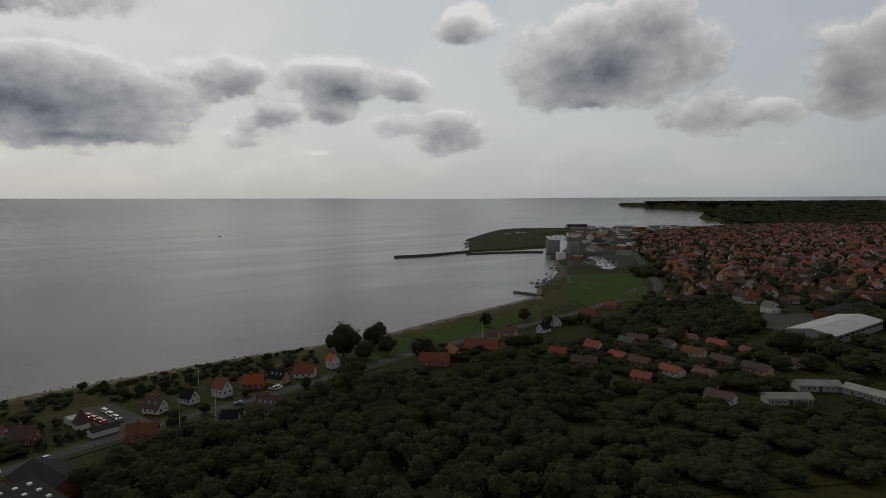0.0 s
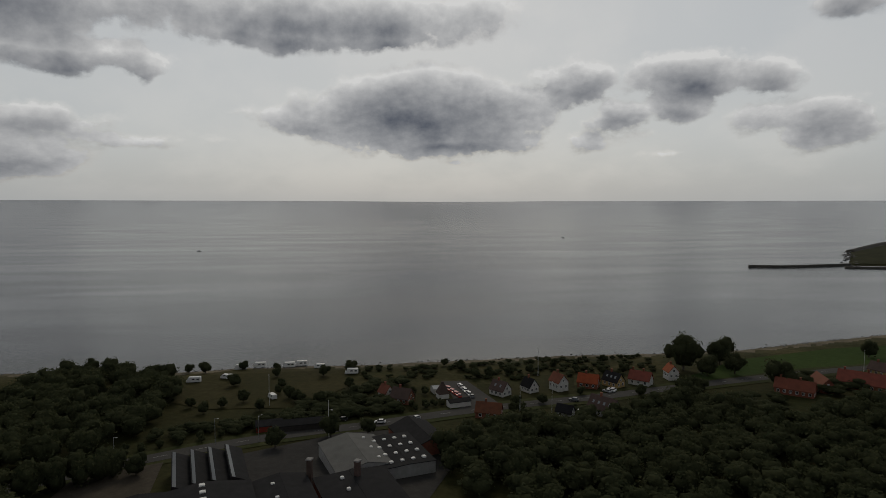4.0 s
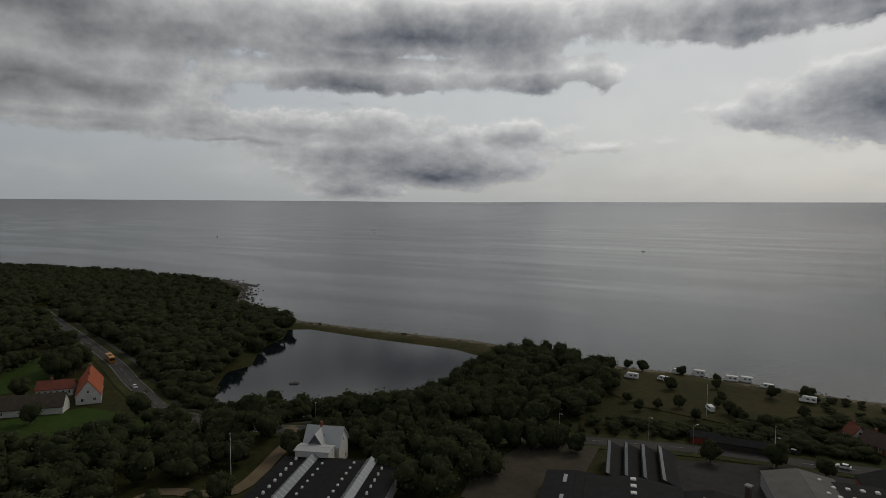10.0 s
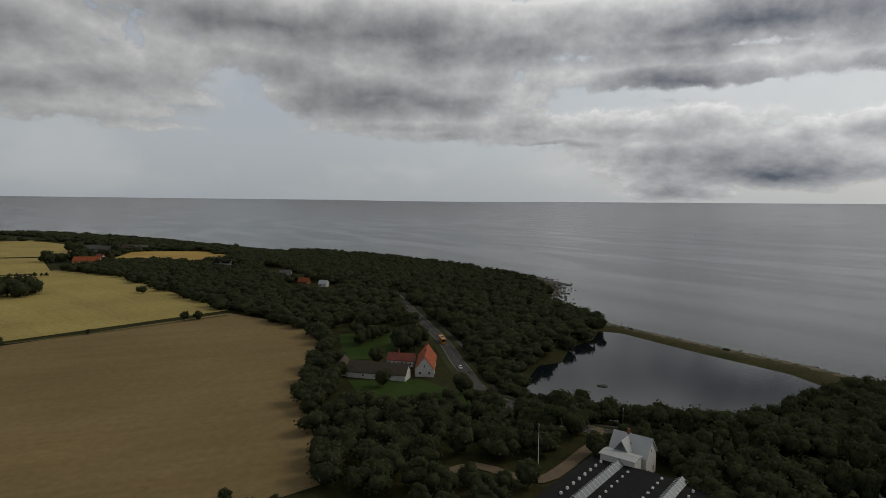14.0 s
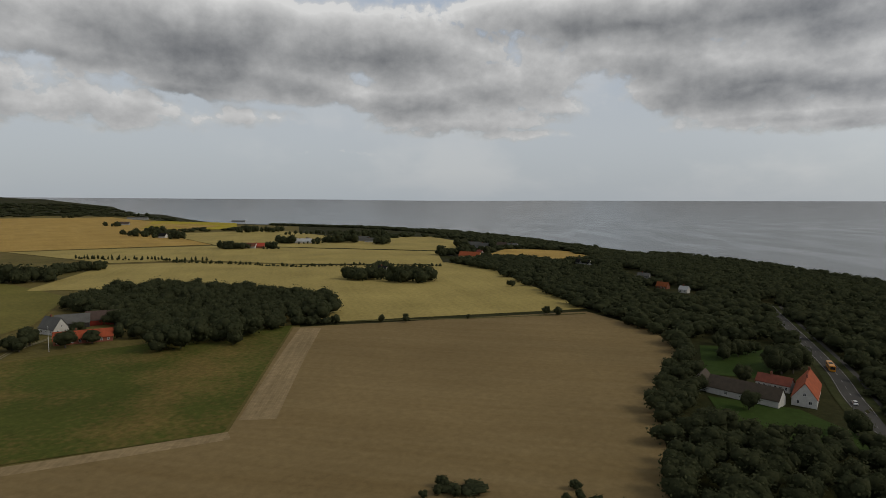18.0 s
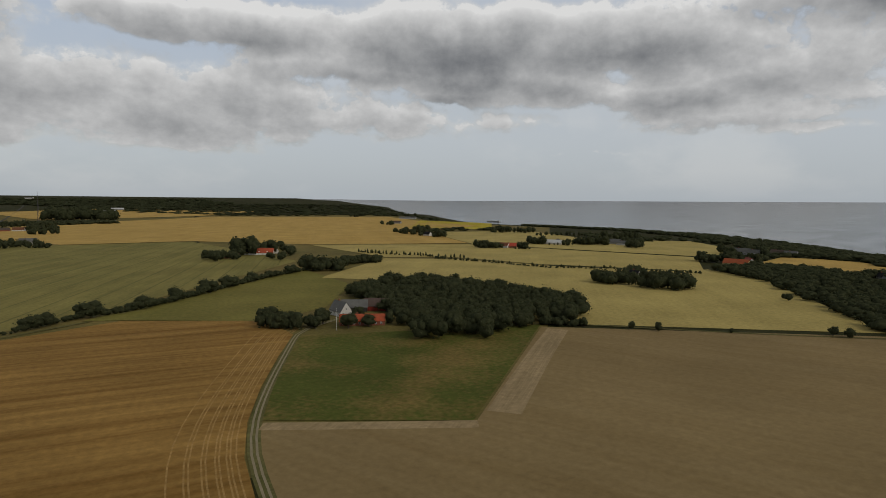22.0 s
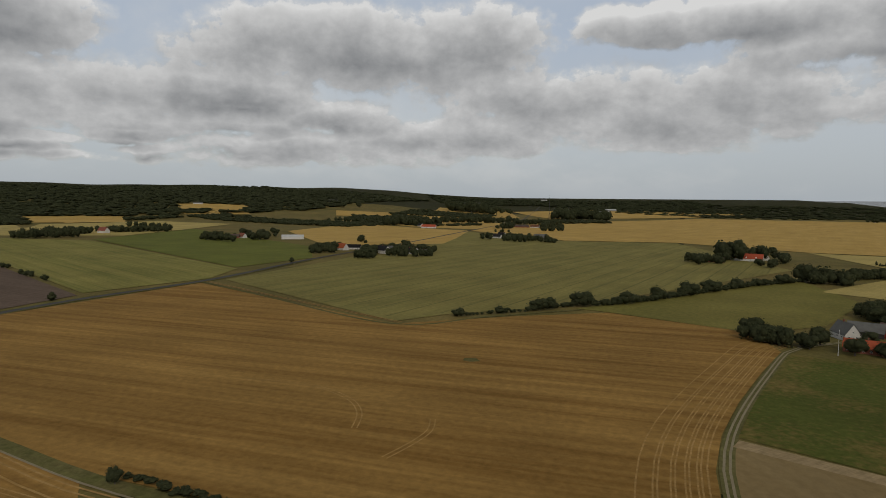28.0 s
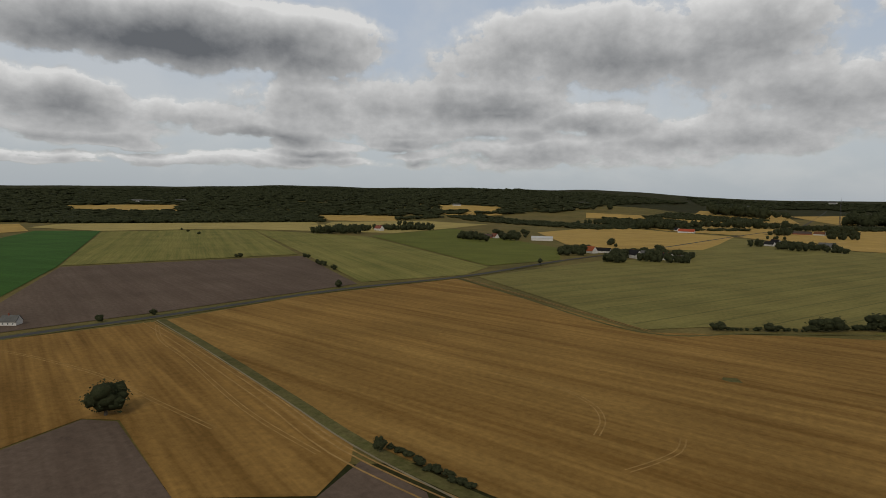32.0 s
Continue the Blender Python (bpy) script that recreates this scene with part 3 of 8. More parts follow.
def drape(name, points, mat, label, category, up=0.0, step=60.0):
    """A sheet of that outline, laid on the land."""
    bm = bmesh.new()
    bm.faces.new([bm.verts.new((px, py, 0)) for px, py in points])
    bmesh.ops.triangulate(bm, faces=bm.faces[:], ngon_method="EAR_CLIP")
    for _ in range(9):
        long = []
        for e in bm.edges:
            mid = (e.verts[0].co + e.verts[1].co) / 2
            if e.calc_length() > max(step, 0.05 * mid.length):
                long.append(e)
        if not long:
            break
        bmesh.ops.subdivide_edges(bm, edges=long, cuts=1)
        bmesh.ops.triangulate(bm, faces=[f for f in bm.faces if len(f.verts) > 3])
    xy = np.array([v.co[:2] for v in bm.verts])
    z = ground(xy[:, 0], xy[:, 1]) + lift(np.hypot(xy[:, 0], xy[:, 1])) + up
    for v, h in zip(bm.verts, z):
        v.co.z = h
    bmesh.ops.recalc_face_normals(bm, faces=bm.faces[:])
    if sum(f.normal.z for f in bm.faces) < 0:
        bmesh.ops.reverse_faces(bm, faces=bm.faces[:])
    me = bpy.data.meshes.new(name)
    bm.to_mesh(me)
    bm.free()
    me.materials.append(mat)
    return tagged(new(name, me), label, category, kind="structure")


def ribbon(line, width, offset=0.0, step=12.0):
    """The outline of a strip along a line, smoothed at its bends."""
    pts = [Vector(p) for p in line]
    dense = []
    for i in range(len(pts) - 1):
        a, b = pts[max(i - 1, 0)], pts[i]
        c, e = pts[i + 1], pts[min(i + 2, len(pts) - 1)]
        n = max(1, int((c - b).length / step))
        for k in range(n):
            u = k / n
            dense.append(0.5 * (2 * b + (c - a) * u + (2 * a - 5 * b + 4 * c - e) * u * u + (3 * b - a - 3 * c + e) * u ** 3))
    dense.append(pts[-1])
    left, right = [], []
    for i, p in enumerate(dense):
        w = (dense[min(i + 1, len(dense) - 1)] - dense[max(i - 1, 0)]).normalized()
        side = Vector((-w.y, w.x))
        left.append(p + side * (offset + width / 2))
        right.append(p + side * (offset - width / 2))
    return left, right


def strip(name, line, width, mat, label, category, up=0.0, offset=0.0, step=12.0):
    left, right = ribbon(line, width, offset, step)
    n = len(left)
    xy = np.array([tuple(p) for p in left + right])
    z = ground(xy[:, 0], xy[:, 1]) + lift(np.hypot(xy[:, 0], xy[:, 1])) + up
    faces = [(i, n + i, n + i + 1, i + 1) for i in range(n - 1)]
    return tagged(new(name, mesh_of(name, np.c_[xy, z], faces, [mat])), label, category, kind="structure")


FIELDS = [
    ("bare_field", [(-196, -321), (-374, -225), (-348, -164), (-320, -136), (-300, -126), (-225, -104), (-150, -62), (-88, -112), (-40, -120), (-14, -140), (-14, -170), (-18, -211), (-88, -186)], PALE_SOIL, "bare dry brown field with pale tramlines"),
    ("stubble_field", [(409, -250), (406, -424), (166, -332), (100, -390), (47, -428), (-39, -397), (-49, -350), (-35, -303), (-22, -253), (-14, -214), (-11, -184), (-12, -155), (-13, -130), (98, -116), (147, -114), (203, -121), (382, -139)], STUBBLE, "golden stubble field with straight straw rows"),
    ("stubble_field", [(384, -52), (381, -132), (152, -113), (139, -102), (128, -83), (152, -56), (219, -64), (229, -55), (216, -27), (300, -20)], STUBBLE_B, "golden stubble field with curved tractor marks"),
    ("ploughed_field", [(214, -26), (228, -55), (218, -63), (152, -56), (126, -20), (150, 0)], PLOUGH, "dark ploughed earth field"),
    ("ploughed_field", [(127, -82), (137, -104), (110, -105), (95, -95), (100, -70)], PLOUGH, "dark ploughed earth corner"),
    ("ploughed_field", [(404, -50), (498, -69), (740, -163), (700, -434), (438, -328), (412, -152)], PLOUGH, "wide brown ploughed field beside the road"),
    ("vivid_green_field", [(500, -60), (525, -72), (742, -160), (1450, -398), (1524, -291), (1134, -130), (600, 0)], VIVID, "vivid green young crop field"),
    ("striped_field", [(754, -166), (1427, -394), (1400, -640), (1347, -700), (725, -442)], STRIPED, "pale green field in mown stripes"),
    ("pale_green_field", [(700, -442), (1347, -702), (984, -767), (455, -530), (422, -452), (445, -338)], STRIPED, "pale green field with straw lines"),
    ("green_field", [(1010, -790), (1050, -900), (1157, -1190), (573, -842), (455, -675), (466, -540)], YOUNG, "even mid green crop field"),
    ("grey_green_field", [(402, -452), (414, -715), (375, -800), (420, -1000), (528, -1455), (222, -1192), (14, -1240), (-60, -1000), (-118, -796), (10, -560), (79, -440), (144, -380), (169, -340)], GREEN_CROP, "grey green ripening crop field with faint rows"),
    ("pasture", [(70, -435), (10, -545), (-110, -690), (-131, -550), (-85, -438), (-42, -396), (47, -430)], PASTURE, "grazed green pasture"),
    ("meadow", [(-52, -346), (-199, -327), (-88, -188), (-19, -214), (-28, -258)], MEADOW, "green meadow paddock with tawny patches"),
    ("wheat_field", [(-112, -611), (-235, -800), (-330, -760), (-400, -640), (-520, -540), (-560, -545), (-535, -441), (-462, -341), (-384, -231), (-225, -318), (-215, -420), (-190, -560)], WHEAT, "pale ripe wheat field"),
    ("wheat_field", [(-183, -1099), (-468, -1030), (-676, -680), (-540, -530), (-404, -660), (-333, -790), (-240, -820)], WHEAT, "pale ripe wheat field beyond the hedge"),
    ("wheat_field", [(-862, -1500), (-801, -1104), (-965, -987), (-833, -710), (-690, -690), (-480, -1040), (-560, -1500)], WHEAT, "pale ripe wheat field near the coast woods"),
    ("gold_field", [(-60, -3000), (-870, -2900), (-900, -1900), (-560, -1520), (-481, -1060), (-183, -1110), (15, -1260), (222, -1210), (520, -1500), (480, -2300)], WHEAT_GOLD, "broad golden wheat field"),
    ("yellow_field", [(-617, -1827), (-900, -2500), (-1200, -2400), (-801, -1599)], RAPE, "yellow flowering field"),
]
for field_name, outline, field_mat, field_label in FIELDS:
    drape(field_name, outline, field_mat, field_label, "field")

COAST_ROAD = [(180, 560), (120, 470), (78, 420), (41, 385), (2, 345), (-25, 314), (-45, 289), (-73, 253), (-97, 225), (-119, 198), (-139, 168), (-158, 143), (-177, 106),
              (-190, 72), (-203, 35), (-215, -4), (-228, -19), (-245, -31), (-283, -48), (-333, -66), (-413, -101), (-520, -150)]
strip("road", COAST_ROAD, 7.5, ASPHALT, "two lane asphalt coast road", "road", 0.05)
INLAND_ROAD = [(360, 60), (388, -53), (397, -144), (419, -297), (415, -452), (447, -671), (470, -1000), (520, -1450), (610, -2309), (737, -3044), (880, -3900)]
strip("road", INLAND_ROAD, 6.5, ASPHALT, "narrow asphalt country road between fields", "road", 0.05)
tagged(new("pond", mesh_of("pond", [(px, py, 1.2) for px, py in [(-265, -16), (-287, -16), (-315, -12), (-325, 0), (-361, 5), (-386, 19), (-413, 24), (-410, 38), (-370, 72), (-328, 113), (-300, 125), (-262, 90), (-235, 62), (-240, 15)]], [list(range(14))], [POND])), "still dark pond behind a narrow spit", "pond", kind="structure")

# ---- road paint, lanes, lawns and tracks ----
WIDE_TRACK = material("pale_wheel_track", (0.24, 0.205, 0.135), (0.19, 0.16, 0.10), scale=0.2, fine=1.6, where="World")
PALE_STRAW = crop("loose_pale_straw", (0.32, 0.205, 0.078), (0.235, 0.142, 0.048), 4, 30, 3)
PALE_BARE = crop("pale_bare_tracks", (0.285, 0.215, 0.120), (0.215, 0.160, 0.085), 50, 60, 2.0)
VERGE = material("green_verge", (0.030, 0.037, 0.013), (0.046, 0.048, 0.019), clumps=0.3, scale=0.1, fine=0.9, where="World", bump=0.2)
BANK = material("dry_grass_bank", (0.078, 0.078, 0.025), (0.115, 0.100, 0.040), scale=0.1, fine=0.9, where="World", bump=0.2, clumps=0.35)
for side in (-3.4, 3.4):
    strip("road_edge_line", COAST_ROAD[14:], 0.16, ROAD_PAINT, "worn white road edge line", "road marking", 0.09, side, 6)
dash_left, dash_right = ribbon(COAST_ROAD, 0.16, 0, 4)
dash_v, dash_f = [], []
for i in range(0, len(dash_left) - 1, 3):
    for q in (dash_left[i], dash_right[i], dash_right[i + 1], dash_left[i + 1]):
        dash_v.append((q.x, q.y, float(ground(q.x, q.y)) + lift(q.length) + 0.09))
    dash_f.append((len(dash_v) - 4, len(dash_v) - 3, len(dash_v) - 2, len(dash_v) - 1))
tagged(new("road_centre_line", mesh_of("road_centre_line", dash_v, dash_f, [ROAD_PAINT])), "dashed white road centre line", "road marking", kind="structure")
for side in (-5.6, 5.6):
    strip("road_verge", COAST_ROAD, 3.4, VERGE, "green grass verge beside the road", "verge", 0.02, side)
strip("cycle_path", COAST_ROAD[13:], 2.4, ASPHALT, "narrow asphalt cycle path beside the road", "path", 0.04, -8.5)
LANE = [(-85, -390), (-60, -365), (-51, -349), (-38, -303), (-25, -253), (-17, -215), (-14, -185), (-15, -155), (-17, -120)]
strip("farm_lane", LANE, 4.4, BANK, "grassy farm lane between fields", "lane", 0.02)
for side in (-0.85, 0.85):
    strip("wheel_track", LANE, 0.75, WIDE_TRACK, "pale worn wheel track of the farm lane", "track", 0.05, side)
for side in (5.2, 6.9, 8.0, 10.1, 11.2, 13.8, 15.0, 18.4, 19.6, 24.0):
    strip("straw_swath", LANE[1:], 0.5, PALE_STRAW, "pale straw line beside the farm lane", "straw", 0.03, -side)
strip("field_headland", [(-196, -316), (-150, -262), (-96, -196)], 13, PALE_BARE, "pale driven strip along the meadow", "track", 0.03, 7.5)
strip("field_headland", [(-90, -190), (-60, -200), (-20, -214)], 7, PALE_BARE, "pale driven strip along the meadow", "track", 0.035, 6)
strip("field_boundary", [(-366, -221), (-300, -262), (-225, -316), (-196, -330)], 2.6, BANK, "low grassy bank between two fields", "bank", 0.2)
strip("field_boundary", [(384, -138), (300, -130), (203, -119), (147, -112), (98, -112), (60, -118)], 5, BANK, "broad green bank between stubble fields", "bank", 0.05)
strip("wheel_track", [(384, -135), (300, -127), (203, -116), (147, -109), (98, -108)], 0.8, WIDE_TRACK, "pale wheel track on the green bank", "track", 0.09)
strip("field_boundary", [(409, -430), (290, -380), (166, -332), (120, -378), (66, -432)], 3, BANK, "green strip along the stubble", "bank", 0.05)
for off in (-5, -7.4, -11.5):
    strip("straw_swath", [(382, -138), (300, -131), (203, -120), (147, -112), (98, -114)], 0.7, PALE_STRAW, "pale straw line along the field edge", "straw", 0.03, off)
for off in (5.5, 8):
    strip("straw_swath", [(409, -428), (290, -380), (166, -332)], 0.9, PALE_STRAW, "pale straw line along the field edge", "straw", 0.03, off)
for off in (-0.9, 0.9):
    strip("wheel_track", [(170, -203), (140, -206), (118, -198), (106, -186), (100, -172)], 0.5, PALE_STRAW, "curved tractor mark in stubble", "track", 0.03, off, 3)
    strip("wheel_track", [(79, -190), (76, -180), (77, -168), (80, -155)], 0.5, PALE_STRAW, "short tractor mark in stubble", "track", 0.03, off, 3)
    strip("wheel_track", [(356, -52), (330, -62), (280, -75), (230, -80), (190, -84)], 0.5, PALE_STRAW, "curved tractor mark in stubble", "track", 0.03, off, 4)
    strip("wheel_track", [(370, -130), (330, -118), (280, -112), (200, -100), (150, -98)], 0.5, PALE_STRAW, "long tractor mark in stubble", "track", 0.03, off, 4)
drape("bare_patch", [(97, -272), (92, -275), (88, -270), (92, -267), (96, -268)], BANK, "small weedy patch in the stubble", "patch", 0.05, 4)
strip("road_verge", INLAND_ROAD[:6], 3, BANK, "green verge of the country road", "verge", 0.03, 4.6)
strip("road_verge", INLAND_ROAD[:6], 3, BANK, "green verge of the country road", "verge", 0.03, -4.6)
strip("dirt_track", [(-212, 12), (-203, 14), (-190, 8), (-174, 1), (-165, -5), (-166, -14), (-170, -24), (-160, -34)], 4.2, GRAVEL, "sandy dirt track curving through the wood", "track", 0.06, 0, 4)
drape("gravel_yard", [(-146, 52), (-158, 60), (-180, 88), (-169, 109), (-150, 92), (-130, 70)], GRAVEL_DARK, "wide dusty gravel yard", "yard", 0.03)
drape("works_yard", [(-160, 112), (-140, 158), (-118, 178), (-92, 158), (-82, 120), (-100, 96), (-128, 108)], YARD, "dark worn works yard", "yard", 0.02)
drape("shore_lawn", [(-51, 300), (-34, 352), (12, 412), (72, 466), (92, 480), (46, 399), (-4, 350), (-40, 304)], LAWN, "long green shore lawn", "lawn", 0.02)
drape("sports_field", [(139, 684), (221, 684), (186, 544), (161, 484), (142, 496), (112, 468), (102, 520)], LAWN, "bright green playing field by the town", "lawn", 0.02)
drape("lawn", [(-330, -128), (-352, -104), (-318, -82), (-286, -84), (-273, -104)], LAWN, "bright green farm lawn", "lawn", 0.05)
drape("lawn", [(-242, -90), (-252, -60), (-236, -36), (-222, -32), (-204, -66)], LAWN, "bright green farm lawn by the road", "lawn", 0.05)
drape("camping_meadow", [(-225, 150), (-255, 180), (-250, 205), (-198, 230), (-178, 205), (-176, 172), (-205, 152)], PASTURE_DRY, "dry camping meadow by the shore", "meadow", 0.05)
drape("scrub_meadow", [(40, 190), (100, 205), (150, 212), (160, 190), (126, 160), (62, 150), (38, 168)], MEADOW_DARK, "dull scrubby meadow beside the wood", "meadow", 0.05)
strip("road", [(120, 470), (190, 540), (222, 642), (258, 786), (315, 1030)], 9, ASPHALT, "town street running to the harbour", "road", 0.06)
strip("road", [(140, 560), (128, 600), (136, 660), (148, 740), (168, 800), (180, 930)], 4.5, ASPHALT, "shore road to the harbour", "road", 0.06)
drape("quay", [(160, 800), (200, 735), (240, 760), (330, 1040), (420, 1340), (500, 1560), (320, 1600), (260, 1280), (215, 1020), (165, 950)], YARD, "grey tarmac quays of the harbour", "quay", 0.02, 14)
drape("peninsula_grass", [(60, 1310), (48, 1030), (110, 1060), (190, 1130), (215, 1240), (230, 1480), (170, 1720)], MEADOW_DARK, "dull grass on the harbour headland", "meadow", 0.02)
TRAMLINE = crop("worn_tramline", (0.136, 0.123, 0.041), (0.112, 0.104, 0.034), 79.6, 60, 3)
crop_outline = np.array(FIELDS[10][1], float)
along, aside = np.array((math.cos(radians(79.6)), math.sin(radians(79.6)))), np.array((math.sin(radians(79.6)), -math.cos(radians(79.6))))
for k in range(-4, 26):
    line = np.array([(420, -380)]) - aside * (k * 24.0) - along * np.arange(-140, 1500, 6.0)[:, None]
    ok = edge_distance(line[:, 0], line[:, 1], crop_outline) < -4
    if ok.sum() > 6:
        kept = line[ok]
        strip("tramline", [tuple(kept[0]), tuple(kept[len(kept) // 2]), tuple(kept[-1])], 1.7, TRAMLINE, "darker tractor tramline through the ripening crop", "track", 0.04, 0, 25)
EXTRA = [
    ("gold_field", [(402, -1007), (560, -870), (900, -1230), (1010, -1780), (760, -1600), (522, -1491), (440, -1180)], WHEAT_GOLD, "golden field behind the crossroads"),
    ("gold_field", [(500, -1560), (760, -1640), (1000, -1850), (1200, -2500), (900, -2500), (560, -2000)], WHEAT_GOLD, "far golden field below the woods"),
    ("pale_field", [(1170, -1200), (1060, -900), (1347, -720), (1450, -640), (1532, -1026), (1690, -1160), (1600, -1500), (1300, -1500)], WHEAT, "pale stubble field below the woods"),
    ("pale_field", [(1450, -400), (1692, -311), (1880, -420), (1700, -1100), (1540, -1010), (1430, -640)], WHEAT, "pale stubble strip before the forest"),
    ("gold_field", [(1847, -1830), (1900, -2262), (1631, -1978), (1702, -1749)], WHEAT_GOLD, "golden field on the hill foot"),
    ("gold_field", [(2021, -1353), (1950, -1610), (1700, -1440), (1700, -1250)], WHEAT_GOLD, "golden field among woods"),
    ("gold_field", [(1524, -280), (1900, -330), (1850, -60), (1300, -60)], WHEAT_GOLD, "golden field beyond the green one"),
    ("gold_field", [(560, -2700), (0, -3050), (-300, -3500), (500, -3700), (900, -3300)], WHEAT_GOLD, "far golden field near the mast"),
    ("gold_field", [(700, -2700), (1100, -2600), (1300, -3200), (950, -3400)], WHEAT_GOLD, "far golden field among woods"),
    ("pale_field", [(-670, -440), (-640, -560), (-800, -640), (-860, -560), (-760, -430)], WHEAT_GOLD, "golden field between coast woods"),
]
for field_name, outline, field_mat, field_label in EXTRA:
    drape(field_name, outline, field_mat, field_label, "field", 0.03)


# ---- trees ----
rng = np.random.default_rng(7)
G5 = (1 + 5 ** 0.5) / 2
ICO_V = np.array([(-1, G5, 0), (1, G5, 0), (-1, -G5, 0), (1, -G5, 0), (0, -1, G5), (0, 1, G5), (0, -1, -G5), (0, 1, -G5), (G5, 0, -1), (G5, 0, 1), (-G5, 0, -1), (-G5, 0, 1)]) / math.hypot(1, G5)
ICO_F = np.array([(0, 11, 5), (0, 5, 1), (0, 1, 7), (0, 7, 10), (0, 10, 11), (1, 5, 9), (5, 11, 4), (11, 10, 2), (10, 7, 6), (7, 1, 8), (3, 9, 4), (3, 4, 2), (3, 2, 6), (3, 6, 8), (3, 8, 9), (4, 9, 5), (2, 4, 11), (6, 2, 10), (8, 6, 7), (9, 8, 1)])


def crown_shape(lumps, cards, card, wide=0.42, low=0.2, seed=0, spire=0.0):
    """A crown for a tree of height 1: rounded lumps inside, many small leaf sprays on and between them. Returns verts, tris, material index."""
    g = np.random.default_rng(seed)
    mid, tall = (1 + low) / 2, (1 - low) / 2
    centre = g.normal(size=(lumps, 3))
    centre /= np.linalg.norm(centre, axis=1)[:, None]
    centre[:, 2] = centre[:, 2] * 0.8 + 0.12
    centre *= (g.random((lumps, 1)) ** 0.5) * 0.58
    centre[0] = (0, 0, -0.12)
    size = g.uniform(0.36, 0.54, lumps) * (1.2 if lumps < 8 else 1.0)
    size[0] = 0.72
    verts, tris, mats, base = [], [], [], 0
    stretch = np.array([wide, wide, tall])
    for c, s in zip(centre, size):
        v = ICO_V * (1 + g.uniform(-0.2, 0.2, (12, 1))) * s * 0.8 + c
        verts.append(v)
        tris.append(ICO_F + base)
        mats.append(np.ones(20, int))
        base += 12
    which = g.integers(0, lumps, cards)
    out = g.normal(size=(cards, 3))
    out[:, 2] += 0.25
    out /= np.linalg.norm(out, axis=1)[:, None]
    at = centre[which] + out * (size[which] * g.uniform(0.80, 1.10, cards))[:, None]
    facing = out + g.normal(size=(cards, 3)) * 0.6 + (0, 0, 0.3)
    facing /= np.linalg.norm(facing, axis=1)[:, None]
    a = np.cross(facing, g.normal(size=(cards, 3)))
    a /= np.linalg.norm(a, axis=1)[:, None]
    b = np.cross(facing, a)
    s = (card * g.uniform(0.6, 1.3, cards) / wide)[:, None]
    quad = np.stack([at + a * s, at + b * s * 0.8, at - a * s * 0.9, at - b * s * 0.8], 1).reshape(-1, 3)
    q = base + 4 * np.arange(cards)
    tris.append(np.stack([q, q + 1, q + 2], 1))
    tris.append(np.stack([q, q + 2, q + 3], 1))
    mats.append(np.zeros(2 * cards, int))
    verts.append(quad)
    v = np.concatenate(verts)
    if spire:
        v[:, :2] *= (1 - spire * np.clip((v[:, 2] + 0.6) / 1.6, 0, 1))[:, None]
    v = v * stretch + (0, 0, mid)
    return v, np.concatenate(tris), np.concatenate(mats)


def trunk_shape(seed):
    """A tapered trunk with limbs, height 1."""
    g = np.random.default_rng(seed + 99)
    verts, faces = [], []

    def limb(a, b, ra, rb):
        a, b = Vector(a), Vector(b)
        w = (b - a).normalized()
        u = w.orthogonal().normalized()
        v = w.cross(u)
        n = len(verts)
        for p, r in ((a, ra), (b, rb)):
            for k in range(6):
                q = p + (u * math.cos(k * math.pi / 3) + v * math.sin(k * math.pi / 3)) * r
                verts.append(tuple(q))
        for k in range(6):
            faces.append((n + k, n + (k + 1) % 6, n + 6 + (k + 1) % 6, n + 6 + k))

    limb((0, 0, -0.04), (0.01, 0, 0.3), 0.034, 0.024)
    limb((0.01, 0, 0.3), (0, 0.02, 0.75), 0.024, 0.008)
    for k in range(5):
        a = k * 1.26 + g.uniform(0, 0.6)
        h = 0.22 + 0.08 * k
        limb((0.005, 0, h), (0.24 * math.cos(a), 0.24 * math.sin(a), h + 0.22), 0.014, 0.004)
    return verts, faces


NEAR = [crown_shape(9, 290, 0.033, seed=s, low=-0.1) for s in range(6)]
MIDDLE = [crown_shape(6, 70, 0.058, seed=20 + s, low=-0.15) for s in range(6)]
FAR = [crown_shape(3, 18, 0.09, seed=40 + s, low=-0.2) for s in range(5)]
SHRUB = [crown_shape(8, 230, 0.044, wide=0.62, low=-0.1, seed=60 + s) for s in range(4)]
SPIRE = [crown_shape(5, 90, 0.07, wide=0.5, low=0.0, seed=110 + k, spire=0.75) for k in range(4)]
TRUNKS = []
for s in range(3):
    tv, tf = trunk_shape(s)
    TRUNKS.append(mesh_of("trunk", tv, tf, [BARK]))
CROWNS = {}


def crown_mesh(kind, k):
    if (kind, k) not in CROWNS:
        shapes = {"tree": HERO, "bush": SHRUB}[kind]
        v, f, m = shapes[k % len(shapes)]
        CROWNS[kind, k] = mesh_of("crown", v, f, [LEAF, LEAF_CORE_SHADE], m)
        CROWNS[kind, k].polygons.foreach_set("use_smooth", np.ones(len(f), bool))
    return CROWNS[kind, k]


HERO = [crown_shape(20, 560, 0.03, wide=0.5, seed=80 + s, low=-0.06) for s in range(5)]
tree_count = 0


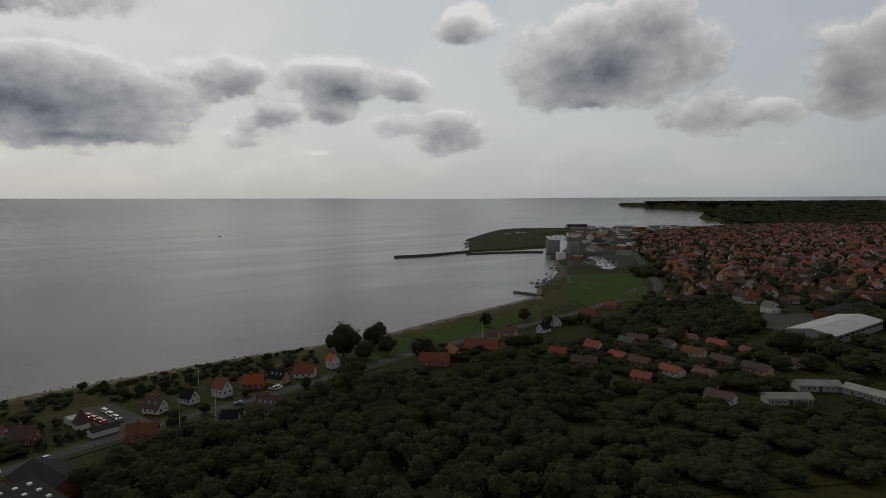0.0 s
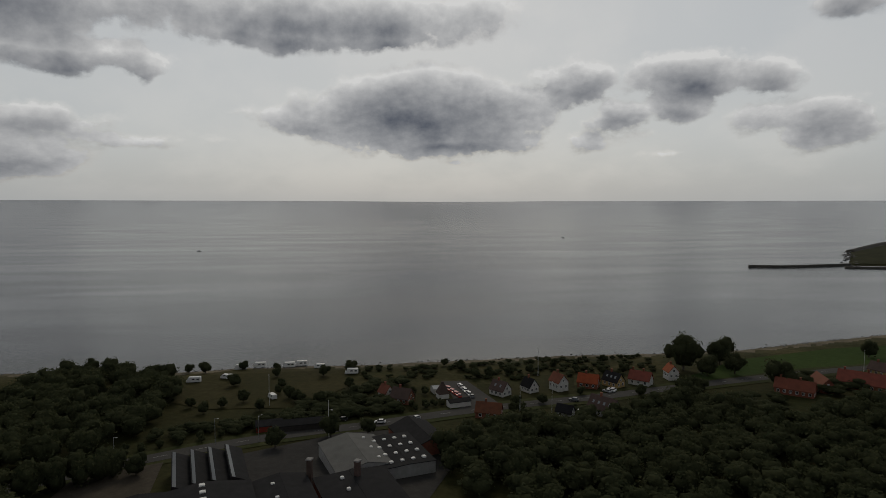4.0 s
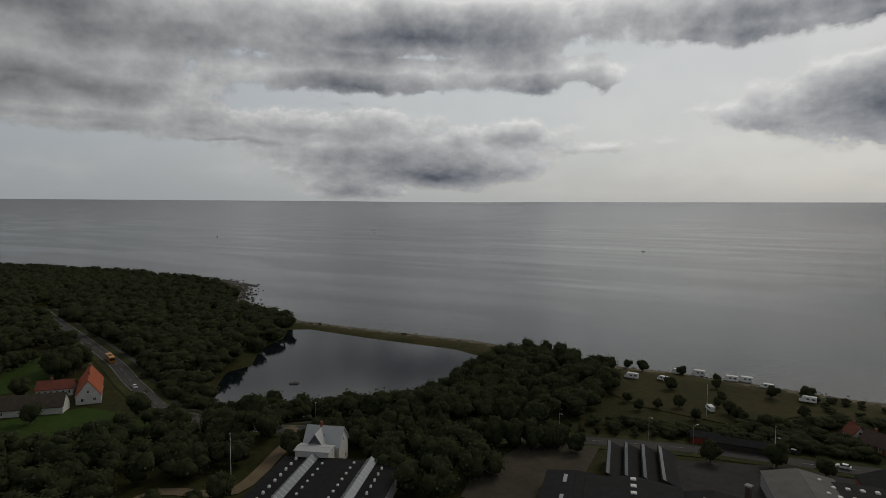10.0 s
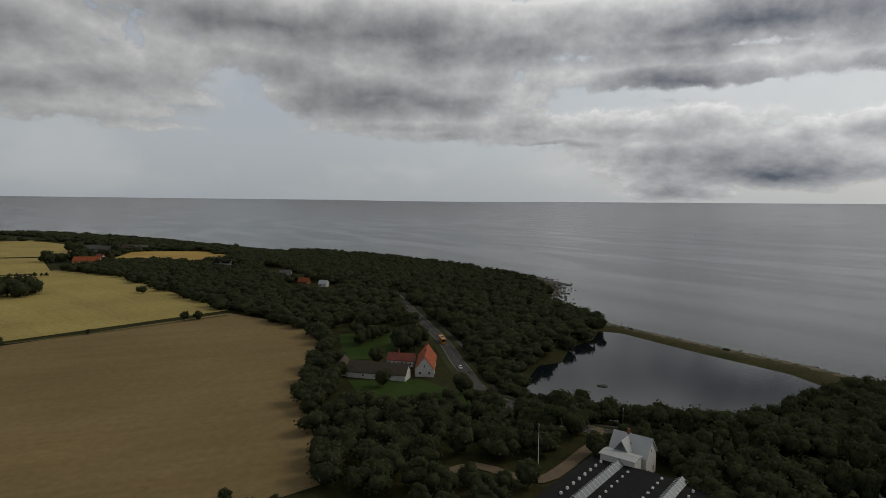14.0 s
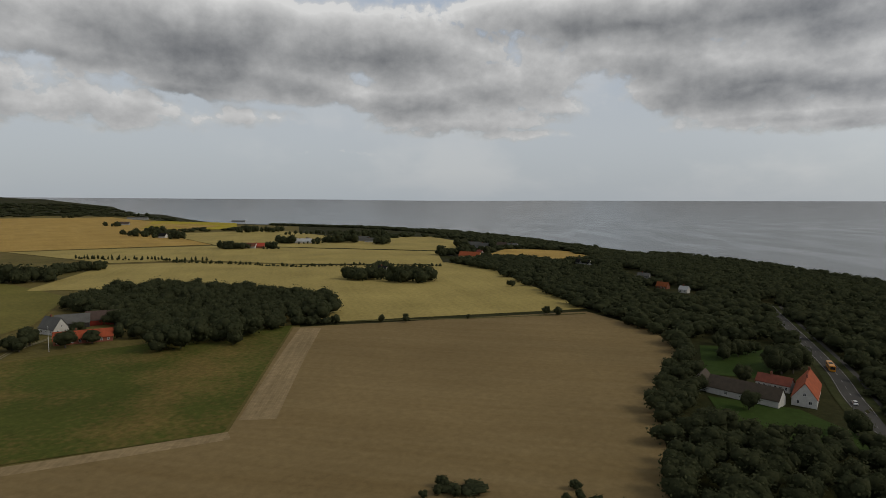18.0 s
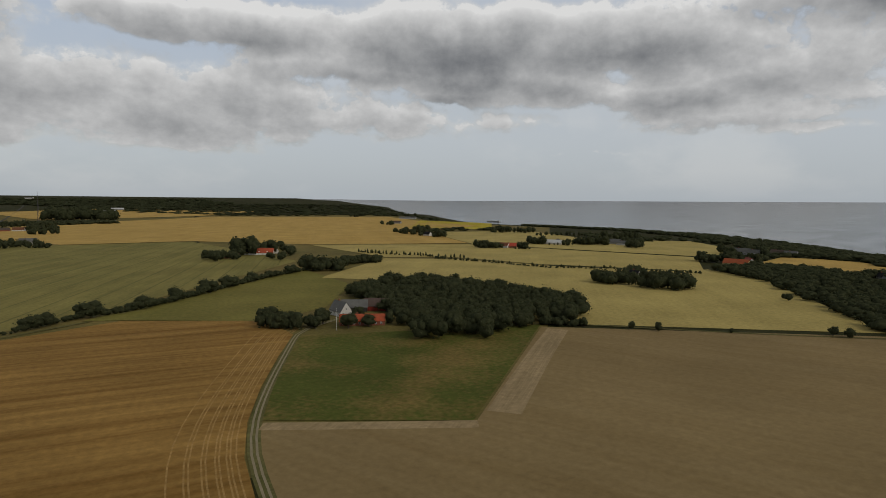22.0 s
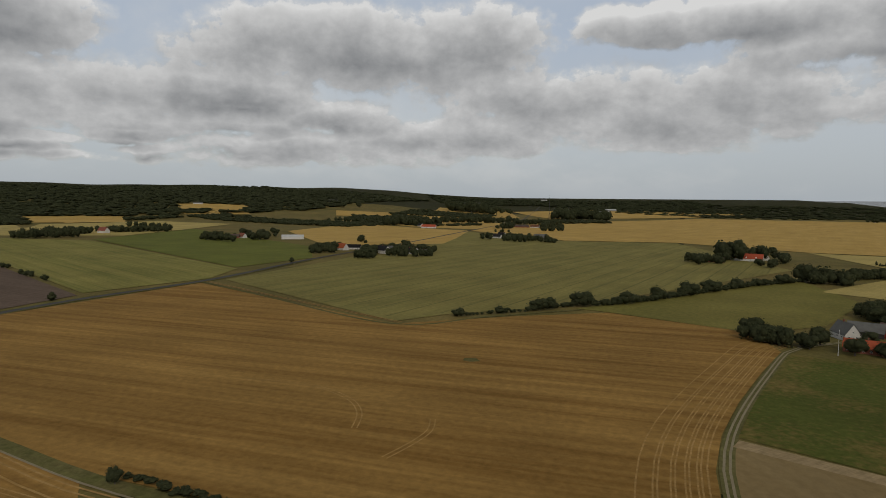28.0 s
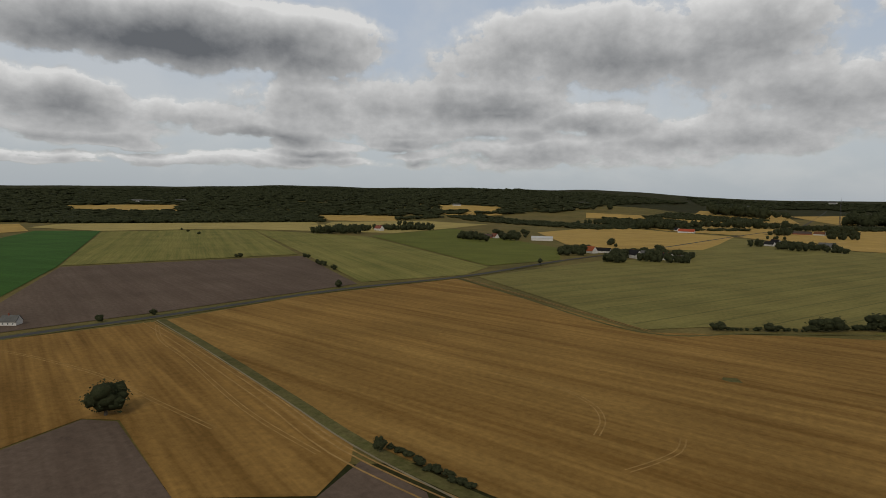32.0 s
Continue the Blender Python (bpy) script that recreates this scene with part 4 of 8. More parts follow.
def tree(x, y, tall, wide=1.0, kind="tree", label="broad leafy tree with a dark green crown", group=""):
    """One tree or bush, standing on the ground at (x, y)."""
    global tree_count
    tree_count += 1
    ob = new(kind)
    ob.location = (x, y, float(ground(x, y)))
    ob.rotation_euler = (0, 0, tree_count * 2.39996)
    ob.scale = (tall * wide, tall * wide, tall)
    tagged(ob, label, kind, group)
    c = new("crown", crown_mesh(kind, tree_count % (5 if kind == "tree" else 4)))
    c.parent = ob
    if kind == "tree":
        k = new("trunk", TRUNKS[tree_count % 3])
        k.parent = ob
    return ob


def inside(x, y, poly):
    p = np.asarray(poly, float)
    hit = np.zeros(x.shape, bool)
    for (ax, ay), (bx, by) in zip(p, np.roll(p, -1, 0)):
        hit ^= ((ay > y) != (by > y)) & (x < (bx - ax) * (y - ay) / (by - ay + 1e-12) + ax)
    return hit


def line_distance(x, y, line):
    best = np.full(x.shape, 1e9)
    for (ax, ay), (bx, by) in zip(line[:-1], line[1:]):
        ex, ey = bx - ax, by - ay
        u = np.clip(((x - ax) * ex + (y - ay) * ey) / (ex * ex + ey * ey), 0, 1)
        best = np.minimum(best, np.hypot(x - ax - u * ex, y - ay - u * ey))
    return best


CLEAR = []      # clearings: outlines in which no wood grows
CLEAR_LINES = [(COAST_ROAD, 9.0), ([(-212, 12), (-203, 14), (-190, 8), (-174, 1), (-165, -5), (-166, -14), (-170, -24), (-160, -34)], 6.0)]


def wood(name, poly, gap, tall, shapes, label, keep=1.0, wide=1.02):
    """A wood as one mass of separate crowns."""
    p = np.asarray(poly, float)
    lo, hi = p.min(0), p.max(0)
    nx, ny = int((hi[0] - lo[0]) / gap) + 1, int((hi[1] - lo[1]) / gap) + 1
    gx, gy = np.meshgrid(np.arange(nx), np.arange(ny))
    x = (lo[0] + (gx + 0.5 * (gy % 2)) * gap).ravel() + rng.uniform(-0.38, 0.38, nx * ny) * gap
    y = (lo[1] + gy * gap).ravel() + rng.uniform(-0.38, 0.38, nx * ny) * gap
    ok = inside(x, y, p) & (rng.random(x.shape) < keep) & (shore_distance(x, y) > 6)
    for c in CLEAR:
        ok &= ~inside(x, y, c)
    for line, w in CLEAR_LINES:
        ok &= line_distance(x, y, line) > w
    x, y = x[ok], y[ok]
    n = len(x)
    return crowns(name, x, y, tall * rng.uniform(0.84, 1.12, n), gap * rng.uniform(1.2, 1.7, n) * wide / 0.84, shapes, label)


def crowns(name, x, y, high, width, shapes, label):
    """Many crowns on the ground, joined."""
    z = ground(x, y)
    verts, tris, mats, base = [], [], [], 0
    for i in range(len(x)):
        v, f, m = shapes[rng.integers(len(shapes))]
        a = rng.uniform(0, 6.283)
        c, s = math.cos(a), math.sin(a)
        w = width[i]
        verts.append(np.stack([(v[:, 0] * c - v[:, 1] * s) * w + x[i], (v[:, 0] * s + v[:, 1] * c) * w + y[i], v[:, 2] * high[i] + z[i]], 1))
        tris.append(f + base)
        mats.append(m)
        base += len(v)
    if not verts:
        return None
    me = mesh_of(name, np.concatenate(verts), np.concatenate(tris), [LEAF, LEAF_CORE_SHADE], np.concatenate(mats))
    me.polygons.foreach_set("use_smooth", np.ones(len(me.polygons), bool))
    return tagged(new(name, me), label, "wood", kind="stuff")


def grove(points, tall, label):
    """A far group of trees, joined."""
    p = np.array(points, float)
    n = len(p)
    high = p[:, 2] if p.shape[1] > 2 else tall * rng.uniform(0.7, 1.25, n)
    return crowns("grove", p[:, 0], p[:, 1], high, high * rng.uniform(0.9, 1.4, n), MIDDLE, label)


def belt(line, step, tall, label):
    """A close row of young conifers."""
    x, y = [], []
    for (ax, ay), (bx, by) in zip(line[:-1], line[1:]):
        n = max(1, int(math.hypot(bx - ax, by - ay) / step))
        x += [ax + (bx - ax) * k / n for k in range(n)]
        y += [ay + (by - ay) * k / n for k in range(n)]
    n = len(x)
    high = tall * rng.uniform(0.45, 1.2, n)
    return crowns("shelter_belt", np.array(x) + rng.uniform(-2, 2, n), np.array(y) + rng.uniform(-2, 2, n), high, step * rng.uniform(1.0, 1.7, n), SPIRE, label)


POND_SIDE = [(-265, -16), (-287, -18), (-315, -14), (-325, 0), (-361, 5), (-386, 19), (-413, 24), (-410, 38), (-370, 72), (-328, 113), (-300, 125), (-262, 90), (-238, 62), (-243, 15)]
CLEAR += [POND_SIDE, [(-330, -128), (-352, -104), (-318, -82), (-262, -50), (-236, -40), (-222, -34), (-206, -66), (-242, -92), (-275, -108)],
          [(-206, 12), (-195, 38), (-158, 38), (-120, 30), (-120, -5), (-168, 2), (-180, 8)], [(-335, 2), (-310, -12), (-270, -15), (-255, 0), (-280, 10)]]
CLEAR.append([(-670, -440), (-640, -560), (-800, -640), (-860, -560), (-760, -430)])
for hx, hy in ((-667, -412), (-660, -395), (-533, -243), (-603, -295), (-525, -219), (-700, -470), (-640, -330)):
    away = Vector((hx, hy)).normalized()
    across = Vector((-away.y, away.x)) * 12
    spot = Vector((hx, hy))
    CLEAR.append([tuple(spot + away * 12 + across), tuple(spot + away * 12 - across), tuple(spot - away * 62 - across), tuple(spot - away * 62 + across)])
for hx, hy in ((127, 350), (109, 335), (118, 319), (136, 332), (144, 314), (125, 298), (151, 293), (131, 279), (159, 275), (139, 264), (93, 282), (101, 264), (113, 257), (85, 255), (105, 225), (86, 295), (101, 329)):
    CLEAR.append([(hx - 5, hy - 11), (hx + 4, hy - 9), (hx + 6, hy + 6), (hx - 6, hy + 6)])
for hx, hy in ((129, 223), (150, 239), (164, 228), (169, 218)):
    CLEAR.append([(hx - 16, hy - 18), (hx + 6, hy - 20), (hx + 14, hy + 9), (hx - 14, hy + 9)])
HILL_FIELDS = [[(2630, -612), (2516, -981), (2851, -1112), (2980, -694)], [(1801, -1174), (1635, -1396), (1863, -1591), (2052, -1338)], [(1922, -1896), (1721, -2080), (1912, -2312), (2136, -2106)], [(1317, -2125), (1119, -2235), (1231, -2459), (1449, -2337)]]
CLEAR += HILL_FIELDS
for outline in HILL_FIELDS:
    drape("hill_field", outline, WHEAT_GOLD, "golden field cut into the wooded hill", "field", 0.1)
WOODS = [
    ("woodland", [(-102, 166), (-89, 200), (-63, 214), (-51, 238), (-31, 256), (-6, 245), (30, 300), (56, 273), (71, 235), (40, 205), (35, 168), (61, 150), (60, 125), (0, 118), (-60, 130), (-96, 152)], 8.2, 9.5, NEAR, "dense dark broadleaf wood below the houses"),
    ("woodland", [(61, 150), (126, 162), (164, 205), (140, 220), (110, 215), (100, 200), (60, 190), (40, 190)], 8.2, 4.5, NEAR, "scrubby thicket with grassy gaps", 0.6),
    ("woodland", [(-322, -136), (-295, -118), (-262, -98), (-222, -88), (-205, -66), (-224, -32), (-212, -6), (-205, 8), (-175, -5), (-173, -25), (-151, -26), (-140, -45), (-147, -62), (-216, -99)], 8.2, 9.5, NEAR, "dense wood round the roadside farm"),
    ("woodland", [(-243, -7), (-255, 17), (-258, 50), (-240, 61), (-268, 83), (-296, 116), (-305, 160), (-262, 178), (-232, 160), (-186, 102), (-183, 88), (-194, 35), (-216, 21), (-219, -2)], 8.2, 10.3, NEAR, "dense broadleaf wood between road and pond"),
    ("woodland", [(-198, 32), (-184, 80), (-166, 74), (-150, 66), (-145, 40), (-156, 32)], 8.2, 11, NEAR, "dense broadleaf wood beside the works"),
    ("woodland", [(-275, -34), (-259, -17), (-315, -10), (-325, 4), (-361, 9), (-388, 22), (-413, 28), (-458, 21), (-510, -5), (-643, -22), (-700, -60), (-737, -97), (-974, -270), (-1000, -420), (-838, -468), (-650, -540), (-556, -536), (-524, -436), (-450, -336), (-376, -229), (-340, -165), (-318, -136), (-345, -125), (-372, -105), (-349, -70)], 11.5, 10.5, MIDDLE, "broad coastal wood along the shore"),
    ("woodland", [(-107, -478), (-159, -545), (-211, -535), (-253, -427), (-270, -382), (-229, -322), (-199, -329), (-152, -302), (-112, -314), (-120, -386)], 10.5, 14, NEAR, "tall copse of broadleaf trees behind the farm"),
    ("woodland", [(88, 367), (139, 430), (209, 396), (199, 357), (162, 332), (98, 331)], 10.5, 9, MIDDLE, "belt of trees before the town"),
    ("woodland", [(158, 304), (243, 320), (300, 300), (173, 225), (151, 235), (130, 240)], 11.5, 9, MIDDLE, "trees round the low houses", 0.7),
    ("woodland", [(2091, -250), (1939, -565), (1752, -1150), (1918, -1284), (1870, -1599), (1700, -1978), (1560, -2333), (1600, -3725), (3000, -3800), (4200, -2000), (4600, 0), (2300, 300)], 44, 16, FAR, "dark wooded hills on the skyline", 0.9, 1.25),
]
WOODS += [
    ("garden_scrub", [(-205, 232), (-186, 244), (-118, 308), (-78, 340), (-70, 318), (-62, 300), (-80, 282), (-104, 262), (-132, 250), (-150, 244), (-172, 215)], 4.2, 2.0, SHRUB, "dark garden scrub behind the shore", 0.4, 0.62),
    ("garden_scrub", [(-176, 170), (-170, 212), (-160, 228), (-146, 218), (-140, 190), (-150, 172)], 6, 4.0, SHRUB, "dark hedges round the camping meadow", 0.55, 1.0),
    ("garden_scrub", [(-60, 268), (-40, 292), (-20, 310), (0, 330), (20, 330), (30, 305), (0, 262), (-30, 258), (-45, 250)], 7, 5.0, SHRUB, "dark garden bushes behind the road houses", 0.35, 1.0),
    ("garden_scrub", [(-150, 178), (-168, 150), (-188, 116), (-195, 119), (-177, 156), (-157, 183)], 4.5, 3.6, SHRUB, "dark hedge between the road and the meadow", 0.85, 1.0),
    ("garden_scrub", [(40, 190), (100, 205), (150, 212), (160, 190), (126, 160), (62, 150), (38, 168)], 8.5, 5.5, NEAR, "dark bushes and small trees on the scrub meadow", 0.85, 1.05),
    ("woodland", [(47, 252), (83, 240), (128, 259), (131, 237), (107, 192), (44, 189)], 8.2, 5.5, NEAR, "young trees over the rough meadow", 0.75, 1.05),
    ("spit_scrub", [(-488, 14), (-450, 42), (-404, 88), (-360, 132), (-320, 164), (-316, 156), (-352, 126), (-398, 72), (-440, 34)], 4, 1.2, SHRUB, "low dark scrub on the spit", 0.25, 0.6),
    ("woodland", [(-240, -30), (-270, -36), (-300, -48), (-283, -22), (-255, -14)], 8.2, 6, NEAR, "thicket between the road and the pond"),
    ("woodland", [(-205, 8), (-224, -2), (-240, 0), (-243, 10), (-219, 22)], 8.2, 8, NEAR, "trees at the pond corner"),
    ("woodland", [(-150, -60), (-112, -100), (-96, -112), (-100, -122), (-116, -116), (-160, -72)], 7, 2.2, NEAR, "bushes at the near field edge", 0.22),
    ("woodland", [(30, 304), (56, 330), (98, 331), (162, 332), (158, 304), (118, 239), (90, 240), (70, 280)], 8, 5, NEAR, "garden trees among the bungalows", 0.75),
    ("woodland", [(100, 205), (118, 239), (151, 235), (173, 225), (200, 250), (240, 250), (170, 170), (137, 177)], 10, 7, NEAR, "trees round the school wings", 0.5),
    ("woodland", [(215, 420), (330, 440), (420, 470), (330, 330), (262, 300), (235, 302), (268, 352)], 15.5, 9, MIDDLE, "trees behind the warehouse", 0.6),
    ("woodland", [(140, 440), (170, 500), (215, 440), (205, 410)], 12.5, 9, MIDDLE, "dark trees at the edge of town", 0.8),
    ("woodland", [(204, 640), (216, 690), (240, 720), (232, 640)], 11.5, 9, MIDDLE, "dark trees beside the playing field"),
    ("woodland", [(1060, 2200), (1200, 2800), (1740, 3080), (1300, 3900), (1700, 4800), (3600, 3300), (4200, 1800), (2600, 1500), (1500, 1960), (1100, 1960)], 50, 14, FAR, "dark forest beyond the town", 1.0, 1.3),
    ("woodland", [(1050, 2050), (1100, 1960), (1350, 1500), (900, 850), (1700, 1300), (2500, 1500), (1500, 1960)], 26, 11, FAR, "wooded outskirts of the town", 0.7, 1.2),
    ("woodland", [(-533, -512), (-572, -500), (-640, -560), (-780, -640), (-870, -700), (-960, -860), (-1100, -1150), (-1150, -1500), (-1060, -1900), (-1180, -1950), (-1270, -1545), (-1260, -1180), (-1140, -870), (-990, -600), (-880, -400), (-700, -330), (-560, -470)], 18.0, 10, FAR, "woods along the northern shore", 0.9, 1.2),
    ("woodland", [(-760, -1080), (-820, -1010), (-940, -1000), (-960, -880), (-830, -720), (-860, -700), (-1000, -880), (-990, -1080), (-900, -1300)], 18.0, 10, FAR, "dark copses by the coast farms", 0.35, 1.1),
    ("woodland", [(-560, -1560), (-860, -1520), (-900, -1750), (-600, -1650)], 21.0, 9, FAR, "scattered dark hedges", 0.25, 1.1),
    ("woodland", [(-1000, -2450), (-1100, -2950), (-700, -3050), (-200, -3080), (300, -3400), (-200, -4300), (-1150, -4150), (-1180, -3500), (-1060, -3300)], 36, 8, FAR, "far wooded coast to the north", 0.5, 1.3),
    ("woodland", [(300, -3400), (900, -4000), (1500, -3700), (1900, -4400), (0, -4700), (-200, -4300)], 40, 12, FAR, "far woods on the skyline", 0.8, 1.3),
    ("woodland", [(900, -1500), (1230, -1600), (1500, -1650), (1700, -1720), (1700, -1900), (1400, -1800), (1100, -1780), (850, -1680)], 20.0, 12, FAR, "dark woods below the hills", 0.8, 1.2),
    ("woodland", [(720, -1740), (900, -1720), (1180, -1950), (1290, -2250), (1250, -2450), (1000, -2300), (760, -1900)], 21.0, 12, FAR, "dark woods between golden fields", 0.75, 1.2),
    ("woodland", [(860, -2500), (1200, -2420), (1260, -2800), (850, -2850)], 25.0, 13, FAR, "dark wood by the far farm", 0.9, 1.2),
    ("woodland", [(250, -2330), (440, -2130), (560, -2200), (470, -2420), (330, -2480)], 21.0, 14, FAR, "square dark plantation", 1.0, 1.2),
    ("woodland", [(600, -1850), (700, -1700), (760, -1660), (740, -1780), (660, -1900)], 19.0, 10, FAR, "dark trees by an orange roofed farm", 0.6, 1.2),
    ("woodland", [(1712, -1140), (1896, -420), (2100, -300), (2100, -1000), (1900, -1280)], 23.0, 15, FAR, "forest edge below the hills", 1.0, 1.25),
    ("woodland", [(1690, -1450), (1750, -1420), (1760, -1680), (1690, -1690)], 20.0, 13, FAR, "small wood on the slope", 1.0, 1.2),
]
for w in WOODS:
    wood(*w)


def screen(line, offset, width, tall, label, n):
    """A thick row of trees beside a line."""
    left, right = ribbon(line, width, offset, 5)
    x, y = [], []
    for a, b in zip(left, right):
        for k in range(n):
            q = a.lerp(b, (k + rng.uniform(0.2, 0.8)) / n)
            x.append(q.x)
            y.append(q.y)
    x, y = np.array(x), np.array(y)
    ok = line_distance(x, y, CLEAR_LINES[1][0]) > 5
    x, y = x[ok], y[ok]
    high = tall * rng.uniform(0.8, 1.15, len(x))
    return crowns("roadside_wood", x, y, high, high * rng.uniform(0.95, 1.25, len(x)), NEAR, label)


screen([(-181, 98), (-190, 72), (-203, 35), (-211, 8), (-219, -9)], 9.0, 7, 10.5, "close row of trees beside the coast road", 2)
screen([(-120, 201), (-139, 171), (-160, 140), (-180, 100)], -9.0, 6, 3.6, "dark hedge and bushes beside the coast road", 2)
screen([(-226, -15), (-245, -29), (-283, -46), (-320, -60)], -11.0, 8, 6.0, "dense scrub between the road and the pond", 2)


def hedge(line, gap, tall, label, kind="bush"):
    p = [Vector(q) for q in line]
    for a, b in zip(p[:-1], p[1:]):
        n = max(1, round((b - a).length / gap))
        for k in range(n):
            q = a.lerp(b, (k + rng.uniform(0.1, 0.9)) / n)
            tree(q.x + rng.uniform(-1, 1) * gap * 0.15, q.y + rng.uniform(-1, 1) * gap * 0.15, tall * (0.6 + 0.75 * max(0.0, math.sin(q.x * 0.16 + q.y * 0.09))) * rng.uniform(0.75, 1.3), rng.uniform(1.0, 1.4), kind, label, "field hedge")


hedge([(140, -370), (118, -392), (100, -408)], 3.6, 4.5, "dark rounded hawthorn bush in a field hedge")
hedge([(100, -408), (77, -442), (49, -459), (23, -493), (-13, -550), (-60, -623), (-118, -691), (-222, -773)], 4.2, 8.5, "dark rounded hawthorn bush in a field hedge")
tree(227, -62, 14, 1.35, "tree", "lone round tree between two fields")
tree(138, -112, 6, 0.9, "tree", "small round tree on a field edge")
tree(-54, 317, 21, 1.05, "tree", "large spreading tree by the shore")
for bx, by, bt in ((-243, -294, 7), (-256, -285, 7), (-293, -265, 4), (-349, -240, 4.5), (-350, -233, 5)):
    tree(bx, by, bt, 0.8, "tree", "small dark tree on a field boundary")
for px, py in ((-188, 31), (-193, 24), (-194, 16), (-187, 11), (-183, 34), (-176, 34), (-169, 36), (-182, 12), (-160, -8), (-155, -14), (-150, -20), (-157, -24), (-146, -14), (-141, -18), (-148, -30), (-138, -26), (-153, -33), (-133, -19), (-142, -34)):
    tree(px, py, 7.5 * rng.uniform(0.8, 1.25), 1.1, "tree", "dark leafy tree round the factory and white house", "trees by the glazed works")


# ---- buildings and other things ----
def part(name, bm, mat, parent=None, label=""):
    me = bpy.data.meshes.new(name)
    bm.to_mesh(me)
    bm.free()
    for m in mat if isinstance(mat, (list, tuple)) else (mat,):
        me.materials.append(m)
    ob = new(name, me)
    ob.parent = parent
    return tagged(ob, label)


def block(bm, lo, hi):
    """A box between two corners."""
    (ax, ay, az), (bx, by, bz) = lo, hi
    v = [bm.verts.new(p) for p in ((ax, ay, az), (bx, ay, az), (bx, by, az), (ax, by, az), (ax, ay, bz), (bx, ay, bz), (bx, by, bz), (ax, by, bz))]
    for f in ((3, 2, 1, 0), (4, 5, 6, 7), (0, 1, 5, 4), (1, 2, 6, 5), (2, 3, 7, 6), (3, 0, 4, 7)):
        bm.faces.new([v[i] for i in f])


def tube(bm, a, b, ra, rb, n=8):
    a, b = Vector(a), Vector(b)
    w = (b - a).normalized()
    u = w.orthogonal().normalized()
    s = w.cross(u)
    rings = []
    for p, r in ((a, ra), (b, rb)):
        rings.append([bm.verts.new(p + (u * math.cos(6.2832 * k / n) + s * math.sin(6.2832 * k / n)) * r) for k in range(n)])
    for k in range(n):
        bm.faces.new((rings[0][k], rings[0][(k + 1) % n], rings[1][(k + 1) % n], rings[1][k]))
    bm.faces.new(rings[0][::-1])
    bm.faces.new(rings[1])


def stand(name, x, y, turn, label, category, group="", up=0.0):
    """An empty at a thing's base; its x axis points along turn, degrees anticlockwise from the first view."""
    ob = new(name)
    ob.matrix_basis = pose(x, y, float(ground(x, y)) + up, 0, 0, turn + 90)
    return tagged(ob, label, category, group)


def shared(name, make, mat):
    bm = bmesh.new()
    make(bm)
    me = bpy.data.meshes.new(name)
    bm.to_mesh(me)
    bm.free()
    me.materials.append(mat)
    return me


def frame_shape(bm):
    for lo, hi in (((-0.55, -0.03, -0.65), (0.55, 0.05, -0.55)), ((-0.55, -0.03, 0.55), (0.55, 0.05, 0.65)), ((-0.55, -0.03, -0.55), (-0.45, 0.05, 0.55)), ((0.45, -0.03, -0.55), (0.55, 0.05, 0.55)), ((-0.03, -0.03, -0.55), (0.03, 0.05, 0.55))):
        block(bm, lo, hi)


WINDOW_FRAME = shared("window", frame_shape, WHITE_PAINT)
WINDOW_PANE = shared("pane", lambda bm: block(bm, (-0.46, -0.03, -0.56), (0.46, 0.02, 0.56)), PANE)
DOOR_LEAF = shared("door", lambda bm: (block(bm, (-0.5, -0.03, 0), (0.5, 0.05, 2.05)), block(bm, (-0.3, 0.05, 1.2), (0.3, 0.07, 1.8))), TIMBER_DARK)
CHIMNEY_BRICK = shared("chimney", lambda bm: (block(bm, (-0.35, -0.35, -1.2), (0.35, 0.35, 1.1)), block(bm, (-0.42, -0.42, 1.1), (0.42, 0.42, 1.3))), BRICK_WALL)
ROOFLIGHT = shared("rooflight", lambda bm: block(bm, (-0.4, -0.6, -0.05), (0.4, 0.6, 0.09)), SKY_PANE)


def put(name, data, parent, m):
    ob = new(name, data)
    ob.parent = parent
    ob.matrix_basis = m
    return ob


def window(parent, x, y, z, rz, size=1.0):
    w = put("window", WINDOW_FRAME, parent, pose(x, y, z, 0, 0, rz) @ Matrix.Diagonal((size, 1, size, 1)))
    put("pane", WINDOW_PANE, w, Matrix())


def gable_shell(bm, length, width, wall, rise):
    l, w = length / 2, width / 2
    v = [bm.verts.new(p) for p in ((-l, -w, -0.5), (l, -w, -0.5), (l, w, -0.5), (-l, w, -0.5), (-l, -w, wall), (l, -w, wall), (l, w, wall), (-l, w, wall), (-l, 0, wall + rise), (l, 0, wall + rise))]
    for f in ((0, 1, 5, 4), (2, 3, 7, 6), (1, 2, 6, 9, 5), (3, 0, 4, 8, 7), (4, 5, 9, 8), (6, 7, 8, 9), (3, 2, 1, 0)):
        bm.faces.new([v[i] for i in f])


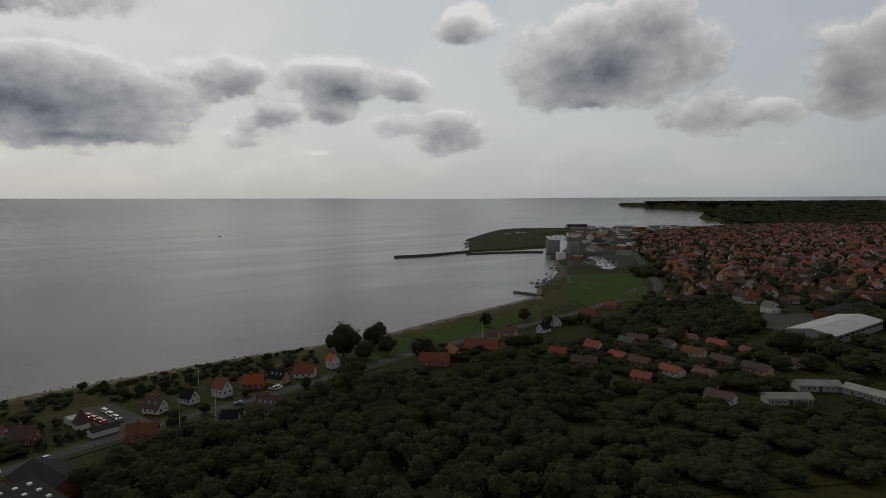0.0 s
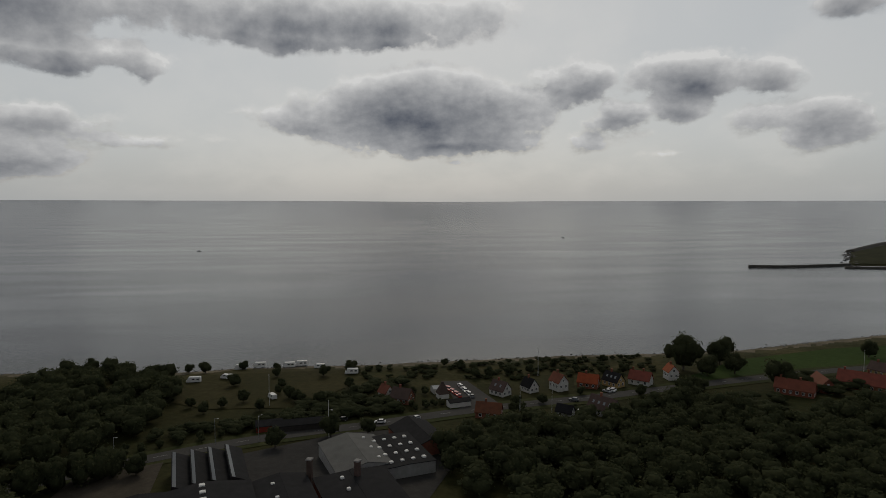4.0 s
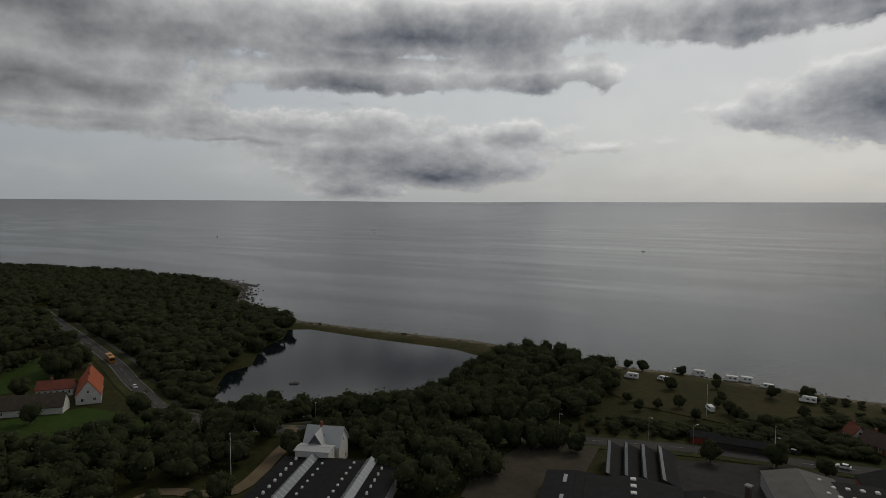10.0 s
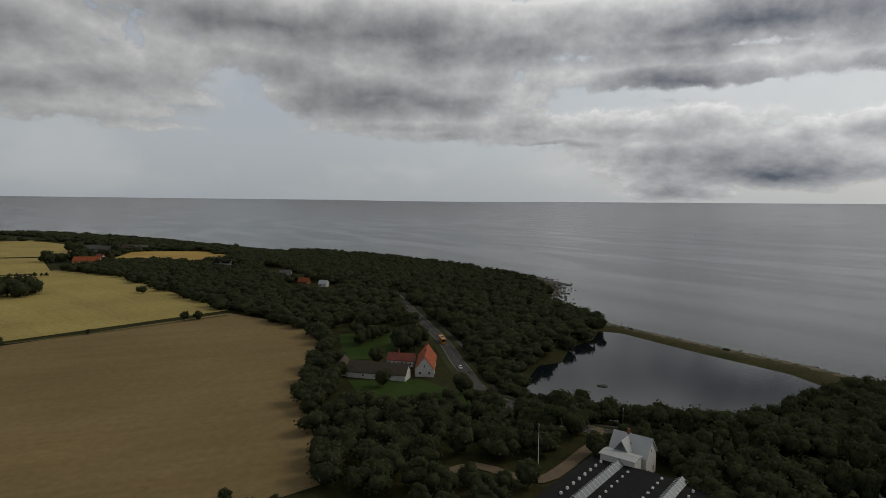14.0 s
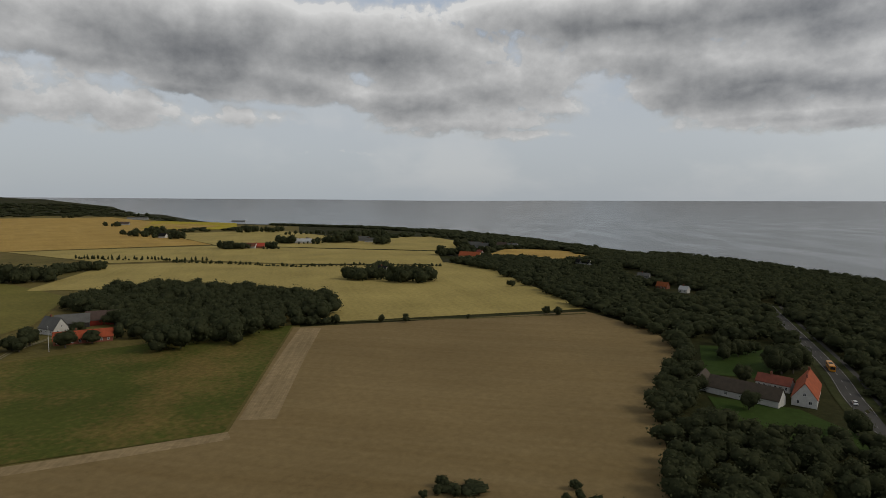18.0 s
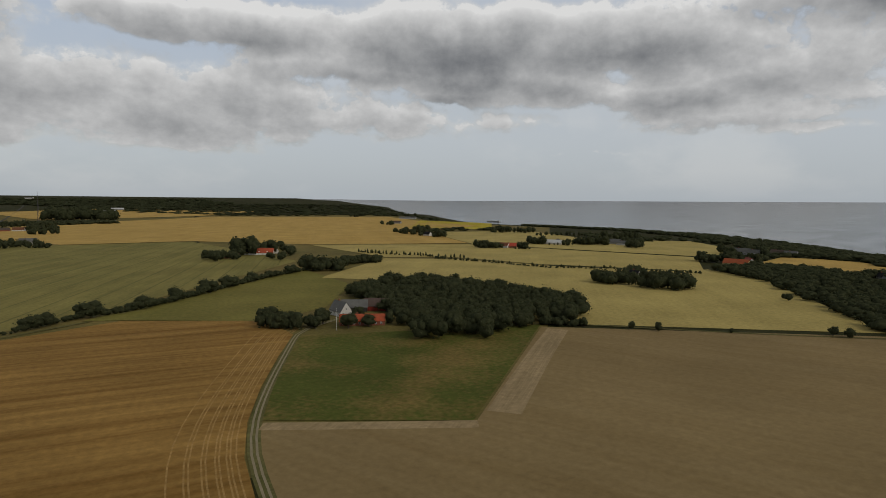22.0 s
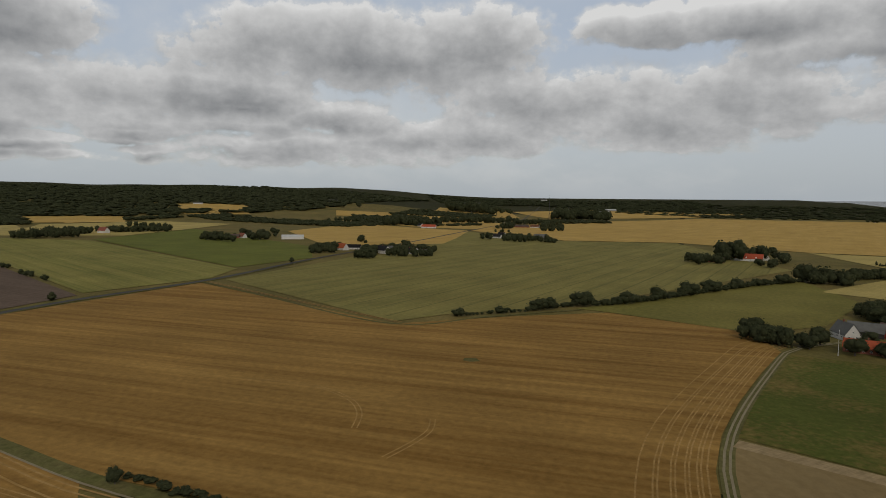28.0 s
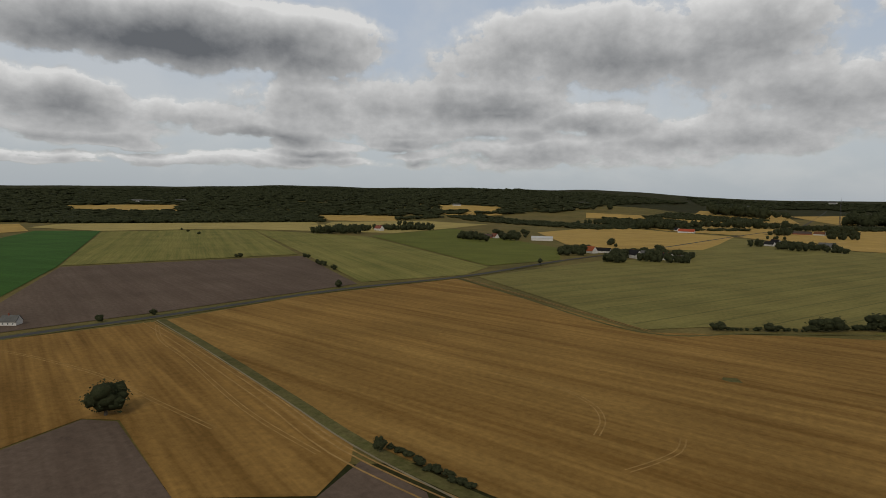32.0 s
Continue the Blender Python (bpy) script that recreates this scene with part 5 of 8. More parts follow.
def gable_roof(bm, length, width, wall, rise, over=0.35, thick=0.22):
    """Two roof slopes in one bent slab."""
    l, w = length / 2 + over, width / 2
    slope = rise / w
    low = wall - over * slope + 0.03
    line = [(-w - over, low), (0, wall + rise + 0.03), (w + over, low), (w + over, low + thick), (0.12, wall + rise + 0.03 + thick), (0, wall + rise + 0.12 + thick), (-0.12, wall + rise + 0.03 + thick), (-w - over, low + thick)]
    ends = [[bm.verts.new((s * l, py, pz)) for py, pz in line] for s in (-1, 1)]
    n = len(line)
    for k in range(n):
        bm.faces.new((ends[0][k], ends[0][(k + 1) % n], ends[1][(k + 1) % n], ends[1][k]))
    bm.faces.new(ends[0][::-1])
    bm.faces.new(ends[1])
    bmesh.ops.recalc_face_normals(bm, faces=bm.faces[:])


def house(x, y, turn, length, width, wall, rise, wall_mat, roof_mat, label, windows=3, chimney=1, rooflights=0, gable_windows=1, name="house", group="", door=True, dormers=0, parent=None):
    """A gabled house with its ridge along turn."""
    ob = stand(name, x, y, turn, label, name.replace("_", " "), group)
    bm = bmesh.new()
    gable_shell(bm, length, width, wall, rise)
    part("wall", bm, wall_mat, ob)
    bm = bmesh.new()
    gable_roof(bm, length, width, wall, rise)
    roof = part("roof", bm, roof_mat, ob)
    top = wall + rise
    for k in range(chimney):
        put("chimney", CHIMNEY_BRICK, roof, pose((k - (chimney - 1) / 2) * length * 0.5 + length * 0.12, 0, top + 0.2))
    rows = [wall * 0.55] if wall < 4.4 else [1.5, 4.2]
    for z in rows:
        for k in range(windows):
            px = (k - (windows - 1) / 2) * length / (windows + 0.3)
            if door and z == rows[0] and k == windows // 2:
                put("door", DOOR_LEAF, ob, pose(px, -width / 2, 0.05, 0, 0, 180))
            else:
                window(ob, px, -width / 2, z, 180)
            window(ob, px, width / 2, z, 0)
    if gable_windows:
        for s in (-1, 1):
            for q in (-0.24, 0.24):
                window(ob, s * length / 2, q * width, rows[0], -90 * s)
            window(ob, s * length / 2, 0, wall + rise * 0.25, -90 * s, 0.9)
    lean = math.degrees(math.atan2(rise, width / 2))
    for k in range(rooflights):
        px = (k - (rooflights - 1) / 2) * length / (rooflights + 0.6)
        for s in (-1, 1):
            put("rooflight", ROOFLIGHT, roof, pose(px, s * width * 0.27, wall + rise * 0.46 + 0.27, -s * lean, 0, 0))
    for k in range(dormers):
        px = (k - (dormers - 1) / 2) * length / (dormers + 0.4)
        for s in (-1, 1):
            bm = bmesh.new()
            block(bm, (px - 0.9, s * width * 0.18, wall + 0.2), (px + 0.9, s * width * 0.44, wall + 2.0))
            d = part("dormer", bm, WHITE_PAINT, roof, "white painted dormer")
            d.location = (0, 0, 0)
    return ob


def hall(x, y, turn, length, width, wall, rise, wall_mat, roof_mat, label, name="industrial_hall"):
    """A long low-pitched hall with bare walls."""
    ob = stand(name, x, y, turn, label, name.replace("_", " "))
    bm = bmesh.new()
    gable_shell(bm, length, width, wall, rise)
    part("wall", bm, wall_mat, ob)
    bm = bmesh.new()
    gable_roof(bm, length, width, wall, rise, 0.25, 0.2)
    part("roof", bm, roof_mat, ob)
    return ob


# vehicles, each kind built once
def lathe_wheel(bm):
    tube(bm, (0, -0.1, 0), (0, 0.1, 0), 0.32, 0.32, 12)


WHEEL = shared("wheel", lathe_wheel, RUBBER)
RIM = shared("rim", lambda bm: tube(bm, (0, -0.115, 0), (0, 0.115, 0), 0.19, 0.19, 10), METAL)


def profile(bm, outline, half, inset=0.0):
    """A body from a side outline, narrowed towards its top by inset."""
    zs = [p[1] for p in outline]
    lo, hi = min(zs), max(zs)
    rows = []
    for s in (-1, 1):
        rows.append([bm.verts.new((px, s * (half - inset * (pz - lo) / (hi - lo)), pz)) for px, pz in outline])
    n = len(outline)
    bm.faces.new(rows[0])
    bm.faces.new(rows[1][::-1])
    for k in range(n):
        bm.faces.new((rows[0][(k + 1) % n], rows[0][k], rows[1][k], rows[1][(k + 1) % n]))


CAR_BODY, CAR_MODELS = {}, {}


def add_wheels(ob, xs, half, size=1.0):
    for wx in xs:
        for s in (-1, 1):
            w = put("wheel", WHEEL, ob, pose(wx, s * half, 0.32 * size) @ Matrix.Diagonal((size, 1, size, 1)))
            put("rim", RIM, w, Matrix())


def car_model(k):
    ob = new("car")
    bm = bmesh.new()
    profile(bm, [(-2.1, 0.3), (2.1, 0.3), (2.15, 0.65), (1.9, 0.82), (0.95, 0.95), (-1.95, 1.0), (-2.15, 0.7)], 0.86, 0.08)
    bmesh.ops.bevel(bm, geom=bm.edges[:], offset=0.05, segments=1, affect="EDGES")
    part("body", bm, CAR_PAINT[k], ob)
    bm = bmesh.new()
    profile(bm, [(-1.75, 0.97), (1.0, 0.93), (0.3, 1.4), (-1.35, 1.42)], 0.77, 0.16)
    part("side_window", bm, PANE, ob)
    bm = bmesh.new()
    block(bm, (-1.3, -0.62, 1.4), (0.28, 0.62, 1.46))
    part("car_roof", bm, CAR_PAINT[k], ob)
    add_wheels(ob, (-1.3, 1.32), 0.78)
    words = ("white", "silver", "black", "red", "blue", "dark grey")
    return tagged(ob, "parked " + words[k] + " hatchback car on dark tarmac", "car")


def car(x, y, turn, k, group="", label=""):
    if k not in CAR_MODELS:
        CAR_MODELS[k] = car_model(k)
        CAR_MODELS[k].matrix_basis = pose(x, y, float(ground(x, y)) + 0.25, 0, 0, turn + 90)
        ob = CAR_MODELS[k]
    else:
        ob = copy_thing(CAR_MODELS[k], pose(x, y, float(ground(x, y)) + 0.25, 0, 0, turn + 90))
    return tagged(ob, label, "", group)


CAMPERS = {}


def camper(x, y, turn, long=6.4):
    """A motor caravan."""
    key = "van" if long < 6 else "camper"
    m = pose(x, y, float(ground(x, y)) + 0.12, 0, 0, turn + 90)
    if key in CAMPERS:
        return copy_thing(CAMPERS[key], m)
    ob = new("motorhome" if key == "camper" else "van")
    l = long / 2
    bm = bmesh.new()
    profile(bm, [(-l, 0.4), (l, 0.4), (l + 0.1, 1.1), (l - 0.9, 1.9), (l - 1.2, 2.75 if key == "camper" else 2.3), (-l, 2.75 if key == "camper" else 2.3)], 1.08, 0.08)
    bmesh.ops.bevel(bm, geom=bm.edges[:], offset=0.07, segments=1, affect="EDGES")
    part("body", bm, WHITE_PAINT, ob)
    bm = bmesh.new()
    block(bm, (l - 1.15, -0.95, 1.25), (l - 0.45, 0.95, 1.85))
    part("windscreen", bm, PANE, ob)
    for s in (-1, 1):
        for k in range(2):
            bm = bmesh.new()
            block(bm, (-l + 0.6 + k * 2.0, s * 1.0, 1.45), (-l + 1.7 + k * 2.0, s * 1.1, 2.0))
            part("side_window", bm, PANE, ob)
    add_wheels(ob, (-l + 1.2, l - 1.0), 0.95)
    ob.matrix_basis = m
    CAMPERS[key] = ob
    return tagged(ob, "white motor caravan parked on rough grass" if key == "camper" else "white delivery van parked on rough grass", "motorhome" if key == "camper" else "van", "campers on the shore meadow")


def bus(x, y, turn):
    ob = stand("bus", x, y, turn, "yellow orange country bus driving on the coast road", "bus", up=0.3)
    bm = bmesh.new()
    block(bm, (-6, -1.27, 0.35), (6, 1.27, 3.0))
    bmesh.ops.bevel(bm, geom=bm.edges[:], offset=0.14, segments=2, affect="EDGES")
    part("body", bm, BUS_PAINT, ob)
    for s in (-1, 1):
        for k in range(5):
            bm = bmesh.new()
            block(bm, (-5.4 + k * 2.15, s * 1.24, 1.45), (-3.5 + k * 2.15, s * 1.29, 2.4))
            part("side_window", bm, PANE, ob)
        bm = bmesh.new()
        block(bm, (s * 5.97, -1.05, 1.3), (s * 6.03, 1.05, 2.6))
        part("windscreen", bm, PANE, ob)
    bm = bmesh.new()
    block(bm, (-1.6, -0.8, 3.0), (1.6, 0.8, 3.22))
    part("roof_unit", bm, GREY_ROOF, ob)
    add_wheels(ob, (-3.4, 3.6), 1.15, 1.5)


POLE_MODEL = {}


def pole(x, y, tall, kind="flagpole"):
    """A white flagpole, a street lamp or a wooden line pole."""
    if kind in POLE_MODEL:
        m = pose(x, y, float(ground(x, y)), 0, 0, (x * 7 + y * 3) % 360) @ Matrix.Diagonal((1, 1, tall / POLE_MODEL[kind][1], 1))
        ob = copy_thing(POLE_MODEL[kind][0], pose(x, y, float(ground(x, y))))
        return ob
    ob = stand({"flagpole": "flagpole", "lamp": "street_lamp", "line": "line_pole"}[kind], x, y, 0, {"flagpole": "tall slender white painted flagpole on grass", "lamp": "slim grey street lamp beside the coast road", "line": "weathered wooden line pole among the houses"}[kind], {"flagpole": "flagpole", "lamp": "street lamp", "line": "pole"}[kind])
    bm = bmesh.new()
    if kind == "flagpole":
        tube(bm, (0, 0, -0.3), (0, 0, tall), 0.10, 0.05)
        part("pole", bm, WHITE_PAINT, ob)
        bm = bmesh.new()
        tube(bm, (0, 0, tall), (0, 0, tall + 0.25), 0.12, 0.12)
        part("ball", bm, WHITE_PAINT, ob)
        bm = bmesh.new()
        block(bm, (-0.35, -0.35, -0.2), (0.35, 0.35, 0.25))
        part("base", bm, CONCRETE, ob)
    elif kind == "lamp":
        tube(bm, (0, 0, -0.3), (0, 0, tall), 0.11, 0.06)
        part("pole", bm, METAL, ob)
        bm = bmesh.new()
        tube(bm, (0, 0, tall - 0.1), (1.4, 0, tall + 0.15), 0.05, 0.04)
        part("arm", bm, METAL, ob)
        bm = bmesh.new()
        block(bm, (1.2, -0.16, tall + 0.1), (1.95, 0.16, tall + 0.25))
        part("lamp_head", bm, METAL, ob)
    else:
        tube(bm, (0, 0, -0.3), (0, 0, tall), 0.15, 0.11)
        part("pole", bm, WOOD_POST, ob)
        bm = bmesh.new()
        block(bm, (-0.9, -0.06, tall - 0.8), (0.9, 0.06, tall - 0.65))
        part("crossarm", bm, WOOD_POST, ob)
    POLE_MODEL[kind] = (ob, tall)
    return ob


def rocks(name, line, n, spread, size, label):
    """A scatter of boulders along a line, as one mass."""
    verts, tris, base = [], [], 0
    p = [Vector(q) for q in line]
    total = sum((b - a).length for a, b in zip(p[:-1], p[1:]))
    for k in range(n):
        d = rng.random() * total
        for a, b in zip(p[:-1], p[1:]):
            if d <= (b - a).length:
                break
            d -= (b - a).length
        q = a.lerp(b, min(1, d / (b - a).length))
        x, y = q.x + rng.normal() * spread, q.y + rng.normal() * spread
        s = size * rng.uniform(0.35, 1.3)
        z = max(float(ground(x, y)), -0.2)
        verts.append(ICO_V * (1 + rng.uniform(-0.3, 0.3, (12, 1))) * (s, s * rng.uniform(0.6, 1.4), s * 0.6) + (x, y, z))
        tris.append(ICO_F + base)
        base += 12
    return tagged(new(name, mesh_of(name, np.concatenate(verts), np.concatenate(tris), [STONE])), label, "rocks", kind="stuff")


# houses along the coast road
house(-114, 232, 76, 7.5, 5.8, 2.5, 3.4, WHITE_WALL, BROWN_TILE, "white house with a steep brown tiled roof", rooflights=2, group='houses on the coast road')
house(-105, 243, 63, 6.1, 5.0, 2.7, 3.2, WHITE_WALL, DARK_ROOF, "white gabled house with a dark slate roof", group='houses on the coast road')
house(-95, 252, 59, 6.8, 5.4, 4.1, 3.2, WHITE_WALL, RED_TILE, "tall white gabled house with a red roof", group='houses on the coast road')
house(-85, 263, 96, 8.8, 5.8, 2.7, 3.2, BRICK_WALL, ORANGE_TILE, "brick house with a long orange tiled roof", group='houses on the coast road')
house(-76, 271, 68, 8.2, 5.8, 2.7, 3.4, YELLOW_WALL, DARK_ROOF, "ochre house with a black roof and rooflights", rooflights=3, group='houses on the coast road')
house(-66, 280, 85, 9.5, 5.8, 2.7, 3.3, WHITE_WALL, RED_TILE, "long low house with a red tiled roof", chimney=2, group='houses on the coast road')
house(-56, 297, 36, 6.1, 5.0, 4.0, 2.8, WHITE_WALL, ORANGE_TILE, "white gabled house with an orange red roof", group='houses on the coast road')
house(-67, 227, 74, 10.9, 6.8, 2.7, 4.1, GREY_WALL, BROWN_TILE, "large house with a dark brown roof and rooflights", rooflights=4, group='houses on the coast road')
house(-104, 202, 107, 9.5, 5.8, 2.5, 3.0, BRICK_WALL, RED_TILE, "low house with a dull red tiled roof", group='houses on the coast road')
house(-144, 201, 96, 8.2, 6.5, 2.5, 3.4, BRICK_WALL, BROWN_TILE, "red brick house with a hipped brown roof", group='houses on the coast road')
house(-154, 203, 72, 5.4, 4.7, 2.5, 2.8, WHITE_WALL, RED_TILE, "small white house with a red roof", group='houses on the coast road')
house(-79, 217, 90, 6.1, 4.3, 2.3, 2.2, GREY_WALL, DARK_ROOF, "low grey garage with a dark roof", chimney=0, windows=2, group='houses on the coast road')
# red brick buildings and houses by the shore lawn
house(-5, 297, 83, 15.0, 6.5, 2.9, 3.4, BRICK_WALL, RED_TILE, "long red brick building with a red tiled roof", windows=6, chimney=2, group='houses by the shore lawn')
house(5, 312, 19, 13.6, 6.5, 2.9, 3.4, BRICK_WALL, RED_TILE, "red brick wing with a red tiled roof", windows=5, chimney=0, group='houses by the shore lawn')
house(20, 323, 80, 17.7, 8.6, 3.1, 4.2, BRICK_WALL, RED_TILE, "broad red brick building with a red tiled roof", windows=6, chimney=2, group='houses by the shore lawn')
house(29, 356, 55, 8.2, 5.8, 2.7, 3.3, YELLOW_WALL, BROWN_TILE, "house with a tan gable and dark roof", group='houses by the shore lawn')
house(40, 366, 54, 8.2, 5.8, 2.7, 3.3, YELLOW_WALL, BROWN_TILE, "house with a tan gable and dark brown roof", group='houses by the shore lawn')
house(62, 374, 316, 8.2, 5.8, 2.7, 3.4, WHITE_WALL, DARK_ROOF, "white house with a dark roof", group='houses by the shore lawn')
house(73, 395, 19, 6.8, 5.8, 2.7, 3.4, WHITE_WALL, GREY_ROOF, "white house with a grey roof", group='houses by the shore lawn')
house(58, 303, 59, 8.8, 5.8, 2.7, 3.2, BRICK_WALL, RED_TILE, "brick bungalow with a red roof", group='houses by the shore lawn')
house(79, 316, 36, 8.8, 5.8, 2.7, 3.2, WHITE_WALL, RED_TILE, "white bungalow with a red roof", group='houses by the shore lawn')
house(67, 285, 67, 12.2, 6.5, 2.7, 2.4, BRICK_WALL, BROWN_TILE, "long brick bungalow with a dark roof", group='houses by the shore lawn')
house(128, 456, 44, 9.5, 6.5, 2.7, 3.6, BRICK_WALL, RED_TILE, "brick house with a red roof", group='houses by the shore lawn')
house(102, 425, 57, 12.2, 6.5, 2.7, 3.6, BRICK_WALL, RED_TILE, "long brick house with a red roof", group='houses by the shore lawn')
# low housing estate
house(127, 350, 40, 10.9, 6.5, 2.4, 2.0, YELLOW_WALL, BROWN_TILE, "yellow brick bungalow with a weathered brown roof", group='bungalows of the estate', chimney=1)
house(109, 335, 52, 10.9, 6.5, 2.4, 2.0, BRICK_WALL, BROWN_TILE, "red brick bungalow with a weathered brown roof", group='bungalows of the estate', chimney=1)
house(118, 319, 40, 10.2, 6.5, 2.4, 2.0, WHITE_WALL, BROWN_TILE, "white bungalow with a weathered brown roof", group='bungalows of the estate', chimney=1)
house(136, 332, 33, 10.2, 6.5, 2.4, 2.0, YELLOW_WALL, OLD_TILE, "yellow brick bungalow with a weathered red roof", group='bungalows of the estate', chimney=1)
house(144, 314, 35, 10.2, 6.5, 2.4, 2.0, BRICK_WALL, RED_TILE, "red brick bungalow with a red roof", group='bungalows of the estate', chimney=1)
house(125, 298, 42, 10.9, 6.5, 2.4, 2.0, WHITE_WALL, RED_TILE, "white bungalow with a red roof", group='bungalows of the estate', chimney=1)
house(151, 293, 28, 10.9, 6.5, 2.4, 2.0, YELLOW_WALL, OLD_TILE, "yellow brick bungalow with a weathered red roof", group='bungalows of the estate', chimney=1)
house(131, 279, 35, 11.6, 6.5, 2.4, 2.0, BRICK_WALL, BROWN_TILE, "red brick bungalow with a weathered brown roof", group='bungalows of the estate', chimney=1)
house(159, 275, 28, 10.9, 6.5, 2.4, 2.0, WHITE_WALL, BROWN_TILE, "white bungalow with a weathered brown roof", group='bungalows of the estate', chimney=1)
house(139, 264, 34, 11.6, 6.5, 2.4, 2.0, YELLOW_WALL, BROWN_TILE, "yellow brick bungalow with a weathered brown roof", group='bungalows of the estate', chimney=1)
house(93, 282, 42, 10.2, 6.5, 2.4, 2.0, BRICK_WALL, OLD_TILE, "red brick bungalow with a weathered red roof", group='bungalows of the estate', chimney=1)
house(101, 264, 29, 10.2, 6.5, 2.4, 2.0, WHITE_WALL, RED_TILE, "white bungalow with a red roof", group='bungalows of the estate', chimney=1)
house(113, 257, 31, 9.5, 6.5, 2.4, 2.0, YELLOW_WALL, OLD_TILE, "yellow brick bungalow with a weathered red roof", group='bungalows of the estate', chimney=1)
house(85, 255, 52, 8.2, 6.5, 2.4, 2.0, BRICK_WALL, RED_TILE, "red brick bungalow with a red roof", group='bungalows of the estate', chimney=1)
house(105, 225, 40, 10.2, 6.5, 2.4, 2.0, WHITE_WALL, BROWN_TILE, "white bungalow with a weathered brown roof", group='bungalows of the estate', chimney=1)
house(86, 295, 39, 8.8, 6.5, 2.4, 2.0, YELLOW_WALL, RED_TILE, "yellow brick bungalow with a red roof", group='bungalows of the estate', chimney=1)
house(101, 329, 43, 8.8, 6.5, 2.4, 2.0, BRICK_WALL, GREY_ROOF, "red brick bungalow with a grey roof", group='bungalows of the estate', chimney=1)
# long low school wings
house(129, 223, 268, 16.3, 6.5, 2.5, 1.4, GREY_WALL, CEMENT_ROOF, "long low wing with a pale grey roof", windows=7, chimney=0, gable_windows=0, group='school wings', name='school_wing')
house(150, 239, 266, 16.3, 6.5, 2.5, 1.4, GREY_WALL, CEMENT_ROOF, "long low wing with a pale grey roof", windows=7, chimney=0, gable_windows=0, group='school wings', name='school_wing')
house(164, 228, 26, 17.7, 6.5, 2.5, 1.4, GREY_WALL, CEMENT_ROOF, "long low wing with a pale grey roof", windows=7, chimney=0, gable_windows=0, group='school wings', name='school_wing')
house(169, 218, 24, 13.6, 6.5, 2.5, 1.4, GREY_WALL, CEMENT_ROOF, "long low wing with a pale grey roof", windows=7, chimney=0, gable_windows=0, group='school wings', name='school_wing')
house(226, 415, 11, 10.9, 7.2, 4.5, 3.0, WHITE_WALL, GREY_ROOF, "white two storey building with a grey roof", chimney=0)
house(231, 468, 34, 9.5, 6.5, 4.5, 3.4, WHITE_WALL, BROWN_TILE, "white town house with a brown roof")
# roadside farm and white house
house(-270, -62, 100, 26, 8.5, 3.6, 5.6, WHITE_WALL, ORANGE_TILE, "white farmhouse with a steep orange red roof", windows=6, chimney=2, group="roadside farm")
house(-275, -75, 179, 13, 6.5, 2.9, 2.6, WHITE_WALL, RED_TILE, "low white farm wing with a red roof", windows=6, chimney=1, gable_windows=0, group="roadside farm")
house(-251, -79, 178, 27, 8, 2.8, 3.8, WHITE_WALL, THATCH, "long white barn with a dark brown roof", windows=2, chimney=0, gable_windows=0, name="barn", group="roadside farm")
house(-254, -97, 100, 12, 7, 2.6, 3.6, WHITE_WALL, THATCH, "small white outhouse with a dark roof", windows=1, chimney=0, gable_windows=0, name="barn", group="roadside farm")
house(-173, 17, 153, 10, 5, 6.6, 0.3, WHITE_WALL, WHITE_ROOF, "white two storey house with a pale roof", windows=3, chimney=0)
pale_house = house(-180, 21, 153, 11, 8, 6.0, 4.4, WHITE_WALL, WHITE_ROOF, "white house with a steep pale sheet roof", windows=3, chimney=1, rooflights=1)
bm = bmesh.new()
gable_roof(bm, 7.5, 5.6, 6.0, 4.0, 0.15, 0.12)
bmesh.ops.rotate(bm, verts=bm.verts, matrix=Matrix.Rotation(radians(90), 3, "Z"))
bmesh.ops.translate(bm, verts=bm.verts, vec=(1.2, 2.2, 0))
part("cross_gable", bm, WHITE_ROOF, pale_house, "steep pale cross gable")
# lane farm with orange roofs
house(-94, -367, 254, 28, 8, 2.8, 3.6, BRICK_WALL, ORANGE_TILE, "long farm wing with a bright orange roof", windows=8, gable_windows=0, group='lane farm', chimney=1)
house(-88, -403, 200, 14, 9, 3.5, 6, WHITE_WALL, GREY_ROOF, "farmhouse with a white gable and grey roof", rooflights=0, group='lane farm', chimney=1)
house(-101, -416, 252, 18, 9, 3.2, 4.6, TIMBER_DARK, GREY_ROOF, "dark barn with a grey sheet roof", windows=0, gable_windows=0, door=False, name='barn', group='lane farm', chimney=0)
house(-118, -414, 250, 20, 9, 3.4, 4.8, TIMBER_RED, BROWN_TILE, "red boarded barn with a dark red roof", windows=0, gable_windows=0, door=False, name='barn', group='lane farm', chimney=0)
house(-125, -405, 249, 8, 7, 3.0, 1.0, TIMBER_DARK, GREY_ROOF, "small lean shed with a grey roof", windows=0, gable_windows=0, door=False, name='shed', group='lane farm', chimney=0)
# farms out in the fields
house(-80, -907, 255, 40, 10, 4, 6, WHITE_WALL, ORANGE_TILE, "large white farmhouse with an orange roof and dormers", windows=7, gable_windows=0, dormers=3, chimney=2)
house(-102, -942, 194, 26, 10, 4, 6, WHITE_WALL, GREY_ROOF, "white farm wing with a grey roof", windows=4, gable_windows=0)
house(682, -1597, 278, 42, 12, 4, 6, WHITE_WALL, ORANGE_TILE, "white farm with an orange tiled roof", windows=4, gable_windows=0)
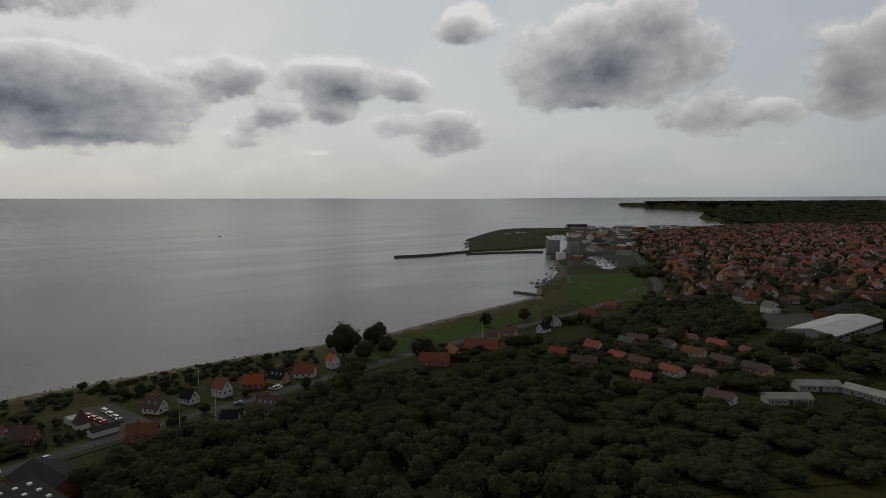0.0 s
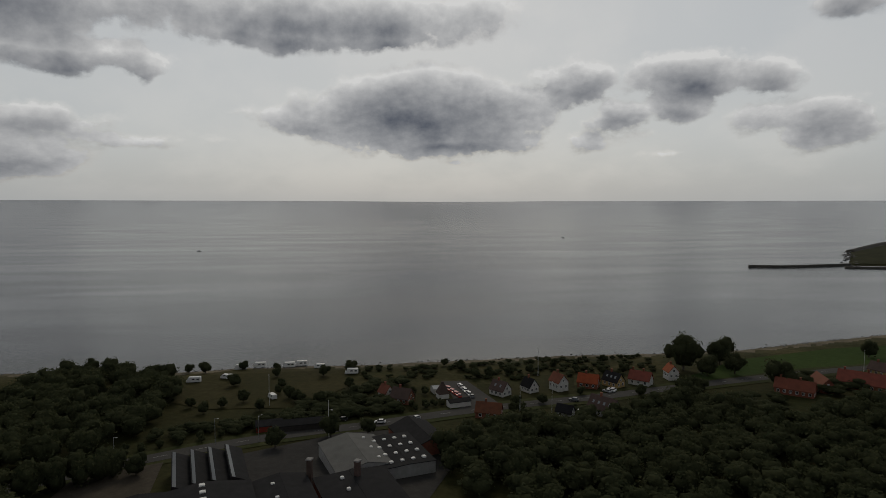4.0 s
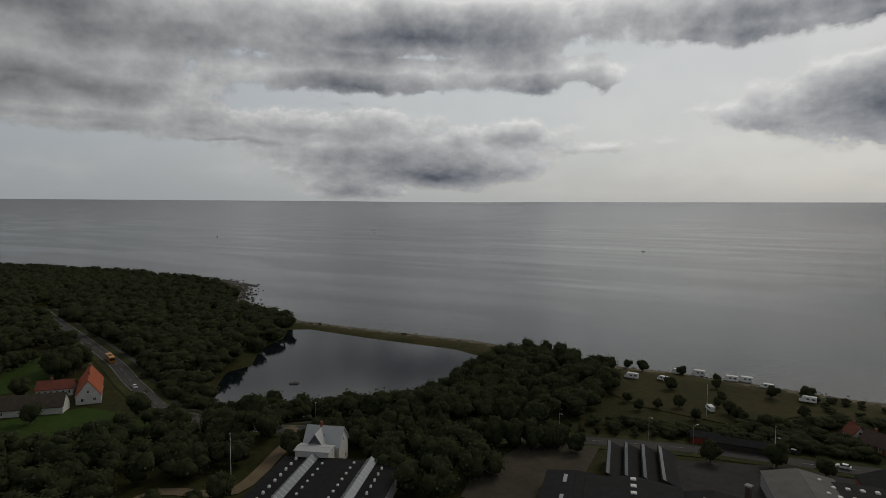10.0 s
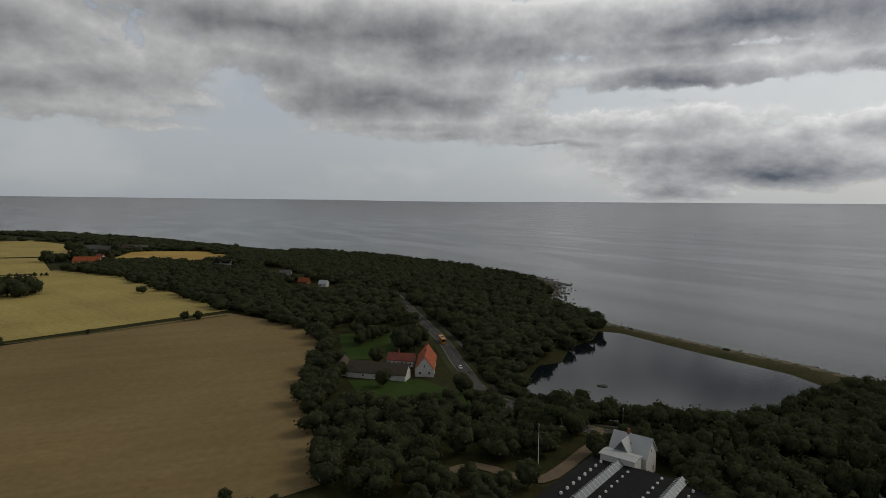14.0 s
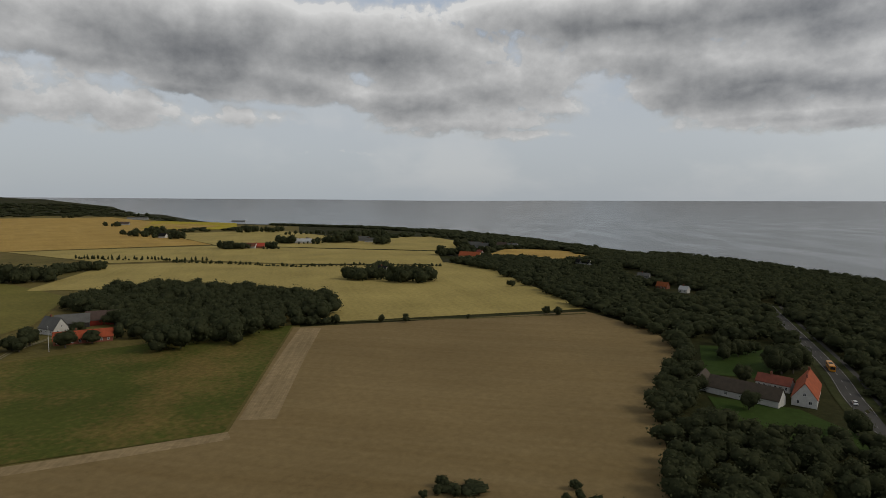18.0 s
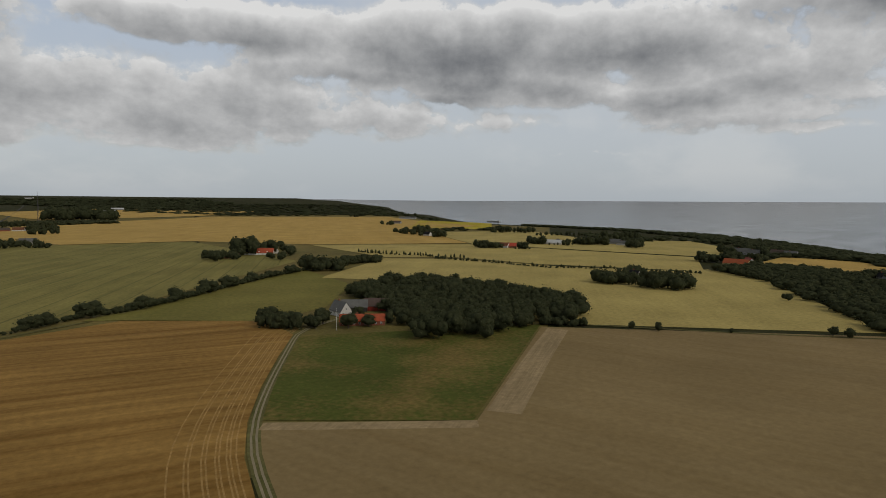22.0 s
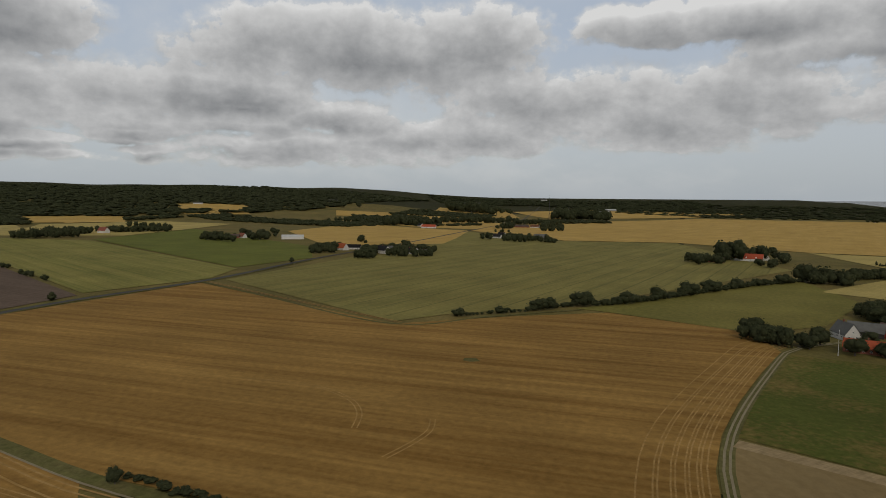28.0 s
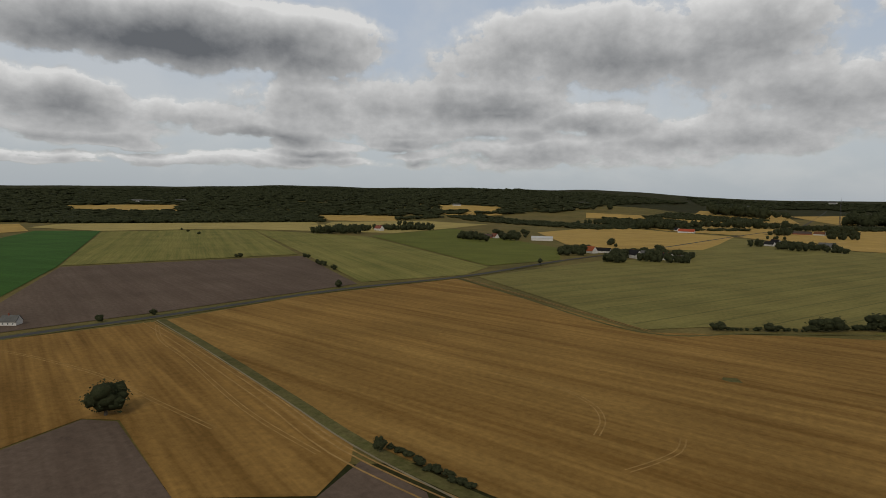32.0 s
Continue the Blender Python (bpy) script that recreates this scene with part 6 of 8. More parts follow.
house(739, -1668, 224, 26, 12, 4, 6, WHITE_WALL, DARK_ROOF, "white farm wing with a dark roof", windows=2, gable_windows=0)
house(407, -785, 242, 22, 11, 5, 6, WHITE_WALL, DARK_ROOF, "white manor house with a dark roof", windows=4, gable_windows=0)
house(408, -812, 287, 34, 10, 4, 3, WHITE_WALL, GREY_ROOF, "long white farm building with a grey roof", windows=5, gable_windows=0)
house(366, -790, 245, 16, 9, 4, 5, WHITE_WALL, DARK_ROOF, "small white house with a dark roof", windows=3, gable_windows=0)
house(347, -799, 264, 14, 9, 3, 4, WHITE_WALL, GREY_ROOF, "small white house beside the road", windows=2, gable_windows=0)
house(455, -1780, 274, 44, 12, 4, 5, BRICK_WALL, BROWN_TILE, "long brick barn with a dull red roof", windows=0, gable_windows=0, door=False, chimney=0, name='barn')
house(415, -1781, 263, 26, 12, 4, 6, WHITE_WALL, RED_TILE, "white farm with a bright red roof", windows=3, gable_windows=0)
house(365, -1223, 257, 18, 10, 4, 5, WHITE_WALL, DARK_ROOF, "white cottage with a dark roof", windows=3, gable_windows=0)
house(373, -1284, 246, 18, 12, 4, 6, GREY_WALL, DARK_ROOF, "grey house with a dark roof", windows=3, gable_windows=0)
house(276, -1239, 273, 26, 12, 5, 6, WHITE_WALL, GREY_ROOF, "pale house with a grey roof", windows=4, gable_windows=0)
house(830, -950, 296, 34, 12, 4, 4, BRICK_WALL, BROWN_TILE, "long dark brick barn among trees", windows=0, gable_windows=0)
house(813, -963, 250, 20, 10, 4, 6, WHITE_WALL, RED_TILE, "white farmhouse with a red roof", windows=3, gable_windows=0)
house(791, -991, 279, 24, 10, 4, 5, BRICK_WALL, BROWN_TILE, "brick farm wing with a brown roof", windows=2, gable_windows=0)
house(712, -989, 304, 42, 16, 5, 3.5, WHITE_WALL, WHITE_ROOF, "long white sheet metal barn", windows=0, gable_windows=0)
house(491, -809, 251, 18, 11, 3.5, 6.5, WHITE_WALL, ORANGE_TILE, "white house with a bright orange roof", windows=4, gable_windows=0)
house(483, -829, 290, 24, 10, 3, 4.5, WHITE_WALL, DARK_ROOF, "low white wing with a dark roof", windows=3, gable_windows=0)
house(409, -800, 267, 22, 11, 4.5, 5.5, WHITE_WALL, GREY_ROOF, "white house with a grey roof", windows=4, gable_windows=0)
house(364, -800, 234, 14, 9, 4, 5, WHITE_WALL, DARK_ROOF, "white gabled house among trees", windows=2, gable_windows=0)
house(1175, -947, 271, 22, 14, 6, 7, WHITE_WALL, RED_TILE, "tall white house among trees", windows=3, gable_windows=0)
house(2059, -2146, 304, 40, 14, 5, 5, WHITE_WALL, GREY_ROOF, "white farm below the wooded hill", windows=4, gable_windows=0)
house(1718, -2744, 292, 50, 14, 5, 5, WHITE_WALL, GREY_ROOF, "pale farm on the rise below woods", windows=4, gable_windows=0)
house(426, -68, 321, 9, 7, 2.6, 3, WHITE_WALL, GREY_ROOF, "small white house beside the country road", windows=3, gable_windows=0)
house(3089, -1010, 332, 50, 16, 6, 6, WHITE_WALL, GREY_ROOF, "distant white farm with grey roofs", windows=3, gable_windows=0)
house(3043, -1050, 331, 90, 18, 6, 5, GREY_WALL, GREY_ROOF, "distant long grey barn by the hills", windows=0, gable_windows=0)
house(3040, -1195, 328, 50, 16, 6, 6, WHITE_WALL, GREY_ROOF, "distant white farm by the woods", windows=3, gable_windows=0)
house(1341, -3730, 280, 80, 18, 6, 5, WHITE_WALL, GREY_ROOF, "distant white farm with a long roof", windows=3, gable_windows=0)
house(1308, -3906, 278, 60, 18, 6, 5, WHITE_WALL, GREY_ROOF, "distant white farm building", windows=3, gable_windows=0)
house(428, -3449, 267, 80, 18, 6, 4, WHITE_WALL, WHITE_ROOF, "distant white shed behind a wood", windows=0, gable_windows=0)
house(397, -3601, 266, 60, 18, 8, 5, GREY_WALL, WHITE_ROOF, "distant pale barn behind a wood", windows=0, gable_windows=0)
house(985, -4495, 252, 50, 16, 8, 6, WHITE_WALL, GREY_ROOF, "distant white church hall", windows=2, gable_windows=0)
house(-492, -937, 212, 22, 11, 4, 5, WHITE_WALL, RED_TILE, "white house with a red roof among bushes", windows=3, gable_windows=0)
house(-502, -930, 232, 22, 11, 4, 5, BRICK_WALL, ORANGE_TILE, "brick house with an orange roof", windows=3, gable_windows=0)
house(-626, -992, 223, 38, 11, 4, 5, WHITE_WALL, WHITE_ROOF, "bright white farm with a pale roof", windows=4, gable_windows=0)
house(-643, -997, 167, 16, 10, 4, 6, WHITE_WALL, GREY_ROOF, "white gabled farm wing", windows=2, gable_windows=0)
house(-751, -968, 217, 30, 12, 4, 6, GREY_WALL, GREY_ROOF, "grey stone farmhouse with a grey roof", windows=4, gable_windows=0)
house(-740, -928, 201, 20, 10, 4, 5, WHITE_WALL, GREY_ROOF, "white farm wing by the coast", windows=2, gable_windows=0)
house(-789, -703, 202, 26, 12, 4, 6, GREY_WALL, GREY_ROOF, "grey house near the coast woods", windows=3, gable_windows=0)
house(-792, -681, 201, 18, 10, 4, 5, WHITE_WALL, GREY_ROOF, "white house near the coast woods", windows=3, gable_windows=0)
house(-827, -669, 199, 18, 10, 4, 5, YELLOW_WALL, BROWN_TILE, "ochre house in the coast woods", windows=3, gable_windows=0)
house(-824, -643, 198, 18, 10, 4, 5, GREY_WALL, GREY_ROOF, "grey cottage in the coast woods", windows=3, gable_windows=0)
house(-629, -566, 202, 30, 11, 4, 5, YELLOW_WALL, ORANGE_TILE, "farm with orange roofs at the wood edge", windows=4, gable_windows=0)
house(-651, -567, 161, 14, 10, 4, 6, WHITE_WALL, RED_TILE, "white gable with a red roof", windows=2, gable_windows=0)
house(-1260, -2499, 223, 60, 16, 6, 5, WHITE_WALL, GREY_ROOF, "distant white coast farm", windows=2, gable_windows=0)
house(-422, -508, 190, 12, 8, 3, 5, WHITE_WALL, DARK_ROOF, "white cottage hidden in a copse", windows=2, gable_windows=0)
house(-674, -418, 152, 10.6, 5.9, 2.3, 3.6, WHITE_WALL, DARK_ROOF, "white gabled house above the woods", windows=3, gable_windows=0)
house(-670, -403, 161, 10.6, 5.9, 2.3, 3.6, WHITE_WALL, DARK_ROOF, "white house with a dark steep roof", windows=3, gable_windows=0)
house(-531, -241, 174, 10.6, 5.9, 2.3, 3.3, BRICK_WALL, ORANGE_TILE, "brick house with an orange roof in the woods", windows=3, gable_windows=0)
house(-589, -288, 191, 11.9, 5.3, 3.0, 2.6, GREY_WALL, GREY_ROOF, "grey house with a pale roof in the woods", windows=3, gable_windows=0)
house(-521, -217, 173, 7.9, 5.3, 3.0, 2.6, WHITE_WALL, WHITE_ROOF, "small white house in the woods", windows=2, gable_windows=0)
house(-686, -2172, 232, 40, 14, 5, 6, GREY_WALL, BROWN_TILE, "distant farm by a spinney", windows=2, gable_windows=0)
house(-906, -2686, 236, 80, 16, 6, 5, GREY_WALL, GREY_ROOF, "distant pale coast barn", windows=0, gable_windows=0)
house(-501, -1337, 200, 20, 10, 4, 6, WHITE_WALL, DARK_ROOF, "white house between shelter trees", windows=2, gable_windows=0)
house(-38, -865, 258, 24, 9, 3, 4, BRICK_WALL, BROWN_TILE, "low brown outbuilding by the farm garden", windows=0, gable_windows=0)
# shelter trees round the farms, field hedges and single trees
for px, py in [(-66, -1150), (-71, -1078), (-86, -1113), (-28, -874), (-43, -891), (-53, -890), (-88, -844), (-98, -815), (-130, -927), (-119, -954), (-18, -819), (-115, -1076), (-121, -1043), (-77, -1073), (-85, -1121), (-23, -868), (-51, -892), (-90, -836), (-102, -822), (-122, -924), (-126, -951), (-113, -1068), (-128, -1047)]:
    tree(px, py, 12.6 * rng.uniform(0.8, 1.2), 1.15, "tree", "tall garden tree beside the red roofed farm", "garden trees of the big farm")
for px, py in [(-39, -389), (-42, -380), (-47, -388), (-50, -377), (-54, -374), (-64, -364), (-71, -376), (-62, -369), (-83, -358), (-96, -359), (-95, -383)]:
    tree(px, py, 10.5 * rng.uniform(0.8, 1.2), 1.3, "tree", "dark round tree beside the lane farm", "trees of the lane farm")
grove([(-110, -684), (-115, -680), (-120, -676), (-126, -681), (-131, -677), (-137, -682), (-142, -679), (-147, -675), (-124, -672), (-119, -688), (-119, -672), (-143, -679), (-145, -668), (-152, -685)], 18.2, "tall dark hedgerow tree")
grove([(-170, -753), (-175, -749), (-180, -744), (-187, -750), (-192, -746), (-199, -751), (-203, -747), (-208, -742), (-215, -748), (-180, -744), (-179, -751), (-183, -744), (-199, -747), (-205, -740), (-211, -748), (-208, -746)], 11.2, "dark leafy hedgerow tree")
for px, py in [(-687, -2900), (-707, -2899), (-716, -2890)]:
    tree(px, py, 19.6 * rng.uniform(0.8, 1.2), 1.15, "tree", "dark tree alone in a field", "single trees")
grove([(-479, -1518), (-472, -1453), (-473, -1415), (-487, -1393), (-483, -1335), (-501, -1357), (-512, -1347), (-505, -1284), (-513, -1264), (-542, -1522), (-481, -1444), (-472, -1428), (-479, -1383), (-501, -1354), (-491, -1270), (-511, -1295), (-501, -1260), (-554, -1517)], 19.6, "shelter tree round a coast farm")
grove([(-610, -2093), (-615, -2045), (-635, -2048), (-945, -2957), (-1000, -3040), (-1019, -3008), (-1070, -3050), (-967, -2662), (-624, -2036), (-634, -2061), (-937, -2947), (-1012, -3042), (-1073, -3038), (-973, -2673)], 19.6, "shelter tree round a far farm")
for px, py in [(436, -782), (424, -775), (420, -781), (410, -798), (381, -780), (373, -781), (369, -803), (368, -816), (359, -815), (347, -813), (417, -769), (421, -790), (416, -795), (381, -801), (373, -808), (357, -809), (366, -808), (339, -810)]:
    tree(px, py, 14.0 * rng.uniform(0.8, 1.2), 1.15, "tree", "dark garden tree beside the white manor", "manor garden trees")
grove([(497, -1663), (479, -1660), (462, -1661), (477, -1740), (404, -1795), (390, -1774), (377, -1756), (373, -1785), (359, -1764), (357, -1797), (343, -1775), (330, -1757), (469, -1651), (463, -1674), (485, -1729), (391, -1797), (373, -1743), (367, -1797), (372, -1759), (345, -1792), (334, -1744)], 21.0, "dark shelter tree near red roofed barns")
grove([(379, -1164), (372, -1179), (334, -1165), (318, -1140), (300, -1118), (289, -1118), (285, -1139), (281, -1161), (243, -1138), (235, -1138), (365, -1172), (335, -1175), (324, -1132), (290, -1120), (282, -1129), (276, -1170), (252, -1135), (226, -1134)], 15.4, "dark garden tree near a pale house")
for px, py in [(855, -909), (824, -889), (833, -913), (786, -875), (757, -856), (776, -941), (755, -930), (740, -926), (752, -961), (855, -1114), (832, -1096), (859, -1034), (816, -882), (834, -924), (793, -866), (746, -858), (752, -920), (735, -936), (798, -1002), (845, -1110), (862, -1024)]:
    tree(px, py, 16.8 * rng.uniform(0.8, 1.2), 1.15, "tree", "dark shelter tree beside the white barn", "shelter trees of the barn farm")
for px, py in [(504, -748), (509, -772), (503, -779), (502, -791), (502, -804), (505, -823), (555, -983), (412, -733), (415, -756), (400, -745), (418, -797), (388, -793), (379, -792), (407, -877), (371, -827), (356, -814), (415, -826), (502, -766), (504, -788), (507, -784), (504, -824), (553, -974), (408, -741), (423, -753), (419, -794), (413, -827), (375, -807), (416, -879), (366, -820), (414, -803)]:
    tree(px, py, 14.0 * rng.uniform(0.8, 1.2), 1.15, "tree", "dark garden tree by the crossroads houses", "garden trees of the crossroads")
grove([(1236, -858), (1218, -854), (1204, -853), (1216, -871), (1199, -868), (1211, -885), (1197, -884), (1180, -881), (1191, -899), (1177, -897), (1185, -913), (1171, -911), (1210, -997), (1193, -993), (1176, -989), (1189, -1010), (1171, -1006), (1184, -1027), (1167, -1023), (1153, -1021), (1163, -1040), (1148, -1038), (1158, -1058), (1143, -1055), (1126, -1050), (1138, -1073), (1121, -1068), (1133, -1090), (1209, -846), (1205, -865), (1223, -862), (1187, -870), (1194, -873), (1175, -891), (1202, -895), (1166, -893), (1174, -900), (1200, -1003), (1204, -996), (1169, -979), (1180, -998), (1172, -1027), (1175, -1031), (1152, -1009), (1160, -1036), (1148, -1051), (1146, -1066), (1132, -1040), (1132, -1073), (1128, -1079)], 18.2, "dark tree in a shelter belt")
for px, py in [(680, -425), (671, -424), (603, -394), (588, -389), (581, -389), (540, -374), (432, -303), (733, -357), (732, -362), (1335, -539), (1437, -566), (1231, -520), (401, -108), (403, -140)]:
    tree(px, py, 6.5 * rng.uniform(0.8, 1.2), 1.0, "bush", "small dark bush on a field edge", "field edge bushes")
for px, py in [(444, -613)]:
    tree(px, py, 6.5 * rng.uniform(0.8, 1.2), 1.0, "bush", "small dark bush beside the road", "field edge bushes")
for px, py in [(1503, -2485), (1483, -2594), (1470, -2582)]:
    tree(px, py, 28.0 * rng.uniform(0.8, 1.2), 1.15, "tree", "round tree alone in a far field", "single trees far")
grove([(-451, -961), (-453, -953), (-456, -944), (-460, -940), (-464, -931), (-469, -922), (-509, -906), (-511, -891), (-460, -947), (-455, -953), (-455, -933), (-473, -933), (-511, -897), (-515, -899)], 14.0, "dark bush row beside red roofed houses")
grove([(-597, -1025), (-595, -1010), (-599, -998), (-610, -999), (-630, -960), (-633, -949), (-604, -1002), (-598, -1010), (-603, -990), (-642, -962)], 18.2, "dark shelter tree beside the white farm")
grove([(-672, -982), (-673, -970), (-675, -959), (-689, -965), (-691, -953), (-705, -959), (-706, -948), (-707, -936), (-758, -987), (-751, -935), (-713, -875), (-714, -865), (-728, -870), (-682, -962), (-674, -971), (-682, -956), (-703, -955), (-709, -937), (-712, -946), (-711, -937), (-723, -882), (-711, -854), (-738, -876)], 18.2, "dark shelter tree beside the stone farm")
grove([(-774, -729), (-772, -716), (-771, -704), (-803, -707), (-809, -685), (-794, -661), (-834, -681), (-632, -628), (-636, -619), (-640, -611), (-652, -611), (-655, -602), (-668, -602), (-671, -594), (-674, -586), (-687, -585), (-780, -709), (-770, -715), (-805, -705), (-798, -668), (-845, -677), (-637, -638), (-626, -615), (-650, -607), (-652, -592), (-677, -607), (-660, -596), (-680, -577)], 16.8, "dark shelter tree near coast houses")
grove([(-359, -489), (-361, -484), (-363, -480), (-369, -480), (-371, -475), (-377, -476), (-379, -471), (-429, -523), (-434, -523), (-380, -446), (-382, -442), (-384, -438), (-390, -438), (-392, -433), (-398, -433), (-399, -429), (-401, -424), (-407, -424), (-409, -420), (-373, -503), (-378, -497), (-382, -491), (-390, -489), (-430, -526), (-432, -517), (-407, -475), (-411, -468), (-420, -467), (-424, -461), (-432, -459), (-436, -453), (-368, -477), (-362, -490), (-363, -472), (-381, -477), (-382, -461), (-425, -522), (-378, -463), (-389, -442), (-381, -429), (-399, -443), (-382, -435), (-404, -425), (-393, -418), (-417, -424), (-402, -427), (-373, -493), (-372, -490), (-428, -520), (-392, -492), (-437, -520), (-436, -513), (-424, -458), (-427, -470), (-423, -454)], 15.4, "dark tree of a field copse")
# groups of trees round the far farms
grove([(-200, -327, 7), (-202, -326, 7), (-202, -324, 7), (-206, -324, 6), (-207, -321, 7), (-208, -319, 6), (-212, -321, 7), (-213, -320, 6), (-215, -316, 6), (-217, -315, 6), (-221, -316, 6), (-222, -314, 7)], 0, "dark bushes at the end of the copse")
grove([(-34, -377, 12), (-39, -374, 11), (-41, -370, 10), (-44, -369, 12), (-47, -369, 11), (-51, -367, 11), (-54, -364, 12), (-110, -361, 11), (-116, -357, 11), (-120, -353, 13)], 0, "large dark bush beside the lane farm")
grove([(-49, 282, 7), (-45, 282, 8), (-43, 283, 7), (-41, 283, 8), (37, 334, 9), (40, 332, 9), (41, 333, 8), (45, 333, 9), (47, 333, 8), (48, 332, 7), (52, 335, 7), (53, 335, 8), (67, 396, 8), (71, 397, 8), (73, 399, 7), (77, 399, 7), (81, 399, 8), (84, 396, 8), (87, 399, 7), (91, 399, 9), (95, 397, 8), (75, 331, 6), (77, 330, 6), (81, 332, 6), (83, 330, 5), (85, 331, 7), (88, 331, 6), (91, 331, 6), (162, 431, 7), (167, 431, 8), (170, 432, 8), (174, 428, 8), (178, 431, 8), (183, 431, 9), (186, 431, 9), (191, 429, 9), (196, 431, 9), (200, 430, 8), (203, 432, 9), (207, 431, 9), (170, 304, 13), (173, 305, 12), (176, 306, 13), (177, 304, 11), (180, 305, 11), (183, 305, 11)], 0, "dark garden trees among houses")
grove([(-48, -909, 32), (-55, -909, 29), (-58, -911, 31), (-65, -912, 34), (-71, -902, 35), (-5, -855, 16), (-12, -855, 15), (-16, -854, 15), (-22, -843, 16), (-28, -850, 16), (-34, -851, 14), (-40, -844, 16), (-45, -838, 12), (-82, -950, 20), (-86, -938, 21), (-90, -938, 21), (-95, -946, 22), (-100, -943, 24), (-103, -931, 23), (-123, -895, 17), (-122, -884, 18)], 0, "dark shelter tree round the big farm")
grove([(546, -2692, 47), (552, -2778, 49), (528, -2702, 49), (529, -2745, 64), (517, -2723, 48), (496, -2684, 62), (489, -2703, 65), (473, -2649, 56), (468, -2661, 53), (453, -2652, 46), (445, -2668, 63), (436, -2673, 54), (434, -2704, 57), (423, -2699, 63), (409, -2673, 59), (399, -2654, 63), (391, -2682, 46), (382, -2683, 46), (372, -2686, 47), (359, -2663, 58), (354, -2691, 59), (336, -2610, 56), (323, -2628, 53), (317, -2635, 51), (309, -2638, 55), (299, -2637, 58)], 0, "tall dark plantation tree beside the field")
grove([(555, -2075, 25), (536, -2047, 25), (525, -2041, 23), (509, -2032, 22), (513, -2081, 23), (488, -2030, 22), (490, -2078, 23), (469, -2022, 23), (469, -2068, 26), (450, -2027, 25), (444, -2061, 22), (429, -2022, 25), (418, -2023, 22), (407, -2024, 26), (392, -1994, 26), (389, -2058, 22), (532, -1819, 13), (522, -1811, 15), (505, -1780, 13), (494, -1766, 14), (494, -1803, 12)], 0, "dark tree behind the red roofed barns")
grove([(337, -1215, 17), (332, -1219, 15), (328, -1214, 13), (321, -1210, 15), (316, -1215, 15), (306, -1197, 16), (302, -1208, 14), (296, -1201, 16), (291, -1205, 17), (283, -1204, 12), (278, -1203, 12), (269, -1188, 14), (254, -1188, 17), (248, -1177, 13)], 0, "dark garden tree beside pale houses")
grove([(1157, -2993, 75), (1140, -2991, 65), (1144, -3022, 62), (1144, -3058, 63), (1121, -3017, 57), (1126, -3071, 63), (1088, -2989, 62), (1104, -3074, 63), (1081, -3046, 64), (1065, -3025, 69), (1062, -3051, 64), (1042, -3024, 69), (1025, -3004, 63), (1032, -3076, 63), (1011, -3050, 60), (969, -2950, 69), (992, -3059, 71), (971, -3032, 66), (956, -3008, 53), (951, -3032, 54), (908, -2930, 70), (892, -2916, 69), (980, -3248, 36), (963, -3261, 35), (904, -3104, 36), (923, -3212, 29), (916, -3246, 29), (887, -3179, 37), (855, -3112, 30)], 0, "dark wood beside far fields")
grove([(-478, -1523, 14), (-482, -1513, 12), (-492, -1513, 12), (-509, -1540, 13), (-509, -1513, 15), (-513, -1505, 12), (-521, -1513, 13), (-498, -1421, 24), (-506, -1410, 29), (-518, -1426, 25), (-531, -1433, 26), (-536, -1427, 29), (-514, -1349, 17), (-515, -1329, 13), (-530, -1343, 17), (-533, -1325, 13), (-537, -1322, 15)], 0, "dark shelter tree round a coast farm")
grove([(-451, -950, 11), (-451, -938, 11), (-455, -932, 10), (-462, -934, 11), (-471, -940, 10), (-473, -934, 11), (-480, -936, 13), (-486, -933, 10), (-492, -934, 10), (-502, -936, 10), (-496, -901, 6), (-501, -898, 5), (-511, -905, 5), (-520, -906, 6), (-517, -890, 5)], 0, "dark bush row beside red roofed houses")
grove([(-594, -1013, 14), (-594, -1000, 13), (-601, -998, 14), (-606, -995, 15), (-613, -999, 14), (-608, -973, 6), (-614, -966, 5), (-626, -972, 6), (-638, -970, 6), (-641, -960, 7), (-651, -961, 5), (-669, -984, 11), (-676, -987, 13), (-687, -991, 11), (-682, -974, 10), (-700, -985, 11), (-699, -978, 13), (-713, -982, 13), (-711, -974, 11)], 0, "dark shelter tree beside the white farm")
grove([(-719, -1432, 18), (-731, -1439, 17), (-747, -1440, 24), (-746, -1424, 21), (-767, -1439, 22), (-772, -1432, 20), (-780, -1423, 17), (-789, -1418, 20), (-792, -1407, 18), (-792, -1388, 20), (-811, -1401, 21), (-833, -1417, 18), (-763, -1278, 11), (-764, -1262, 11), (-792, -1283, 12), (-801, -1271, 11), (-811, -1264, 14), (-825, -1266, 12), (-842, -1269, 14), (-847, -1261, 13), (-841, -1235, 11), (-856, -1235, 13), (-880, -1243, 12), (-886, -1233, 13)], 0, "dark copse near the coast")
grove([(-807, -1095, 20), (-823, -1101, 22), (-826, -1094, 24), (-825, -1078, 21), (-841, -1078, 23), (-848, -1078, 21), (-858, -1074, 20), (-866, -1072, 23), (-873, -1066, 23), (-899, -1080, 20)], 0, "dark trees near the stone farm")
